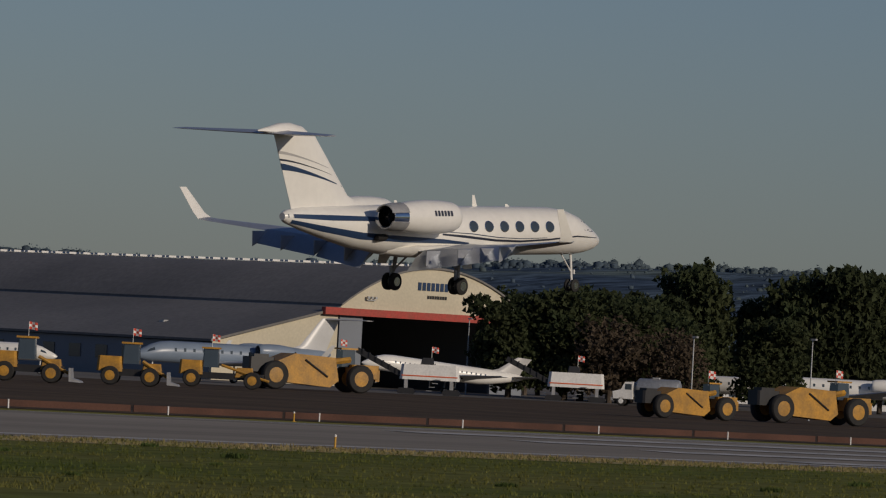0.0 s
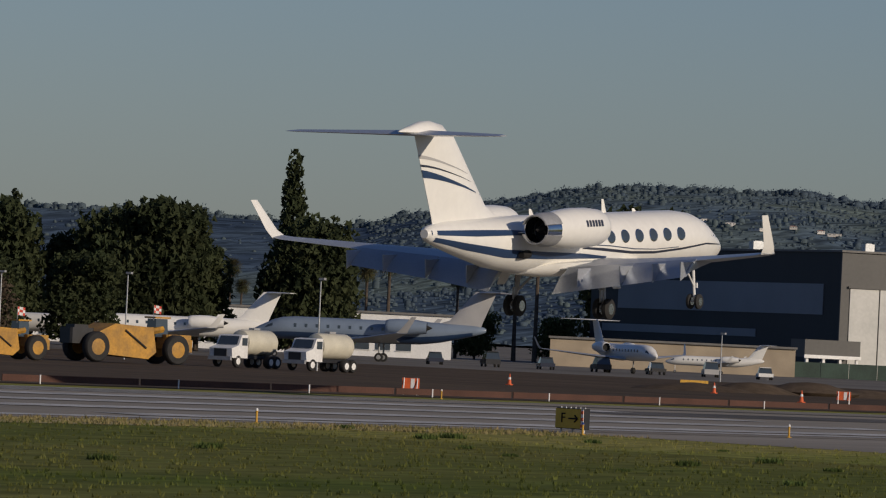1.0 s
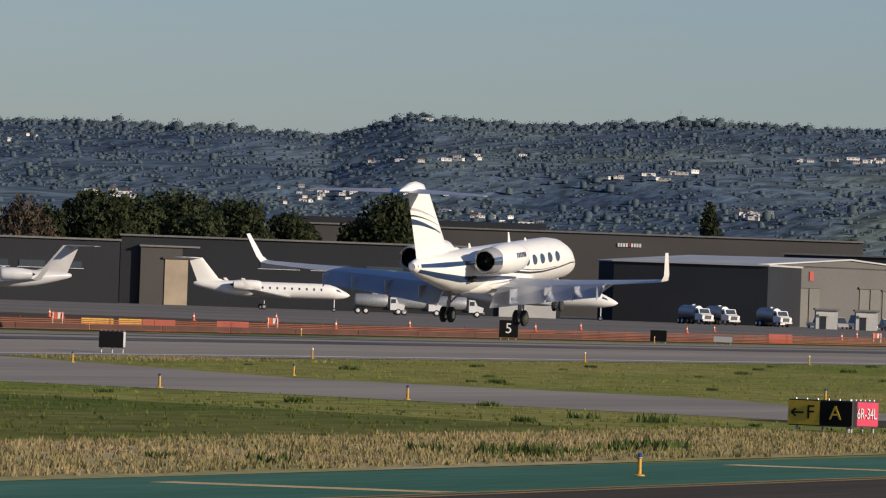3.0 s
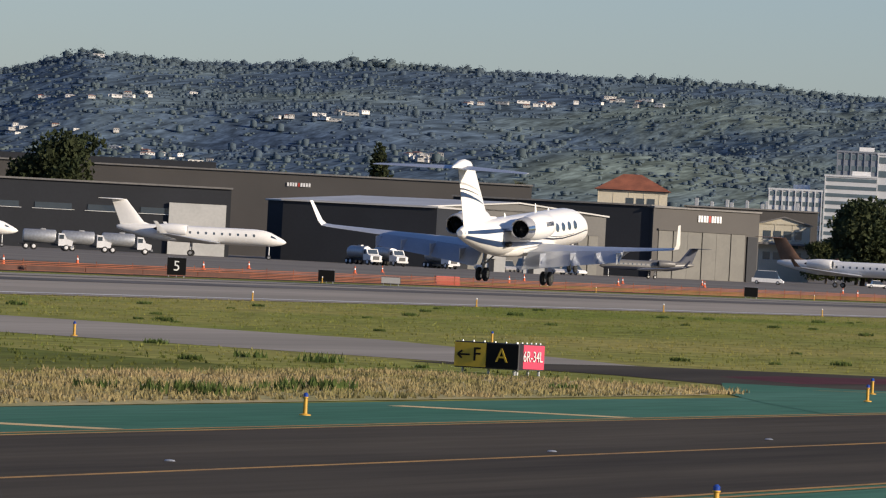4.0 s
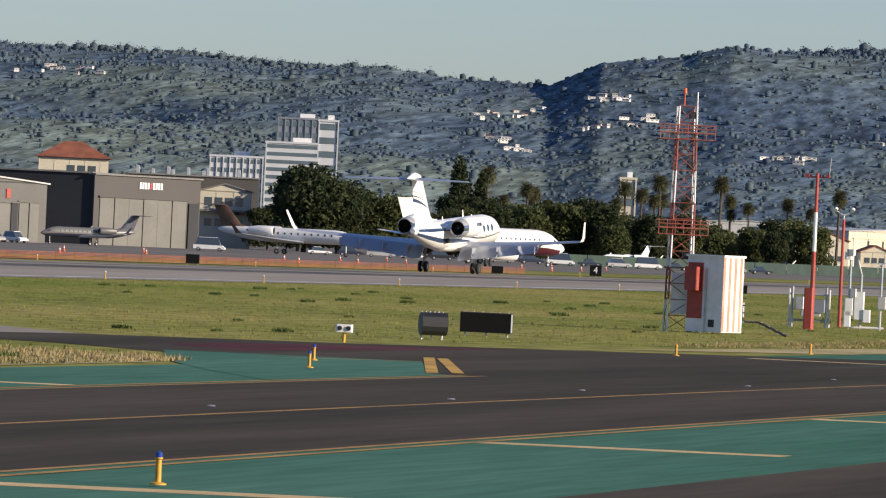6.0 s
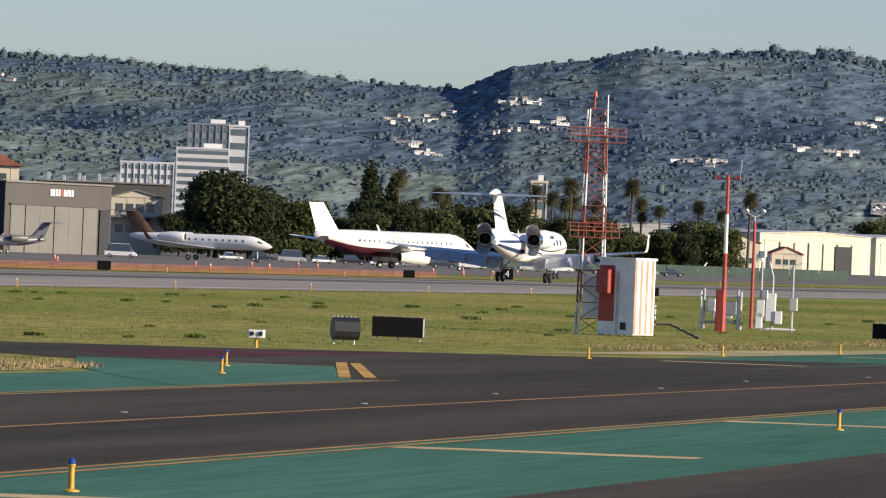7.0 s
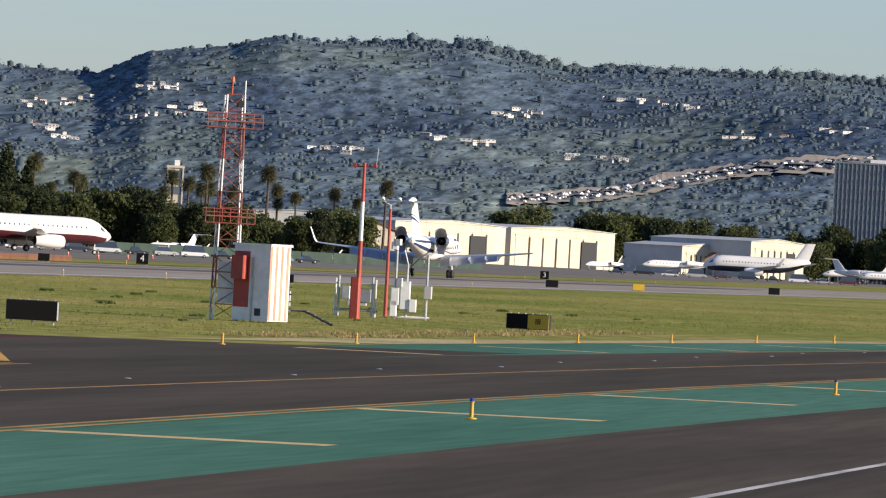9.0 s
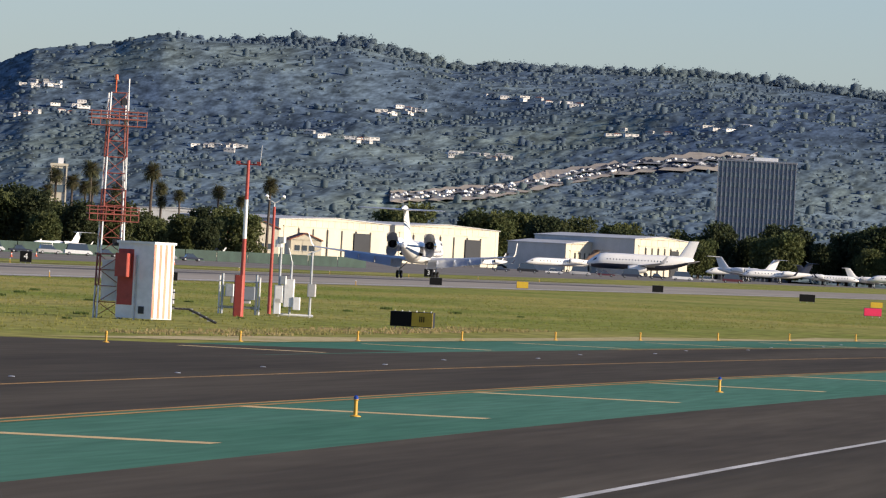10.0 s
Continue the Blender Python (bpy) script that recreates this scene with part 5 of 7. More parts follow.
def trunk_shape(h, r, limbs, seed):
    g = random.Random(seed)
    s = Shape()
    s.tube((0, 0, -0.5), (0.1 * g.uniform(-1, 1), 0.1, h), r, r * 0.5, 7)
    for i in range(limbs):
        a = i * 2.4 + g.uniform(0, 0.6)
        z = h * g.uniform(0.5, 0.95)
        s.tube((0, 0, z), (math.cos(a) * h * 0.4, math.sin(a) * h * 0.4, z + h * g.uniform(0.3, 0.6)), r * 0.4, r * 0.12, 5)
    return s


def make_tree(name, label, crown, trunk, group="trees"):
    ob = thing(name, label, "tree", pose(0, 0, -300), group)
    part("trunk", trunk, BARK, ob)
    c = new("crown", crown)
    c.parent = ob
    return ob


def broad_blobs(seed, h, w):
    g = random.Random(seed)
    out = [(0, 0, h * 0.55, w * 0.42, h * 0.38), (w * 0.2, w * 0.1, h * 0.22, w * 0.32, h * 0.16), (-w * 0.2, -w * 0.1, h * 0.24, w * 0.3, h * 0.16)]
    for i in range(9):
        a, q = i * 2.4, g.uniform(0.35, 0.75)
        out.append((math.cos(a) * w * 0.5 * q, math.sin(a) * w * 0.5 * q, h * g.uniform(0.38, 0.86), w * g.uniform(0.14, 0.26), h * g.uniform(0.10, 0.18)))
    return out


broad = [make_tree("broadleaf_tree", "dense green broadleaf tree behind the airfield", leafy("crown", LEAF, broad_blobs(i, 12, 12), 3600, 0.42, i), trunk_shape(6, 0.35, 5, i)) for i in range(3)]
dark_broad = [make_tree("evergreen_tree", "dark dense evergreen tree behind the apron", leafy("crown", LEAF_DARK, broad_blobs(i + 9, 13, 10), 3800, 0.40, i + 20), trunk_shape(6, 0.4, 5, i)) for i in range(2)]
cyp_blobs = [(0.15 * math.sin(i), 0.15 * math.cos(i), 1.5 + i * 1.15, 2.5 * (1 - i / 13.5) ** 0.8 + 0.2, 1.0) for i in range(13)]
conifer = make_tree("cypress", "tall dark conifer with a ragged narrow crown", leafy("crown", LEAF_DARK, cyp_blobs, 3400, 0.38, 31), trunk_shape(9, 0.3, 0, 4))
bare_blobs = broad_blobs(41, 11, 9)
bare = make_tree("bare_tree", "half-bare tree with pale twigs", leafy("crown", DRYLEAF, bare_blobs, 1100, 0.36, 41), trunk_shape(7, 0.3, 9, 6))


def palm_tree():
    g = random.Random(8)
    ob = thing("palm_tree", "tall fan palm with a bushy head of fronds", "tree", pose(0, 0, -300), "palms")
    t = Shape()
    t.loft([[(0.02 * z + r * math.cos(a), 0.01 * z + r * math.sin(a), z) for a in [2 * math.pi * i / 7 for i in range(7)]] for z, r in ((-0.5, 0.34), (4, 0.26), (10, 0.22), (13, 0.25))])
    part("trunk", t, BARK, ob)
    s = Shape()
    for i in range(46):
        a, up = i * 2.399, 1.25 - 2.3 * (i / 46)
        ln = g.uniform(1.5, 2.2)
        dx, dy = math.cos(a), math.sin(a)
        base = Vector((0.26, 0.13, 13.0))
        mid = base + Vector((dx * math.cos(up) * ln * 0.6, dy * math.cos(up) * ln * 0.6, math.sin(up) * ln * 0.6))
        tip = mid + Vector((dx * math.cos(up - 0.7) * ln * 0.6, dy * math.cos(up - 0.7) * ln * 0.6, math.sin(up - 0.7) * ln * 0.6))
        side = Vector((-dy, dx, 0.25))
        for k in range(-3, 4):
            q = mid + side * 0.22 * k
            s.add([base, q - side * 0.07, tip + side * 0.30 * k - (tip - mid) * 0.08 * abs(k), q + side * 0.07], [(0, 1, 2, 3)])
    part("fronds", s, PALM_LEAF, ob, "bushy head of fan fronds")
    return ob


palm = palm_tree()
tree_rng = random.Random(77)


def plant(proto, x, y, height, native, width=1.0, z=None):
    k = height / native
    ob = copy_thing(proto, pose(x, y, gz(x, y) if z is None else z, 0, 0, tree_rng.uniform(0, 360)))
    ob.scale = (k * width, k * width, k)
    return ob


# beside the arched hangar and along the apron
for x, y, h, p in ((-444, 585, 14.0, 0), (-449, 581, 12.5, 1), (-440, 590, 12.5, 0), (-462, 622, 14.2, 1), (-453, 600, 14.5, 0), (-446, 604, 13, 1), (-437, 598, 11, 0), (-430, 606, 11.5, 1), (-455, 612, 13.5, 0)):
    plant(dark_broad[p], x, y, h, 13, 1.05)
plant(bare, -436.0, 583.0, 10.5, 11, 1.2)
plant(bare, -430.0, 587.0, 9.5, 11, 1.1)
plant(conifer, -507.0, 698.3, 19.5, 16, 0.9)
plant(conifer, -345.3 * 1.45, 519.6 * 1.45, 27.3, 16, 0.8)
for k in range(15):
    u = 0.62 * k / 14
    plant(dark_broad[k % 2], -522 + 86 * u + tree_rng.uniform(-6, 6), 672 + 50 * u + tree_rng.uniform(-8, 8), tree_rng.uniform(15.5, 20.5) if k > 6 else tree_rng.uniform(12.5, 15.5), 13, 0.85)
for k in range(8):
    plant(broad[k % 3], -618 + 7 * k + tree_rng.uniform(-3, 3), 885 + 6 * k + tree_rng.uniform(-8, 8), tree_rng.uniform(6, 9.5), 12)
for k in range(9):
    plant(palm, -612 + k * 6 + tree_rng.uniform(-3, 3), 895 + tree_rng.uniform(-10, 30), tree_rng.uniform(11, 19), 14.5)
# behind the large hangar and halls
for k in range(12):
    plant(dark_broad[k % 2], -545 + k * 6.5 + tree_rng.uniform(-3, 3), 1075 + k * 9 + tree_rng.uniform(-8, 8), tree_rng.uniform(18, 23), 13, 0.9)
for k in range(4):
    plant(bare, -530 + k * 7, 1060 + k * 8, tree_rng.uniform(17, 20), 11, 0.8)
plant(dark_broad[0], -527.0, 1188.3, 23, 13, 1.1)
plant(dark_broad[1], -522.0, 1194.0, 21, 13, 1.0)
plant(dark_broad[1], -640.0, 1075.0, 31, 13, 0.9)
plant(palm, -562.7, 1390.4, 23, 14.5)
plant(palm, -590.0, 1400.0, 20, 14.5)
plant(conifer, -497.3, 1415.1, 25.5, 16, 1.2)
plant(broad[1], -520.0, 1400.0, 19, 12)
plant(palm, -470.0, 1430.0, 19, 14.5)
# the tree belt behind the far jets
for k in range(26):
    u = 0.82 * k / 25
    plant((broad + dark_broad)[k % 5], -372 + 105 * u + tree_rng.uniform(-5, 5), 1330 + 190 * u + tree_rng.uniform(-25, 25), tree_rng.uniform(9, 15.5), 12.5, 1.0)
for x, y, h in ((-353.4, 1302.9, 19), (-357, 1310, 18), (-361, 1455, 15), (-349, 1306, 15)):
    plant(dark_broad[0], x, y, h, 13, 1.1)
plant(conifer, -365.7, 1472.0, 22.5, 16, 1.25)
plant(conifer, -361.0, 1473.0, 19.5, 16, 1.15)
for k in range(20):
    plant(palm, -382 + k * 4.0 + tree_rng.uniform(-3, 3), 1545 + tree_rng.uniform(-30, 60), tree_rng.uniform(14, 22), 14.5, 0.95)
for k in range(46):
    u = k / 45
    plant((broad + dark_broad)[k % 5], -420 + 300 * u + tree_rng.uniform(-6, 6), 2470 + tree_rng.uniform(-15, 60), tree_rng.uniform(15, 24), 12.5, 1.0)
for x, y, h in ((-277, 2500, 23), (-246, 2490, 24), (-236, 2495, 25), (-226, 2500, 23), (-256, 2500, 21), (-345, 1680, 9)):
    plant(dark_broad[1], x, y, h, 13, 1.1)
for o in (*broad, *dark_broad, conifer, bare, palm):
    for q in (*o.children_recursive, o):
        bpy.data.objects.remove(q)


# ---- vehicles and machines (each along its local +x) ----
def tyre_part(parent, x, y, r, w, rim=WHITE):
    s = Shape()
    s.turned((x, y - w / 2, r), (x, y + w / 2, r), [(0, r * 0.55), (0, r * 0.9), (w * 0.2, r), (w * 0.8, r), (w, r * 0.9), (w, r * 0.55)], 18)
    t = part("wheel", s, RUBBER_TYRE, parent, "black tyre", True)
    h = Shape()
    h.turned((x, y - w / 2 - 0.02, r), (x, y + w / 2 + 0.02, r), [(0, r * 0.2), (0.02, r * 0.54), (w + 0.02, r * 0.54), (w + 0.04, r * 0.2)], 14)
    part("rim", h, rim, t)


def flag(parent, x, y, z):
    pole = part("flag_pole", Shape().tube((x, y, z), (x, y, z + 1.2), 0.03, 0.02, 5), GALV, parent)
    for row in range(3):
        for col in range(3):
            s = Shape()
            s.loft([[(x + u * 0.7, y + 0.08 * math.sin(u * 6), z + 1.2 - row * 0.2 - 0.1 * u), (x + u * 0.7, y + 0.08 * math.sin(u * 6) + 0.01, z + 1.0 - row * 0.2 - 0.12 * u)] for u in (col / 3, (col + 0.5) / 3, (col + 1) / 3)], closed=False, caps=False)
            part("flag_square", s, FLAG_RED if (row + col) % 2 == 0 else WHITE, pole, "square of the checked flag")


def scraper(x, y, rz, k=1.0):
    ob = thing("scraper", "yellow wheel tractor scraper parked on the dirt", "earthmover", pose(x, y, gz(x, y) + 0.03, 0, 0, rz), "yellow machines")
    s = Shape()
    s.loft([[(a * k, yy * k, b * k) for a, b in ((-3.0, 0.7), (1.9, 0.4), (2.7, 1.0), (2.3, 3.0), (-1.6, 3.2), (-3.2, 2.5))] for yy in (-1.5, 1.5)])
    part("bowl", s, CAT_YELLOW, ob, "yellow scraper bowl")
    s = Shape().box(-4.4 * k, 0, 2.1 * k, 2.4 * k, 1.7 * k, 1.3 * k, bevel=0.15)
    s.box(-4.4 * k, 0, 2.85 * k, 1.4 * k, 1.2 * k, 0.3 * k)
    part("rear_engine", s, BLACK, ob, "dark rear engine housing")
    s = Shape().box(5.6 * k, 0, 1.9 * k, 2.6 * k, 1.6 * k, 1.2 * k, bevel=0.15)
    s.box(6.8 * k, 0, 1.6 * k, 0.4 * k, 1.4 * k, 1.0 * k)
    part("tractor", s, CAT_YELLOW, ob, "yellow tractor hood")
    s = Shape()
    s.tube((2.2 * k, 0.8 * k, 2.6 * k), (4.3 * k, 0, 2.9 * k), 0.25 * k, 0.3 * k, 6)
    s.tube((2.2 * k, -0.8 * k, 2.6 * k), (4.3 * k, 0, 2.9 * k), 0.25 * k, 0.3 * k, 6)
    part("gooseneck", s, CAT_YELLOW, ob)
    c = part("cab", Shape().box(4.2 * k, 0.5 * k, 3.0 * k, 1.3 * k, 1.3 * k, 1.5 * k, taper=0.9), GLASS, ob, "dark cab glass")
    part("cab_roof", Shape().box(4.2 * k, 0.5 * k, 3.85 * k, 1.6 * k, 1.5 * k, 0.15 * k), CAT_YELLOW, c)
    part("hydraulic_arm", Shape().tube((-0.6 * k, -1.56 * k, 2.7 * k), (1.6 * k, -1.56 * k, 1.3 * k), 0.09 * k), BLACK, ob)
    for xx in (-3.4, 4.8):
        for yy in (-1.35, 1.35):
            tyre_part(ob, xx * k, yy * k, 1.25 * k, 0.75 * k, CAT_YELLOW)
    flag(ob, 3.4 * k, 0, 3.6 * k)
    return ob


def loader(x, y, rz, label, long=0.0, blade=True):
    ob = thing("wheel_loader", label, "earthmover", pose(x, y, gz(x, y) + 0.03, 0, 0, rz), "yellow machines")
    part("engine_hood", Shape().box(-1.6, 0, 1.8, 2.2, 1.8, 1.3, bevel=0.2, taper=0.92), CAT_YELLOW, ob, "yellow engine hood")
    part("chassis", Shape().box(0.3 + long / 2, 0, 1.1, 5.2 + long, 1.0, 0.6, bevel=0.1), BLACK, ob)
    c = part("cab", Shape().box(0.2, 0, 2.7, 1.5, 1.5, 1.7, taper=0.9, bevel=0.1), GLASS, ob, "dark glazed cab")
    part("cab_roof", Shape().box(0.2, 0, 3.62, 1.7, 1.7, 0.16), CAT_YELLOW, c)
    part("front_frame", Shape().box(2.0 + long * 0.6, 0, 1.5, 1.8, 1.2, 0.9, bevel=0.1, taper=0.8), CAT_YELLOW, ob)
    s = Shape()
    for yy in (-0.6, 0.6):
        s.tube((1.2, yy, 2.1), (3.4 + long, yy, 0.8), 0.14, 0.12, 6)
    part("lift_arm", s, CAT_YELLOW, ob)
    if blade:
        s = Shape()
        s.loft([[(3.4 + long, yy, 0.2), (4.4 + long, yy, 0.15), (4.3 + long, yy, 0.3), (3.6 + long, yy, 0.5), (3.5 + long, yy, 1.3), (3.35 + long, yy, 1.3)] for yy in (-1.5, 1.5)])
        part("bucket", s, STEEL, ob, "worn steel bucket")
    for xx in (-1.5, 1.9 + long):
        for yy in (-1.05, 1.05):
            tyre_part(ob, xx, yy, 0.80, 0.6, CAT_YELLOW)
    flag(ob, 0.2, 0.6, 3.7)
    return ob


def milling_machine(x, y, rz):
    ob = thing("milling_machine", "white road milling machine with a raised conveyor", "road machine", pose(x, y, gz(x, y) + 0.03, 0, 0, rz), "milling machines")
    s = Shape().box(0.5, 0, 2.4, 6.2, 2.4, 1.6, bevel=0.3, taper=0.95)
    body = part("body", s, WHITE, ob, "white machine body")
    part("stripe", Shape().box(0.5, -1.215, 2.0, 5.8, 0.03, 0.12), ORANGE, body, "orange stripe")
    part("operator_stand", Shape().box(0.2, 0, 3.3, 1.6, 1.6, 1.2, taper=0.7, bevel=0.1), BLACK, ob)
    s = Shape()
    s.loft([[(a, yy, b) for a, b in ((-2.5, 1.8), (-2.5, 2.4), (-7.0, 4.6), (-7.3, 4.1))] for yy in (-0.6, 0.6)])
    belt = part("conveyor", s, BLACK, ob, "dark raised conveyor")
    for q in range(6):
        part("rib", Shape().box(-3.0 - q * 0.7, 0, 2.45 + q * 0.36, 0.12, 1.5, 0.5), BLACK, belt)
    for xx in (-1.9, 2.8):
        for yy in (-1.0, 1.0):
            t = Shape()
            t.loft([[(xx + a, yy + w, b) for a, b in ((-0.8, 0.1), (0.8, 0.1), (0.95, 0.4), (0.7, 0.7), (-0.7, 0.7), (-0.95, 0.4))] for w in (-0.2, 0.2)])
            part("crawler_track", t, BLACK, ob)
            part("leg", Shape().box(xx, yy, 1.2, 0.35, 0.35, 1.2), STEEL, ob)
    s = Shape()
    for q in range(4):
        s.box(0.5 + q * 0.3, -1.4, 0.5 + q * 0.4, 0.6, 0.3, 0.06)
    part("ladder", s, STEEL, ob)
    flag(ob, 0.6, 0, 3.9)


def tank_truck(x, y, rz, label="white water truck with a cream tank", tank=TANK, long=1.0):
    ob = thing("tank_truck", label, "truck", pose(x, y, gz(x, y) + 0.03, 0, 0, rz), "tank trucks")
    s = Shape()
    s.loft([[(a, yy, b) for a, b in ((1.5, 0.75), (3.55, 0.75), (3.65, 1.5), (2.75, 1.75), (2.35, 2.55), (1.5, 2.6))] for yy in (-1.1, 1.1)])
    cab = part("cab", s, WHITE, ob, "white cab")
    s = Shape()
    s.add([(2.78, -0.95, 1.80), (2.78, 0.95, 1.80), (2.42, 0.9, 2.48), (2.42, -0.9, 2.48)], [(0, 1, 2, 3)])
    part("windscreen", s, GLASS, cab)
    for yy in (-1.115, 1.115):
        part("side_window", Shape().box(1.95, yy, 2.05, 0.7, 0.02, 0.6), GLASS, cab)
    part("grille", Shape().box(3.66, 0, 1.15, 0.06, 1.2, 0.6), BLACK, cab)
    part("bumper", Shape().box(3.7, 0, 0.7, 0.2, 2.2, 0.3), STEEL, cab)
    part("chassis", Shape().box(-0.4, 0, 0.85, 6.0 * long, 0.9, 0.3), BLACK, ob)
    s = Shape()
    a, b = 1.2, -2.9 * long
    s.turned((a, 0, 2.0), (b, 0, 2.0), [(0, 0.6), (0.12, 0.95), (0.3, 1.02), (a - b - 0.3, 1.02), (a - b - 0.12, 0.95), (a - b, 0.6)], 20)
    t = part("tank", s, tank, ob, "rounded tank", True)
    part("hatch", Shape().box(-0.8, 0, 3.08, 0.8, 0.6, 0.18, bevel=0.05), STEEL, t)
    for yy in (-0.95, 0.95):
        tyre_part(ob, 2.7, yy, 0.5, 0.3)
        tyre_part(ob, -1.6 * long, yy, 0.5, 0.5)
        tyre_part(ob, -2.5 * long, yy, 0.5, 0.5)
    return ob


def car(x, y, rz, mat, label, style="car", z=None):
    k = {"car": (4.5, 0.72, 1.42), "suv": (4.8, 0.9, 1.8), "van": (5.4, 1.0, 2.3), "pickup": (5.4, 0.9, 1.8)}[style]
    ln, belt, top = k
    ob = thing(style if style != "suv" else "car", label, "vehicle", pose(x, y, gz(x, y) + 0.03 if z is None else z, 0, 0, rz), "parked vehicles")
    s = Shape()
    h = ln / 2
    s.loft([[(a, yy, b) for a, b in ((-h, 0.35), (h, 0.35), (h + 0.05, 0.6), (h - 0.5, belt), (-h, belt + 0.05))] for yy in (-0.88, 0.88)])
    part("body", s, mat, ob)
    r0 = -h + 0.3 if style in ("suv", "van") else (-h + 0.9 if style == "car" else -0.3)
    s = Shape()
    s.loft([[(r0, -0.84, belt), (h - (1.2 if style != "van" else 0.7), -0.84, belt), (h - (1.2 if style != "van" else 0.7), 0.84, belt), (r0, 0.84, belt)],
            [(r0 + 0.4, -0.68, top), (h - (2.1 if style != "van" else 1.2), -0.68, top), (h - (2.1 if style != "van" else 1.2), 0.68, top), (r0 + 0.4, 0.68, top)]])
    c = part("cabin", s, GLASS, ob, "dark cabin glass")
    part("cabin_roof", Shape().box((r0 + 0.4 + h - (2.1 if style != "van" else 1.2)) / 2, 0, top + 0.03, max(0.6, h - 2.1 - r0), 1.36, 0.07), mat, c)
    for xx in (-h + 0.85, h - 0.9):
        for yy in (-0.78, 0.78):
            tyre_part(ob, xx, yy, 0.33, 0.22, GALV)
    return ob


scraper(-290.0, 397.0, 74, 0.76)
scraper(-296.5, 423.0, 72, 0.94)
scraper(-395.0, 478.0, 64, 1.12)
loader(-376.0, 441.0, 37, "yellow motor grader parked behind the scraper", 2.2, False)
loader(-352.0, 402.0, 37, "yellow wheel loader with a worn bucket")
loader(-340.5, 375.7, 37, "yellow backhoe loader at the end of the row", 0.4)
milling_machine(-408.8, 514.6, 37)
milling_machine(-417.0, 550.6, 37)
tank_truck(-296.0, 440.0, 268)
tank_truck(-289.5, 441.0, 266)
tank_truck(-401.0, 543.0, 205, "white truck with a polished steel tank", GALV, 1.2)
for x, y in ((-376.5, 926.0), (-371.4, 928.5), (-366.0, 931.0)):
    tank_truck(x, y, 24, "white fuel tanker with a shiny tank behind the jets", GALV, 1.3)
tank_truck(-372.0, 1098.0, -60, "pale blue fuel truck beside the hangar", WALL_BLUEGREY, 1.4)
car(-430.0, 655.0, 210, WHITE, "white pickup truck behind the water trucks", "pickup")
fleet = ((PAINT_NAVY, "dark blue car"), (BLACK, "black car"), (WHITE, "white car"), (PAINT_GREY, "silver car"), (PAINT_MAROON, "dark red car"))
vr = random.Random(3)
for k in range(7):
    m, l = fleet[(0, 1, 0, 1, 1, 3, 2)[k]]
    car(-423.0 + k * 4.6, 668.0 + k * 5.0, 130 + vr.uniform(-6, 6), m, l + " parked before the beige wall", ("car", "suv")[k % 2])
for k in range(16):
    m, l = fleet[(2, 0, 3, 2, 1, 2, 3, 0)[k % 8]]
    car(-330.0 + k * 4.4, 1222.0 + k * 6.0, 20 + vr.uniform(-8, 8), m, l + " in the row before the trees", ("car", "suv", "van")[k % 3])
for k in range(9):
    if k in (0, 1, 3):
        tank_truck(-364.0 + k * 3.4, 1030.0 + k * 3.0, -35, "white fuel truck with a shiny tank beside the gabled hangar", GALV, 1.2)
    else:
        car(-360.0 + k * 2.8, 1035.0 + k * 3.0, -40 + vr.uniform(-20, 20), (WHITE, PAINT_GREY)[k % 2], "service vehicle beside the gabled hangar", ("van", "pickup", "suv")[k % 3])
for x, y in ((-340.5, 1021.0), (-334.5, 1023.0)):
    building("site_office", "pale grey site office with a dark doorway", (x, y), (x + 3.2, y + 1.3), 3.0, 3.0, WALL_PALE, WALL_BLUEGREY, doors=((0.7, 1.7, 2.0, 1, WALL_DARK),), category="building")
car(-322.0, 1120.0, 10, WHITE, "white van with a dark red side", "van")
for k in range(10):
    car(-262.0 + k * 5.5, 1700.0 + k * 9, 10, fleet[k % 5][0], fleet[k % 5][1] + " on the far apron", ("car", "van")[k % 2])


# ---- signs beside the runway and taxiway ----
def board(name, label, x, y, rz, w, h, face, back=BLACK, texts=(), depth=0.28, lift=0.12, bulge=0.0):
    """A lit guidance sign: a deep box on short legs, its face to local -y."""
    ob = thing(name, label, "sign", pose(x, y, gz(x, y), 0, 0, rz))
    s = Shape()
    if bulge:
        rows = []
        for xx in (-w / 2, w / 2):
            rows.append([(xx, math.sin(a) * depth * bulge, lift + h / 2 - math.cos(a) * h / 2) for a in np.linspace(0, 2 * math.pi, 15)[:-1]])
        s.loft(rows)
    else:
        s.box(0, depth / 2, lift + h / 2, w, depth, h, bevel=0.03)
    part("housing", s, back, ob, "black sign housing")
    for k in (-0.4, 0, 0.4):
        part("leg", Shape().tube((k * w, depth / 2, -0.05), (k * w, depth / 2, lift + 0.02), 0.03), GALV, ob)
    for k in range(6):
        part("lamp_cap", Shape().tube((-w * 0.42 + w * 0.168 * k, depth / 2, lift + h), (-w * 0.42 + w * 0.168 * k, depth / 2, lift + h + 0.03), 0.025, 0.02, 6), GALV, ob)
    for a, b, mat in face:
        part("face", Shape().box((a + b) / 2, -0.012, lift + h / 2, b - a - 0.02, 0.02, h - 0.05), mat, ob, "sign face")
    for text, cx, size, mat in texts:
        t = new("lettering", lettering(text, size, mat))
        t.parent, t.location = ob, (cx, -0.03, lift + h / 2)
    return ob


BLACK_SIGN = material("black_sign_face", (0.008, 0.008, 0.008), 0.6, contrast=0.1, spec=0.1)
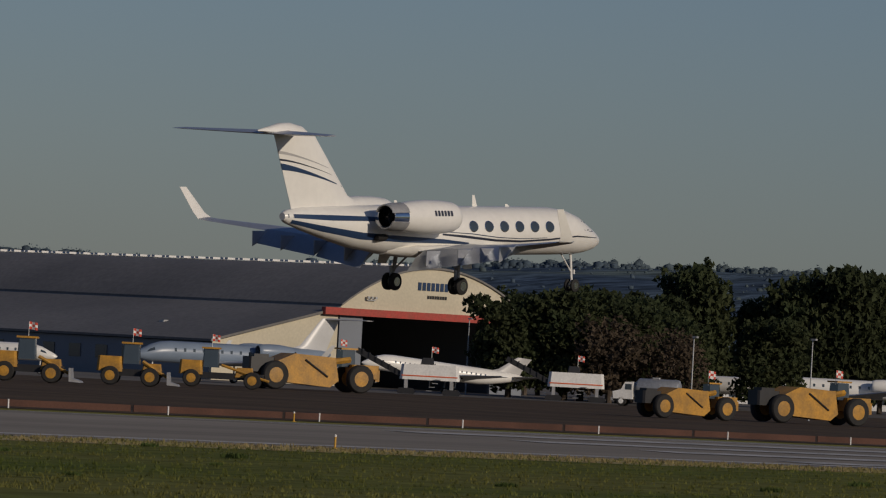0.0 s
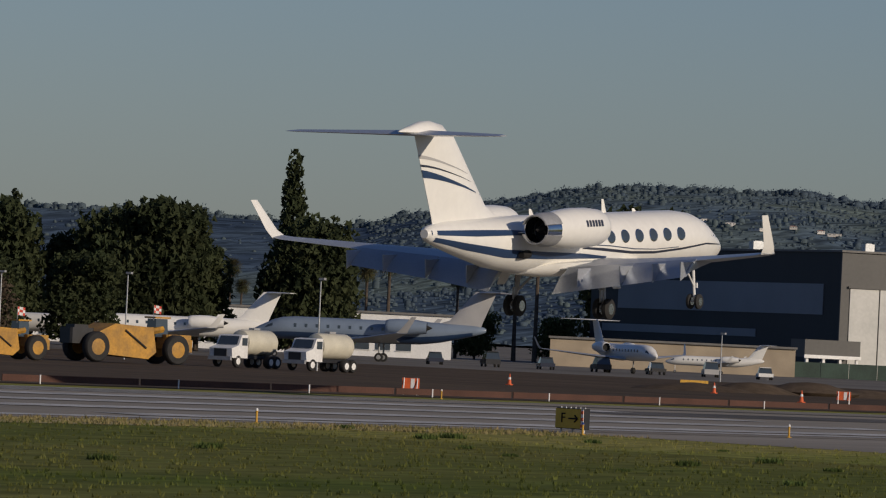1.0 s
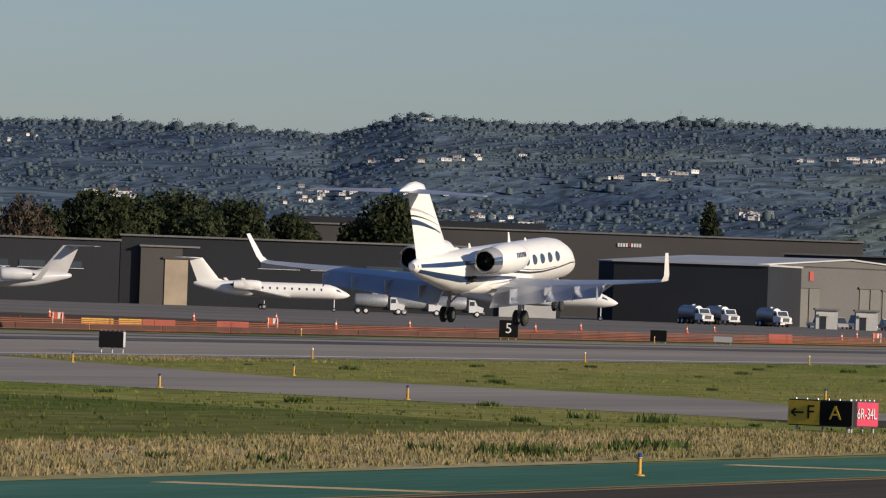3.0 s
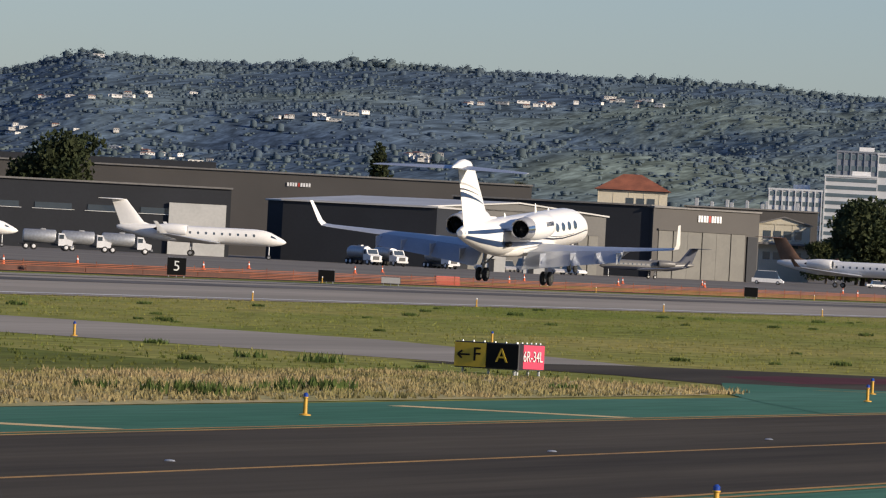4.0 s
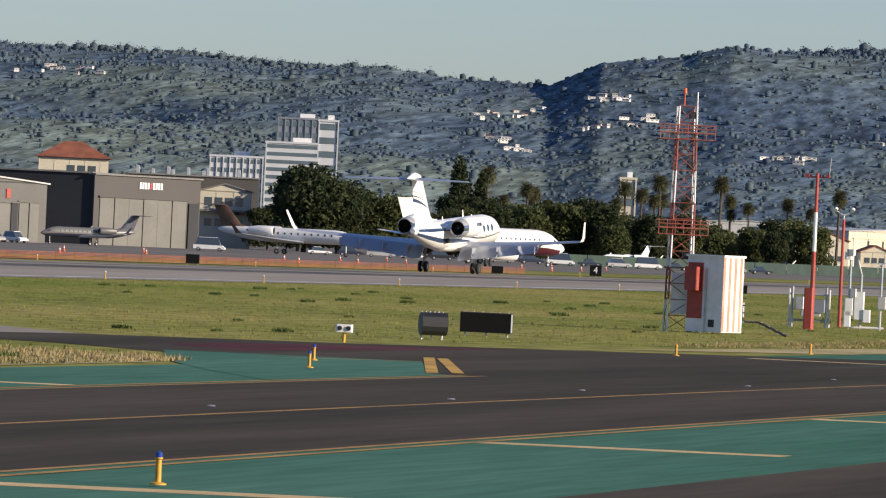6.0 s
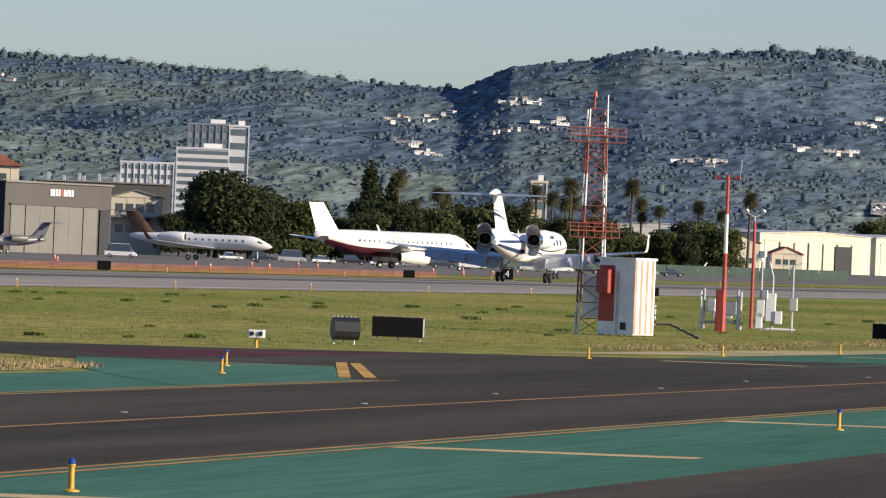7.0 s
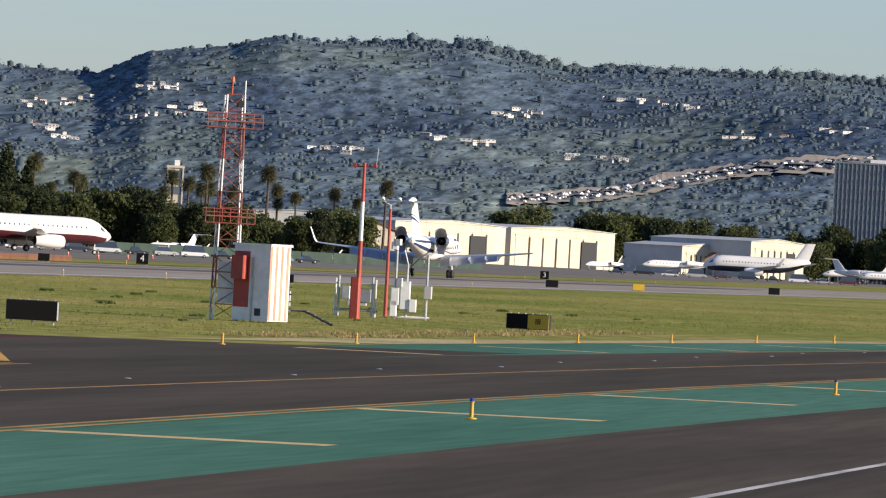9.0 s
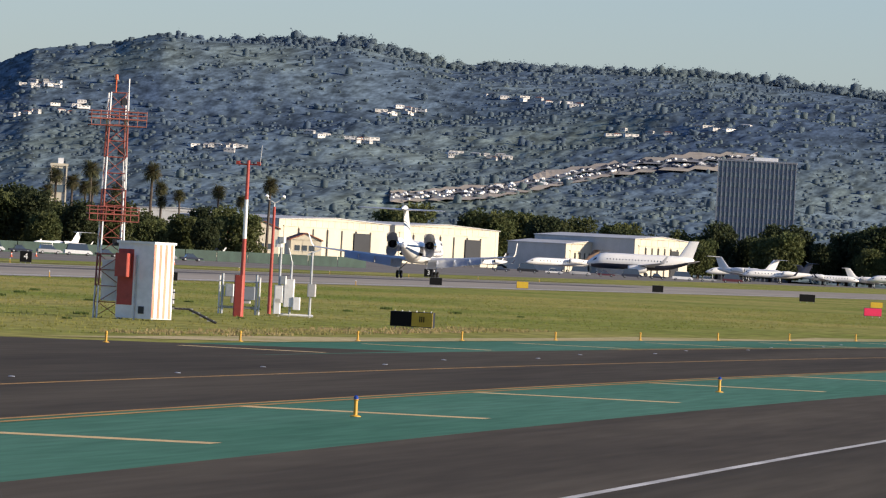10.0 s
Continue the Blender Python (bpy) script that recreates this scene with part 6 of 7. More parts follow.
board("taxiway_sign", "yellow and black taxiway sign with arrow and letters", -45.65, 137.4, -5, 1.50, 0.56, ((-0.75, 0.0, YELLOW_SIGN), (0.0, 0.75, BLACK_SIGN)),
      texts=(("F", -0.22, 0.42, BLACK_SIGN), ("A", 0.36, 0.42, YELLOW_SIGN)))
arrow = Shape()
arrow.tube((-0.66, 0, 0.40), (-0.38, 0, 0.40), 0.022, n=6)
arrow.tube((-0.66, 0, 0.40), (-0.56, 0, 0.48), 0.022, n=6)
arrow.tube((-0.66, 0, 0.40), (-0.56, 0, 0.32), 0.022, n=6)
part("arrow", arrow, BLACK_SIGN, bpy.data.objects["taxiway_sign"], "black arrow").location = (0, -0.03, 0)
board("runway_sign", "red runway sign with white numbers", -44.85, 138.0, 40, 0.62, 0.56, ((-0.31, 0.31, RED_SIGN),), texts=(("16R-34L", 0, 0.155, WHITE),))
for ob in bpy.data.objects["runway_sign"].children:
    if ob.name.startswith("lettering"):
        ob.scale = (1.0, 1.0, 2.1)
board("sign_back", "black back of a lit guidance sign", -46.05, 189.3, 12, 1.52, 0.58, ((-0.76, 0.7, BLACK_SIGN), (0.7, 0.76, WHITE)))
board("drum_sign", "dark rounded sign housing on short legs", -44.9, 178.5, 30, 0.72, 0.62, (), bulge=0.9)
board("taxiway_sign", "black and yellow guidance sign in the grass", -40.3, 241.0, -8, 1.62, 0.55, ((-0.81, 0.0, BLACK_SIGN), (0.0, 0.81, YELLOW_SIGN)), texts=(("III", 0.4, 0.3, BLACK_SIGN),))
board("sign_back", "black back of a lit sign beside the runway", -104.2, 230.0, 24, 1.0, 0.62, ((-0.5, 0.4, BLACK_SIGN), (0.4, 0.5, WHITE)), lift=0.25)
runway_exit_sign = board("taxiway_sign", "dull yellow exit sign with a striped orange end beside the runway", -100.0, 166.2, -12, 1.15, 0.62, ((-0.575, 0.46, YELLOW_SIGN), (0.46, 0.575, WHITE)), texts=(("F", -0.25, 0.42, BLACK_SIGN),))
for k in range(3):
    part("stripe", Shape().box(0.52, -0.03, 0.22 + k * 0.2, 0.10, 0.02, 0.09), ORANGE, runway_exit_sign, "orange stripe")
part("arrow", Shape().tube((-0.02, 0, 0.43), (0.34, 0, 0.43), 0.025, n=6).tube((0.34, 0, 0.43), (0.22, 0, 0.53), 0.025, n=6).tube((0.34, 0, 0.43), (0.22, 0, 0.33), 0.025, n=6), BLACK_SIGN, runway_exit_sign, "black arrow").location = (0, -0.03, 0)
for num, x, y, az in (("5", -153.8, 400, 21), ("4", -150.5, 664, 12.8), ("3", -151, 915, 9.4)):
    board("distance_sign", "square black distance sign with a white number", x, y, az, 1.2, 1.1, ((-0.6, 0.6, BLACK_SIGN),), texts=((num, 0, 0.9, WHITE),), lift=0.15)
for x, y, w, h, mat in ((-152, 423, 1.1, 0.75, BLACK_SIGN), (-152, 436, 1.3, 0.45, PAINT_GREY), (-152, 524, 1.1, 0.75, BLACK_SIGN), (-150, 620, 1.1, 0.7, BLACK_SIGN), (-106, 647, 1.2, 0.7, BLACK_SIGN), (-102.5, 680, 1.2, 0.7, YELLOW_SIGN),
                        (-103, 790, 1.3, 0.8, BLACK_SIGN), (-79.4, 735, 1.7, 0.8, BLACK_SIGN), (-64, 655, 1.2, 0.6, YELLOW_SIGN), (-48.8, 497, 1.3, 0.6, RED_SIGN), (-47.5, 503, 1.0, 0.7, BLACK_SIGN), (-96, 470, 1.0, 0.6, BLACK_SIGN)):
    board("field_sign", "small guidance sign beside the runway", x, y, 14, w, h, ((-w / 2, w / 2, mat),))
# a small lamp unit on a yellow post
ob = thing("approach_lamp", "white twin lamp unit on a yellow post", "light", pose(-44.1, 166.1, 0, 0, 0, 12))
part("post", Shape().tube((0, 0, 0), (0, 0, 0.25), 0.045), YELLOW, ob)
part("head", Shape().box(0, 0, 0.36, 0.44, 0.2, 0.2, bevel=0.04), WHITE, ob)
for k in (-0.11, 0.11):
    part("lens", Shape().tube((k, -0.1, 0.36), (k, -0.13, 0.36), 0.06, 0.06, 10), BLACK, ob)


# ---- edge lights ----
def edge_light(x, y, h=0.34, lens=BLUE_LENS):
    x += bend(x, y) if x < -30 and y > 160 else 0.0
    ob = thing("taxiway_light", "yellow taxiway edge light with a blue lens", "light", pose(x, y, gz(x, y) + 0.03), "edge lights")
    s = Shape()
    s.turned((0, 0, 0), (0, 0, 1), [(0, 0.09), (0.015, 0.09), (0.03, 0.034), (h * 0.75, 0.030), (h * 0.77, 0.042), (h * 0.82, 0.042)], 12)
    part("stem", s, YELLOW, ob, "", True)
    s = Shape()
    s.turned((0, 0, h * 0.82), (0, 0, 2), [(0, 0.038), (h * 0.12, 0.038), (h * 0.18, 0.015)], 12)
    part("lens", s, lens, ob, "blue glass lens", True)


for x, y in ((-34.4, 95.1), (-35.2, 130.0), (-37.3, 138.1), (-19.4, 66.0), (-18.6, 106.3), (-17.7, 147.0), (-17.6, 188.0), (-17.6, 228.0), (-34.4, 60.0)):
    edge_light(x, y)
for k in range(12):
    edge_light(-37.6, 170 + k * 15.3, 0.30, YELLOW)
for k in range(16):
    edge_light(-100.3, 120 + k * 30, 0.42, WHITE)
    edge_light(-151.2, 120 + k * 60, 0.42, WHITE)
for x, y in ((-84, 158), (-62, 154.5), (-60, 181), (-80, 190), (-92, 200), (-97, 162), (-70, 157.5)):
    edge_light(x, y, 0.36)
for k in range(24):
    part_ob = tagged(part("pavement_light", Shape().turned((-27.2 - (k % 2) * 0.6, 60 + k * 12.4, 0.03), (-27.2 - (k % 2) * 0.6, 60 + k * 12.4, 1), [(0, 0.07), (0.014, 0.055), (0.018, 0.02)], 10), GALV), "flat white light set into the taxiway", "light", "pavement lights")

# ---- red and white mast, shelter and weather station ----
TOWER_RED = material("faded_red_paint", (0.30, 0.065, 0.045), 0.65, color2=(0.24, 0.075, 0.055), scale=1.0, detail_scale=5.0, contrast=0.35)


def lattice_tower():
    ob = thing("antenna_tower", "red and white lattice tower with two antenna platforms", "tower", pose(-48.4, 226.5, 0, 0, 0, 20))
    H, wb, wt = 7.7, 0.42, 0.30
    n = 14
    for i in range(n):
        z0, z1 = H * i / n, H * (i + 1) / n
        mat = WHITE if (i // 2) % 2 == 0 else TOWER_RED
        a, b = wb + (wt - wb) * i / n, wb + (wt - wb) * (i + 1) / n
        c0, c1 = [(-a, -a), (a, -a), (a, a), (-a, a)], [(-b, -b), (b, -b), (b, b), (-b, b)]
        for k in range(4):
            q = (k + 1) % 4
            leg = part("leg_section", Shape().tube((*c0[k], z0), (*c1[k], z1), 0.032, n=6), mat, ob)
            low_end, high_end = (c0[k], c1[q]) if i % 2 else (c0[q], c1[k])
            part("brace", Shape().tube((*low_end, z0), (*high_end, z1), 0.013, n=4), TOWER_RED, leg)
            part("brace", Shape().tube((*c1[k], z1), (*c1[q], z1), 0.014, n=4), TOWER_RED, leg)
    for z, w in ((3.5, 0.85), (6.75, 0.95)):
        deck = part("platform", Shape().box(0, 0, z + 0.05, 2 * w, 0.9, 0.04), TOWER_RED, ob, "red antenna platform")
        for dz in (-0.18, 0.18, 0.30):
            for dy in (-0.42, 0.0, 0.42):
                part("rail", Shape().tube((-w, dy, z + dz), (w, dy, z + dz), 0.017, n=5), TOWER_RED, deck)
        for xx in np.linspace(-w, w, 7):
            part("upright", Shape().tube((xx, -0.42, z - 0.16), (xx, -0.42, z + 0.34), 0.014, n=5), TOWER_RED, deck)
    part("mast_pipe", Shape().tube((0.34, 0, 0.2), (0.34, 0, 8.2), 0.04, 0.03), GALV, ob)
    for z in (1.6, 2.6, 4.6, 5.7, 7.4):
        part("fixture", Shape().box(0.15, -0.2, z, 0.22, 0.22, 0.24, bevel=0.04), BLACK, ob)
    part("beacon", Shape().tube((-0.1, 0, 7.7), (-0.1, 0, 8.15), 0.02, n=6).tube((-0.1, 0, 8.15), (-0.1, 0, 8.32), 0.07, 0.05, 8), ORANGE, ob, "red beacon")
    part("panel", Shape().box(0, -0.3, 1.3, 0.6, 0.06, 1.4), WHITE, ob)


lattice_tower()
FADED_ORANGE = material("faded_orange_paint", (0.62, 0.22, 0.13), 0.7, color2=(0.66, 0.34, 0.24), scale=1.2, detail_scale=5.0, contrast=0.25)
sh = thing("equipment_shelter", "white and red equipment shelter with a red cabinet", "shelter", pose(-47.1, 226.3, 0, 0, 0, -18))
part("wall", Shape().box(0, 0, 1.33, 1.4, 1.4, 2.55), WHITE, sh)
for k in range(4):
    part("stripe", Shape().box(0.705, -0.62 + k * 0.38, 1.33, 0.012, 0.15, 2.5), FADED_ORANGE, sh, "faded orange stripe")
part("panel", Shape().box(-0.38, -0.705, 1.45, 0.6, 0.012, 1.9), RED, sh, "red wall panel")
part("roof", Shape().box(0, 0, 2.64, 1.5, 1.5, 0.08), WHITE, sh)
cab_box = part("cabinet", Shape().box(-0.4, -0.86, 1.85, 0.5, 0.3, 0.8, bevel=0.03), RED, sh, "red wall cabinet")
part("vent", Shape().box(0.3, -0.71, 0.35, 0.22, 0.02, 0.25), BLACK, sh)
part("conduit", Shape().tube((0.05, -0.74, 0), (0.05, -0.74, 2.2), 0.03), GALV, sh)
st = thing("metal_steps", "short dark metal steps beside the shelter", "steps", pose(-45.7, 227.2, 0, 0, 0, 10))
for k in range(4):
    part("tread", Shape().box(0.25 * k, 0, 0.45 - 0.12 * k, 0.24, 0.7, 0.04), STEEL, st)
for yy in (-0.33, 0.33):
    part("stringer", Shape().tube((-0.5, yy, 0.45), (0.0, yy, 0.45), 0.03).tube((0, yy, 0.45), (0.95, yy, 0.02), 0.04), BLACK, st)
part("landing", Shape().box(-0.5, 0, 0.45, 0.8, 0.7, 0.05), STEEL, st)
for zz in (0.5, 0.75, 1.0, 1.25):
    part("cage_rail", Shape().tube((-0.95, 0.4, zz), (-0.5, 0.4, zz), 0.02, n=6), BLACK, st)
part("cage_box", Shape().box(-0.72, 0.5, 0.85, 0.36, 0.2, 0.5, bevel=0.03), STEEL, st, "grey equipment box")


def striped_mast(x, y, h, label, bands, r=0.075):
    ob = thing("weather_mast", label, "mast", pose(x, y, 0))
    for k, mat in enumerate(bands):
        part("mast_section", Shape().tube((0, 0, h * k / len(bands)), (0, 0, h * (k + 1) / len(bands)), r * (1 - 0.1 * k), r * (0.9 - 0.1 * k), 10), mat, ob)
    return ob


m1 = striped_mast(-49.3, 255.1, 6.0, "red and white striped weather mast with a cross arm", (RED, RED, WHITE, RED), 0.10)
part("base_box", Shape().box(-0.1, 0, 0.8, 0.36, 0.34, 1.6, bevel=0.05), RED, m1)
part("cross_arm", Shape().tube((-0.42, 0, 5.85), (0.42, 0, 5.85), 0.03).box(-0.4, 0, 5.9, 0.14, 0.1, 0.14).box(0.4, 0, 5.9, 0.14, 0.1, 0.14), RED, m1)
part("rod", Shape().tube((0.45, 0, 5.85), (0.5, 0, 6.6), 0.02), GALV, m1)
m2 = striped_mast(-51.6, 273.1, 4.4, "red mast with a wind sensor on top", (RED, RED, RED), 0.08)
part("wind_sensor", Shape().tube((0, 0, 4.4), (0, 0, 4.6), 0.02).tube((0, 0, 4.55), (-0.35, 0, 4.75), 0.02).tube((0, 0, 4.55), (0.35, 0, 4.75), 0.02).tube((-0.35, -0.06, 4.75), (-0.35, 0.06, 4.82), 0.09).tube((0.35, -0.06, 4.75), (0.35, 0.06, 4.82), 0.09), WHITE, m2, "white wind sensor")
ws = thing("weather_station", "white instrument posts and grey boxes in the grass", "instruments", pose(-49.6, 265.0, 0, 0, 0, 8))
for xx, hh in ((-0.1, 2.9), (1.15, 2.6), (0.35, 2.2), (-2.35, 1.6), (-1.0, 1.6)):
    part("post", Shape().tube((xx, 0, 0), (xx, 0, hh), 0.05), GALV, ws)
for xx, zz, w, h, m in ((-0.1, 0.9, 0.36, 0.7, WHITE), (0.3, 0.95, 0.42, 1.1, WHITE), (1.2, 1.1, 0.34, 0.5, PAINT_GREY), (-1.6, 0.75, 0.8, 0.6, PAINT_GREY), (-0.15, 0.4, 0.3, 0.6, WHITE)):
    part("instrument_box", Shape().box(xx, -0.15, zz, w, 0.3, h, bevel=0.04), m, ws)
for zz in (0.25, 1.3):
    part("rail", Shape().tube((-2.5, 0, zz), (-0.9, 0, zz), 0.03), GALV, ws)
for xx in (-2.5, -1.75, -0.9):
    part("fence_post", Shape().tube((xx, 0.5, 0), (xx, 0.5, 1.5), 0.035, n=6), WHITE, ws)
for zz in (0.3, 0.7, 1.1):
    part("fence_rail", Shape().tube((-2.5, 0.5, zz), (-0.9, 0.5, zz), 0.022, n=6), GALV, ws)
for xx, zz, w, h, m in ((-2.05, 0.95, 0.34, 0.5, GALV), (-1.35, 0.85, 0.62, 0.5, WALL_BLUEGREY), (0.05, 1.45, 0.26, 0.34, GALV), (0.62, 0.55, 0.30, 0.5, WHITE)):
    part("junction_box", Shape().box(xx, -0.22, zz, w, 0.26, h, bevel=0.03), m, ws, "small equipment box")
part("camera_head", Shape().box(-0.1, 0, 3.05, 0.34, 0.30, 0.24, bevel=0.08), GALV, ws, "grey sensor head")
part("whip", Shape().tube((0.35, 0, 2.2), (0.20, 0, 2.75), 0.025, n=6), WHITE, ws)
part("frame", Shape().tube((-0.2, 0, 0.08), (1.3, 0, 0.08), 0.05), WHITE, ws)
part("sensor", Shape().box(-0.2, 0, 2.9, 0.3, 0.2, 0.3, bevel=0.06).tube((0.95, 0, 2.5), (1.5, 0, 2.75), 0.03), WHITE, ws)

# ---- building-site things beside the runway ----
net = thing("site_fence", "orange plastic net fence on stakes beside the runway", "fence")
for k in range(68):
    y = 334 + k * 6
    x = -176 + (0.6 * math.sin(k * 0.7))
    z = gz(x, y)
    part("post", Shape().tube((x, y, z - 0.1), (x, y, z + 0.85), 0.030, n=5), NET_ORANGE, net)
    x2 = -176 + (0.6 * math.sin((k + 1) * 0.7))
    s = Shape()
    for q in range(6):
        z0 = z + 0.06 + q * 0.115
        s.add([(x, y, z0), (x2, y + 6, z0), (x2, y + 6, z0 + 0.055), (x, y, z0 + 0.055)], [(0, 1, 2, 3)])
    part("net", s, NET_ORANGE, net, "orange net panel", kind="stuff")
for k in range(17):
    tagged(part("stake", Shape().tube((-158, 120 + k * 10, -0.2), (-158, 120 + k * 10, 0.35), 0.035, n=6), WHITE), "thin white stake beside the runway", "stake", "stakes")
low = thing("silt_fence", "low dark red cloth fence along the dirt", "fence")
for k in range(30):
    y = 130 + k * 10
    part("panel", Shape().box(-160, y + 5, gz(-160, y) + 0.22, 0.04, 9.8, 0.28), NET_BROWN, low)


def cone(x, y):
    ob = thing("traffic_cone", "orange traffic cone with a white band", "cone", pose(x, y, gz(x, y) + 0.03), "cones")
    part("body", Shape().box(0, 0, 0.03, 0.4, 0.4, 0.06).turned((0, 0, 0.05), (0, 0, 1), [(0, 0.16), (0.75, 0.03)], 10), ORANGE, ob)
    part("band", Shape().turned((0, 0, 0.40), (0, 0, 1), [(0, 0.112), (0.16, 0.078)], 10), WHITE, ob)


def barricade(x, y, rz):
    ob = thing("barricade", "orange and white site barricade board", "barricade", pose(x, y, gz(x, y) + 0.03, 0, 0, rz), "barricades")
    part("board", Shape().box(0, 0, 0.62, 0.9, 0.05, 0.55), ORANGE, ob)
    part("stripe", Shape().box(0.1, -0.03, 0.62, 0.2, 0.02, 0.5), WHITE, ob)
    for k in (-0.35, 0.35):
        part("leg", Shape().tube((k, -0.3, 0), (k, 0, 0.9), 0.03).tube((k, 0.3, 0), (k, 0, 0.9), 0.03), WHITE, ob)


for x, y in ((-205, 393), (-205, 417), (-205, 373), (-206, 445), (-186, 292), (-204, 480), (-207, 640)):
    barricade(x, y, 26)
for k in range(34):
    cone(-212 - (k % 3) * 16 - 20 * (k % 2), 380 + k * 22)
mound = Shape()
for k in range(9):
    cx, cy = -258 + k * 2.0, 445 + k * 5.5
    mound.turned((cx, cy, -0.6), (cx, cy, 5), [(0, 5.5 - (k % 3)), (0.4, 4.0 - (k % 2)), (0.7 + 0.2 * (k % 3), 1.5), (0.8 + 0.2 * (k % 3), 0.2)], 12)
tagged(part("dirt_mounds", mound, DIRT, smooth=True), "row of dark dirt heaps on the site", "dirt", kind="stuff")
for x, y, m, l in ((-262, 452, YELLOW, "yellow barrier block"), (-186, 408, YELLOW, "yellow barrier block"), (-186, 414, YELLOW, "yellow barrier block"), (-178, 400, RED, "red equipment box"), (-178, 412, RED, "red equipment box"), (-190, 560, RED, "red equipment box")):
    ob = thing("barrier_block", l + " beside the fence", "barrier", pose(x, y, gz(x, y) + 0.03, 0, 0, 40))
    s = Shape()
    s.loft([[(xx, a, b) for a, b in ((-0.35, 0), (0.35, 0), (0.12, 0.3), (0.1, 0.75), (-0.1, 0.75), (-0.12, 0.3))] for xx in (-1.1, 1.1)])
    part("block", s, m, ob)
gf = thing("screen_fence", "green screened fence before the large hangar", "fence")
for k in range(12):
    t0 = k / 12
    x, y = -476 + 34 * t0 - 4, 838 + 40 * t0
    part("panel", Shape().box(x + 1.5, y + 1.7, gz(x, y) + 1.15, 4.3, 0.06, 2.2, rz=0.86), GREENNET, gf, "green screen panel")
    part("post", Shape().tube((x, y, gz(x, y)), (x, y, gz(x, y) + 2.35), 0.05), GALV, gf)
gf = thing("screen_fence", "green screened fence before the trees", "fence")
for k in range(12):
    x, y = -296 + k * 3.8, 1270 + k * 14.0
    part("panel", Shape().box(x + 1.5, y + 6, gz(x, y) + 1.15, 14.0, 0.06, 2.2, rz=1.3), GREENNET, gf, "green screen panel")


def light_pole(x, y, h):
    ob = thing("light_pole", "slim grey lamp pole on the apron", "lamp post", pose(x, y, gz(x, y)), "lamp poles")
    part("pole", Shape().tube((0, 0, 0), (0, 0, h), 0.08, 0.05, 8), GALV, ob)
    part("lamp_head", Shape().box(0.15, 0, h, 0.6, 0.3, 0.18, bevel=0.05), STEEL, ob)


for x, y, h in ((-351.2, 482.3, 7.2), (-328.2, 469.0, 7.4), (-294.9, 448.4, 7.4), (-470.0, 600.0, 9.0), (-345, 600, 5.0)):
    light_pole(x, y, h)
lb = building("low_terminal", "long low white building with dark glass behind the jets", (-590.0, 795.0), (-528.0, 838.0), 6.4, 15, WHITE, WALL_BLUEGREY, windows=((2, 70, 1.0, 3.4, 22),), category="building")

# ---- houses and a road on the hills ----
def on_hill(az, el):
    """The first place on the hillside that shows at a height of el degrees."""
    for d in np.arange(2600, 4200, 12.0):
        z = hill_z(az, d)
        if math.degrees(math.atan2(z - EYE_HEIGHT, d)) >= el:
            return (-math.sin(radians(az)) * d, math.cos(radians(az)) * d, z, d)
    return None


def house_proto(w, d, h, roof_mat, hip):
    ob = thing("hill_house", "small pale house among trees on the hillside", "house", pose(0, 0, -300), "hill houses")
    part("wall", Shape().box(0, 0, h / 2 - 1, w, d, h + 2), WALL_STUCCO, ob)
    s = Shape()
    if hip:
        s.loft([[(-w / 2 - 0.4, -d / 2 - 0.4, h), (w / 2 + 0.4, -d / 2 - 0.4, h), (w / 2 + 0.4, d / 2 + 0.4, h), (-w / 2 - 0.4, d / 2 + 0.4, h)], [(-w / 4, -0.2, h + 1.6), (w / 4, -0.2, h + 1.6), (w / 4, 0.2, h + 1.6), (-w / 4, 0.2, h + 1.6)]])
    else:
        s.box(0, 0, h + 0.2, w + 0.6, d + 0.6, 0.4)
    part("roof", s, roof_mat, ob)
    for k in range(3):
        part("window", Shape().box(-w / 3 + k * w / 3, -d / 2 - 0.03, h * 0.6, w / 6, 0.06, h * 0.35), GLASS, ob)
        part("window", Shape().box(w / 2 + 0.03, -d / 3 + k * d / 3, h * 0.6, 0.06, d / 6, h * 0.35), GLASS, ob)
    return ob


protos = [house_proto(11, 8, 4.5, ROOF_TILE, True), house_proto(14, 9, 5.5, ROOF_LIGHT, True), house_proto(8, 8, 6.5, ROOF_GREY, True), house_proto(20, 10, 4.2, ROOF_LIGHT, False)]
hr = random.Random(12)
streets = [(22.3, 20.9, 1.10, 1.18), (23.2, 21.6, 0.84, 0.80), (23.0, 22.4, 0.74, 0.79), (21.7, 20.7, 0.70, 0.60), (26.4, 25.0, 1.05, 1.22), (18.7, 17.9, 1.21, 1.27), (17.8, 16.9, 1.30, 1.31), (20.3, 19.4, 1.00, 1.10), (19.2, 18.8, 0.75, 0.73),
           (13.9, 13.2, 1.06, 1.15), (13.8, 13.4, 0.92, 0.76), (13.0, 12.3, 1.00, 1.10), (12.9, 12.6, 1.24, 1.26), (9.9, 9.5, 1.16, 1.22), (10.5, 9.9, 0.97, 0.93), (9.0, 8.1, 1.39, 1.34), (7.9, 6.6, 1.10, 1.24), (9.3, 8.7, 0.89, 0.86), (11.4, 11.0, 0.83, 0.82), (30.5, 27.0, 1.05, 0.98), (24.6, 24.2, 0.74, 0.72)]
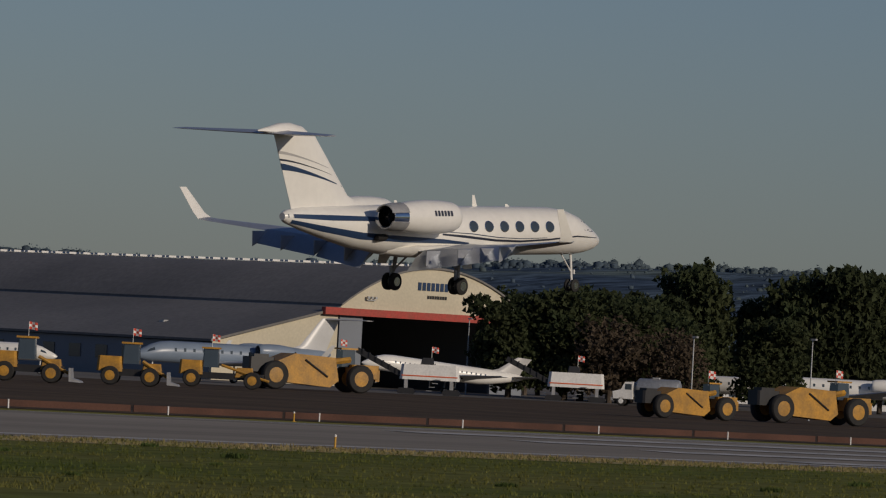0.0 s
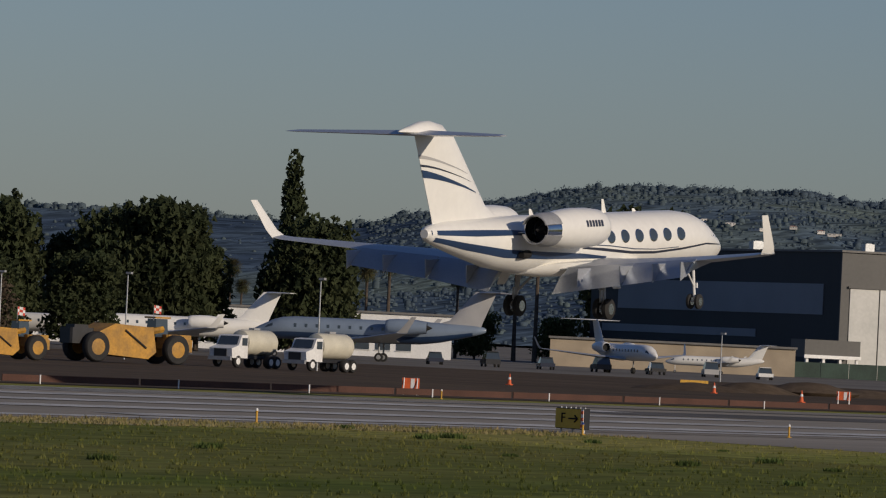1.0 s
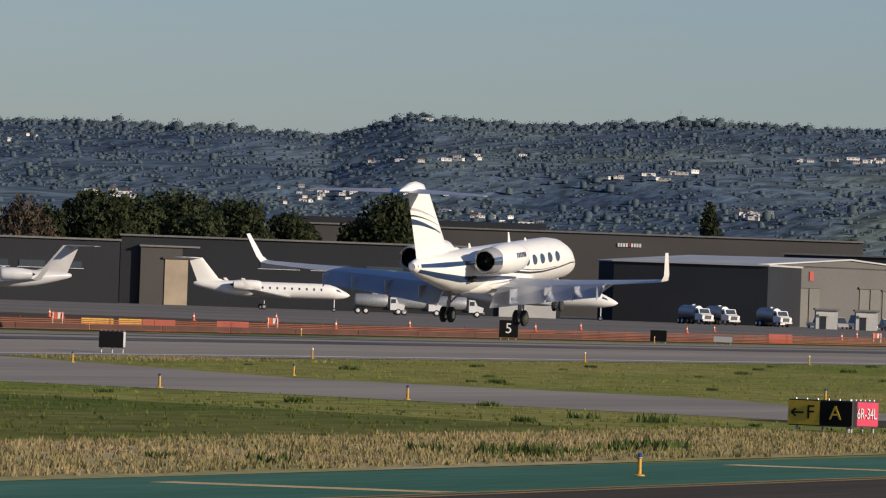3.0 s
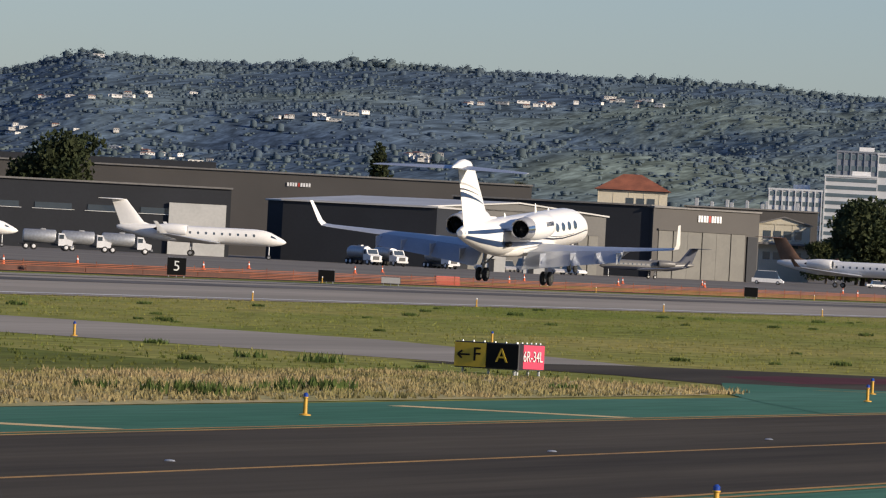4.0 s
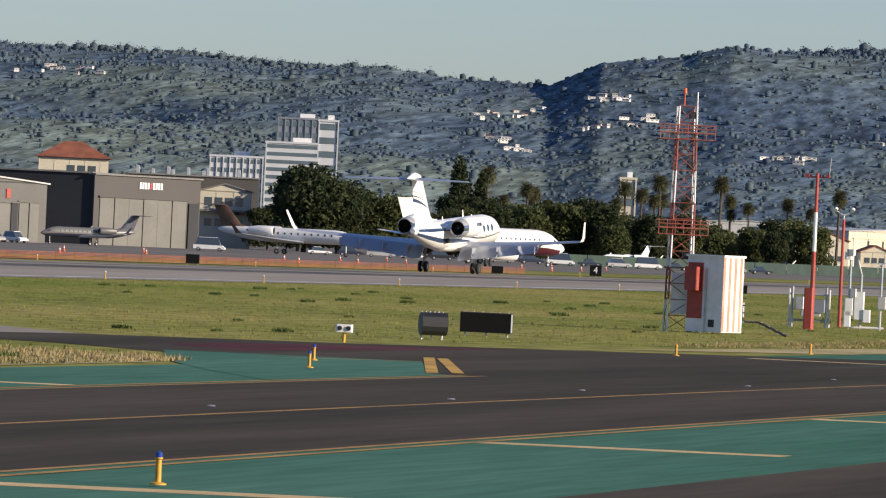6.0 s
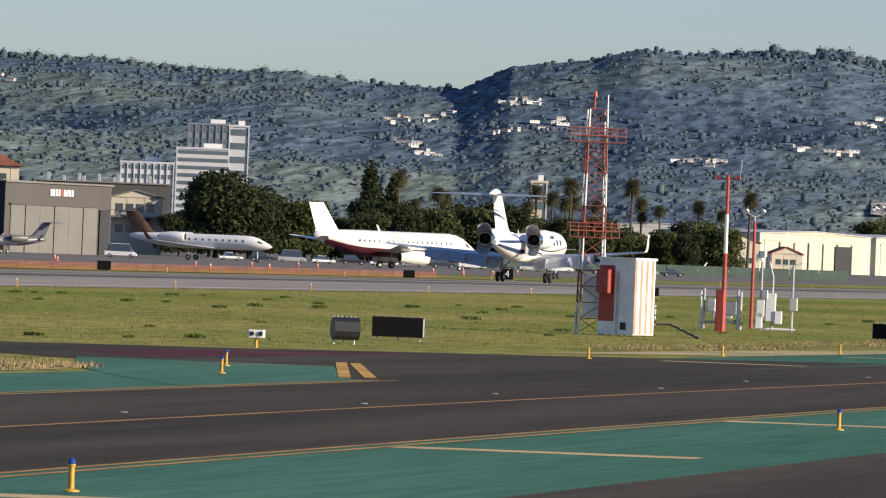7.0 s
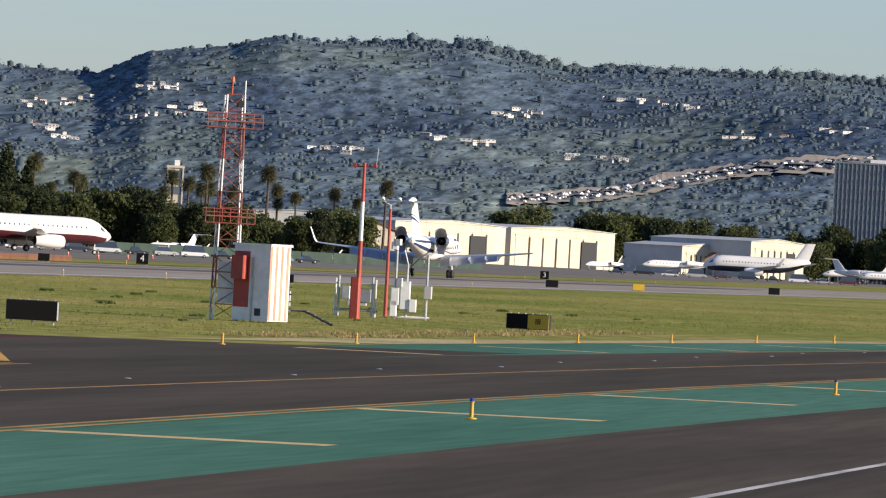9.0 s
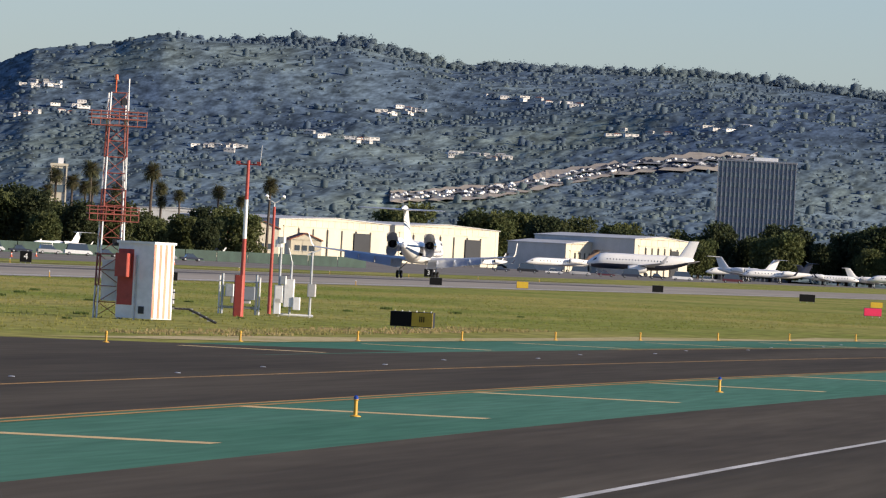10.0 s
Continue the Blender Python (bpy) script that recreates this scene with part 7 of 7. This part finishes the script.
for a0, a1, e0, e1 in streets:
    for k in range(11):
        u = hr.random()
        spot = on_hill(a0 + (a1 - a0) * u, e0 + (e1 - e0) * u + hr.gauss(0, 0.016))
        if spot:
            copy_thing(protos[hr.randrange(4)], pose(spot[0], spot[1], spot[2] + hr.uniform(0.3, 1.2), 0, 0, hr.uniform(-30, 60))).scale = (0.36, 0.36, 0.25)
for az, el in ((19.5, 1.53), (26.9, 1.38), (23.26, 1.34), (21.8, 1.46), (27.13, 1.34)):
    spot = on_hill(az, el)
    if spot:
        copy_thing(protos[3], pose(spot[0], spot[1], spot[2] + 1.0, 0, 0, 20)).scale = (0.5, 0.5, 0.42)
for o in protos:
    for q in (*o.children_recursive, o):
        bpy.data.objects.remove(q)

ROAD = [(9.73, 0.473), (9.21, 0.53), (8.73, 0.603), (8.45, 0.675), (8.12, 0.759), (7.83, 0.822), (7.55, 0.87), (6.91, 0.933), (6.36, 0.98), (5.6, 1.02)]
CUT = material("bare_cut_slope", (0.40, 0.33, 0.245), 0.95, color2=(0.30, 0.26, 0.20), scale=0.02, detail_scale=0.2, contrast=0.3)
MOTORWAY = material("pale_motorway", (0.20, 0.20, 0.205), 0.9, scale=0.02, detail_scale=0.3, contrast=0.2)
road_az = np.linspace(9.73, 6.65, 60)
road_el = np.interp(road_az, [a for a, _ in ROAD][::-1], [e for _, e in ROAD][::-1])


def hill_ribbon(name, mat, label, category, upper, lower):
    """A strip of the slope between two heights above the motorway's line, in degrees."""
    rows = []
    for k, (a, e) in enumerate(zip(road_az, road_el)):
        row = []
        for off in (upper(k), lower(k)):
            x, y, z, d = on_hill(a, e + off)
            row.append((x * (1 - 7.0 / d), y * (1 - 7.0 / d), z + 1.2))
        rows.append(row)
    s = Shape()
    s.loft(rows, closed=False, caps=False)
    tagged(part(name, s, mat), label, category, kind="structure")
    return rows


def ragged(k, seed):
    return noise.noise(Vector((k * 0.35, seed, 0.0)))


hill_ribbon("road_cut", CUT, "bare tan cut slope above the hill motorway", "slope", lambda k: 0.052 + 0.030 * ragged(k, 1.5) + (0.02 if 22 < k < 34 else 0.0), lambda k: 0.026)
upper_road = hill_ribbon("hill_road", MOTORWAY, "crowded upper lanes of the hill motorway", "road", lambda k: 0.024, lambda k: -0.002)
lower_road = hill_ribbon("hill_road", MOTORWAY, "crowded lower lanes of the hill motorway", "road", lambda k: -0.010 - 0.02 * (k / 59), lambda k: -0.030 - 0.02 * (k / 59))
hill_ribbon("retaining_slope", CUT, "tan retaining slope below the hill motorway", "slope", lambda k: -0.033 - 0.02 * (k / 59), lambda k: -0.056 - 0.02 * (k / 59) - 0.012 * ragged(k, 4.5))
cr = random.Random(4)
for mat, count, what in ((PAINT_WHITE, 130, "pale cars crowding the hill motorway"), (PAINT_NAVY, 150, "dark cars crowding the hill motorway")):
    cars = Shape()
    for k in range(count):
        lanes = cr.choice((upper_road, lower_road))
        u = cr.random() * (len(lanes) - 1.001)
        i, q = int(u), u - int(u)
        lane = cr.uniform(0.1, 0.9)
        a = Vector(lanes[i][0]).lerp(Vector(lanes[i][1]), lane)
        b = Vector(lanes[i + 1][0]).lerp(Vector(lanes[i + 1][1]), lane)
        p = a.lerp(b, q)
        turn = math.atan2(b[1] - a[1], b[0] - a[0])
        cars.box(p[0], p[1], p[2] + 0.4, 2.3, 1.3, 0.5, rz=turn, bevel=0.2)
        cars.box(p[0], p[1], p[2] + 0.8, 1.3, 1.1, 0.4, rz=turn, taper=0.75)
    tagged(part("road_traffic", cars, mat), what, "cars", kind="stuff")


# ---- what moves ----
FLIGHT = [
    (0.0, -179.8, 224.3, 6.2, 2.7, 1.1, -1.1),
    (0.5, -157.1, 224.4, 4.7, 2.9, 0.4, 0.8),
    (1.0, -140.2, 231.3, 3.7, 3.4, -0.3, 1.7),
    (1.5, -136.0, 253.9, 2.8, 3.6, -0.3, 2.0),
    (2.0, -134.2, 283.0, 2.0, 4.0, 0.1, 1.5),
    (2.5, -133.2, 311.4, 1.5, 4.0, 0.5, 1.1),
    (3.5, -131.6, 370.0, 0.95, 4.0, 0.9, 0.3),
    (4.5, -130.4, 428.1, 0.60, 4.0, 1.1, -0.5),
    (5.0, -129.0, 455.4, 0.45, 3.7, 1.0, -1.0),
    (5.5, -127.9, 481.3, 0.42, 3.5, 0.6, -1.2),
    (6.0, -127.6, 511.5, 0.40, 3.0, -0.2, -1.2),
    (7.5, -127.0, 598.0, 0.30, 1.0, -0.2, -1.2),
    (8.0, -127.2, 633.0, 0.30, 0.5, -0.2, -1.2),
    (9.0, -126.6, 694.0, 0.30, 0.0, -0.1, -1.0),
    (10.0, -126.0, 756.0, 0.30, 0.0, 0.0, 0.0),
]


def motions():
    walk(jet, [(t, pose(x, y, z, pitch, roll, yaw)) for t, x, y, z, pitch, roll, yaw in FLIGHT])
    for ob, side, up in reverser_doors:
        x, y, z = side * 2.12, -4.75, 3.78
        shut, wide = pose(x, y, z), pose(x, y - 1.0, z + up * 0.15, -55 * up, 0, 0)
        walk(ob, [(0.0, shut), (6.3, shut), (7.1, wide), (10.0, wide)])


motions()
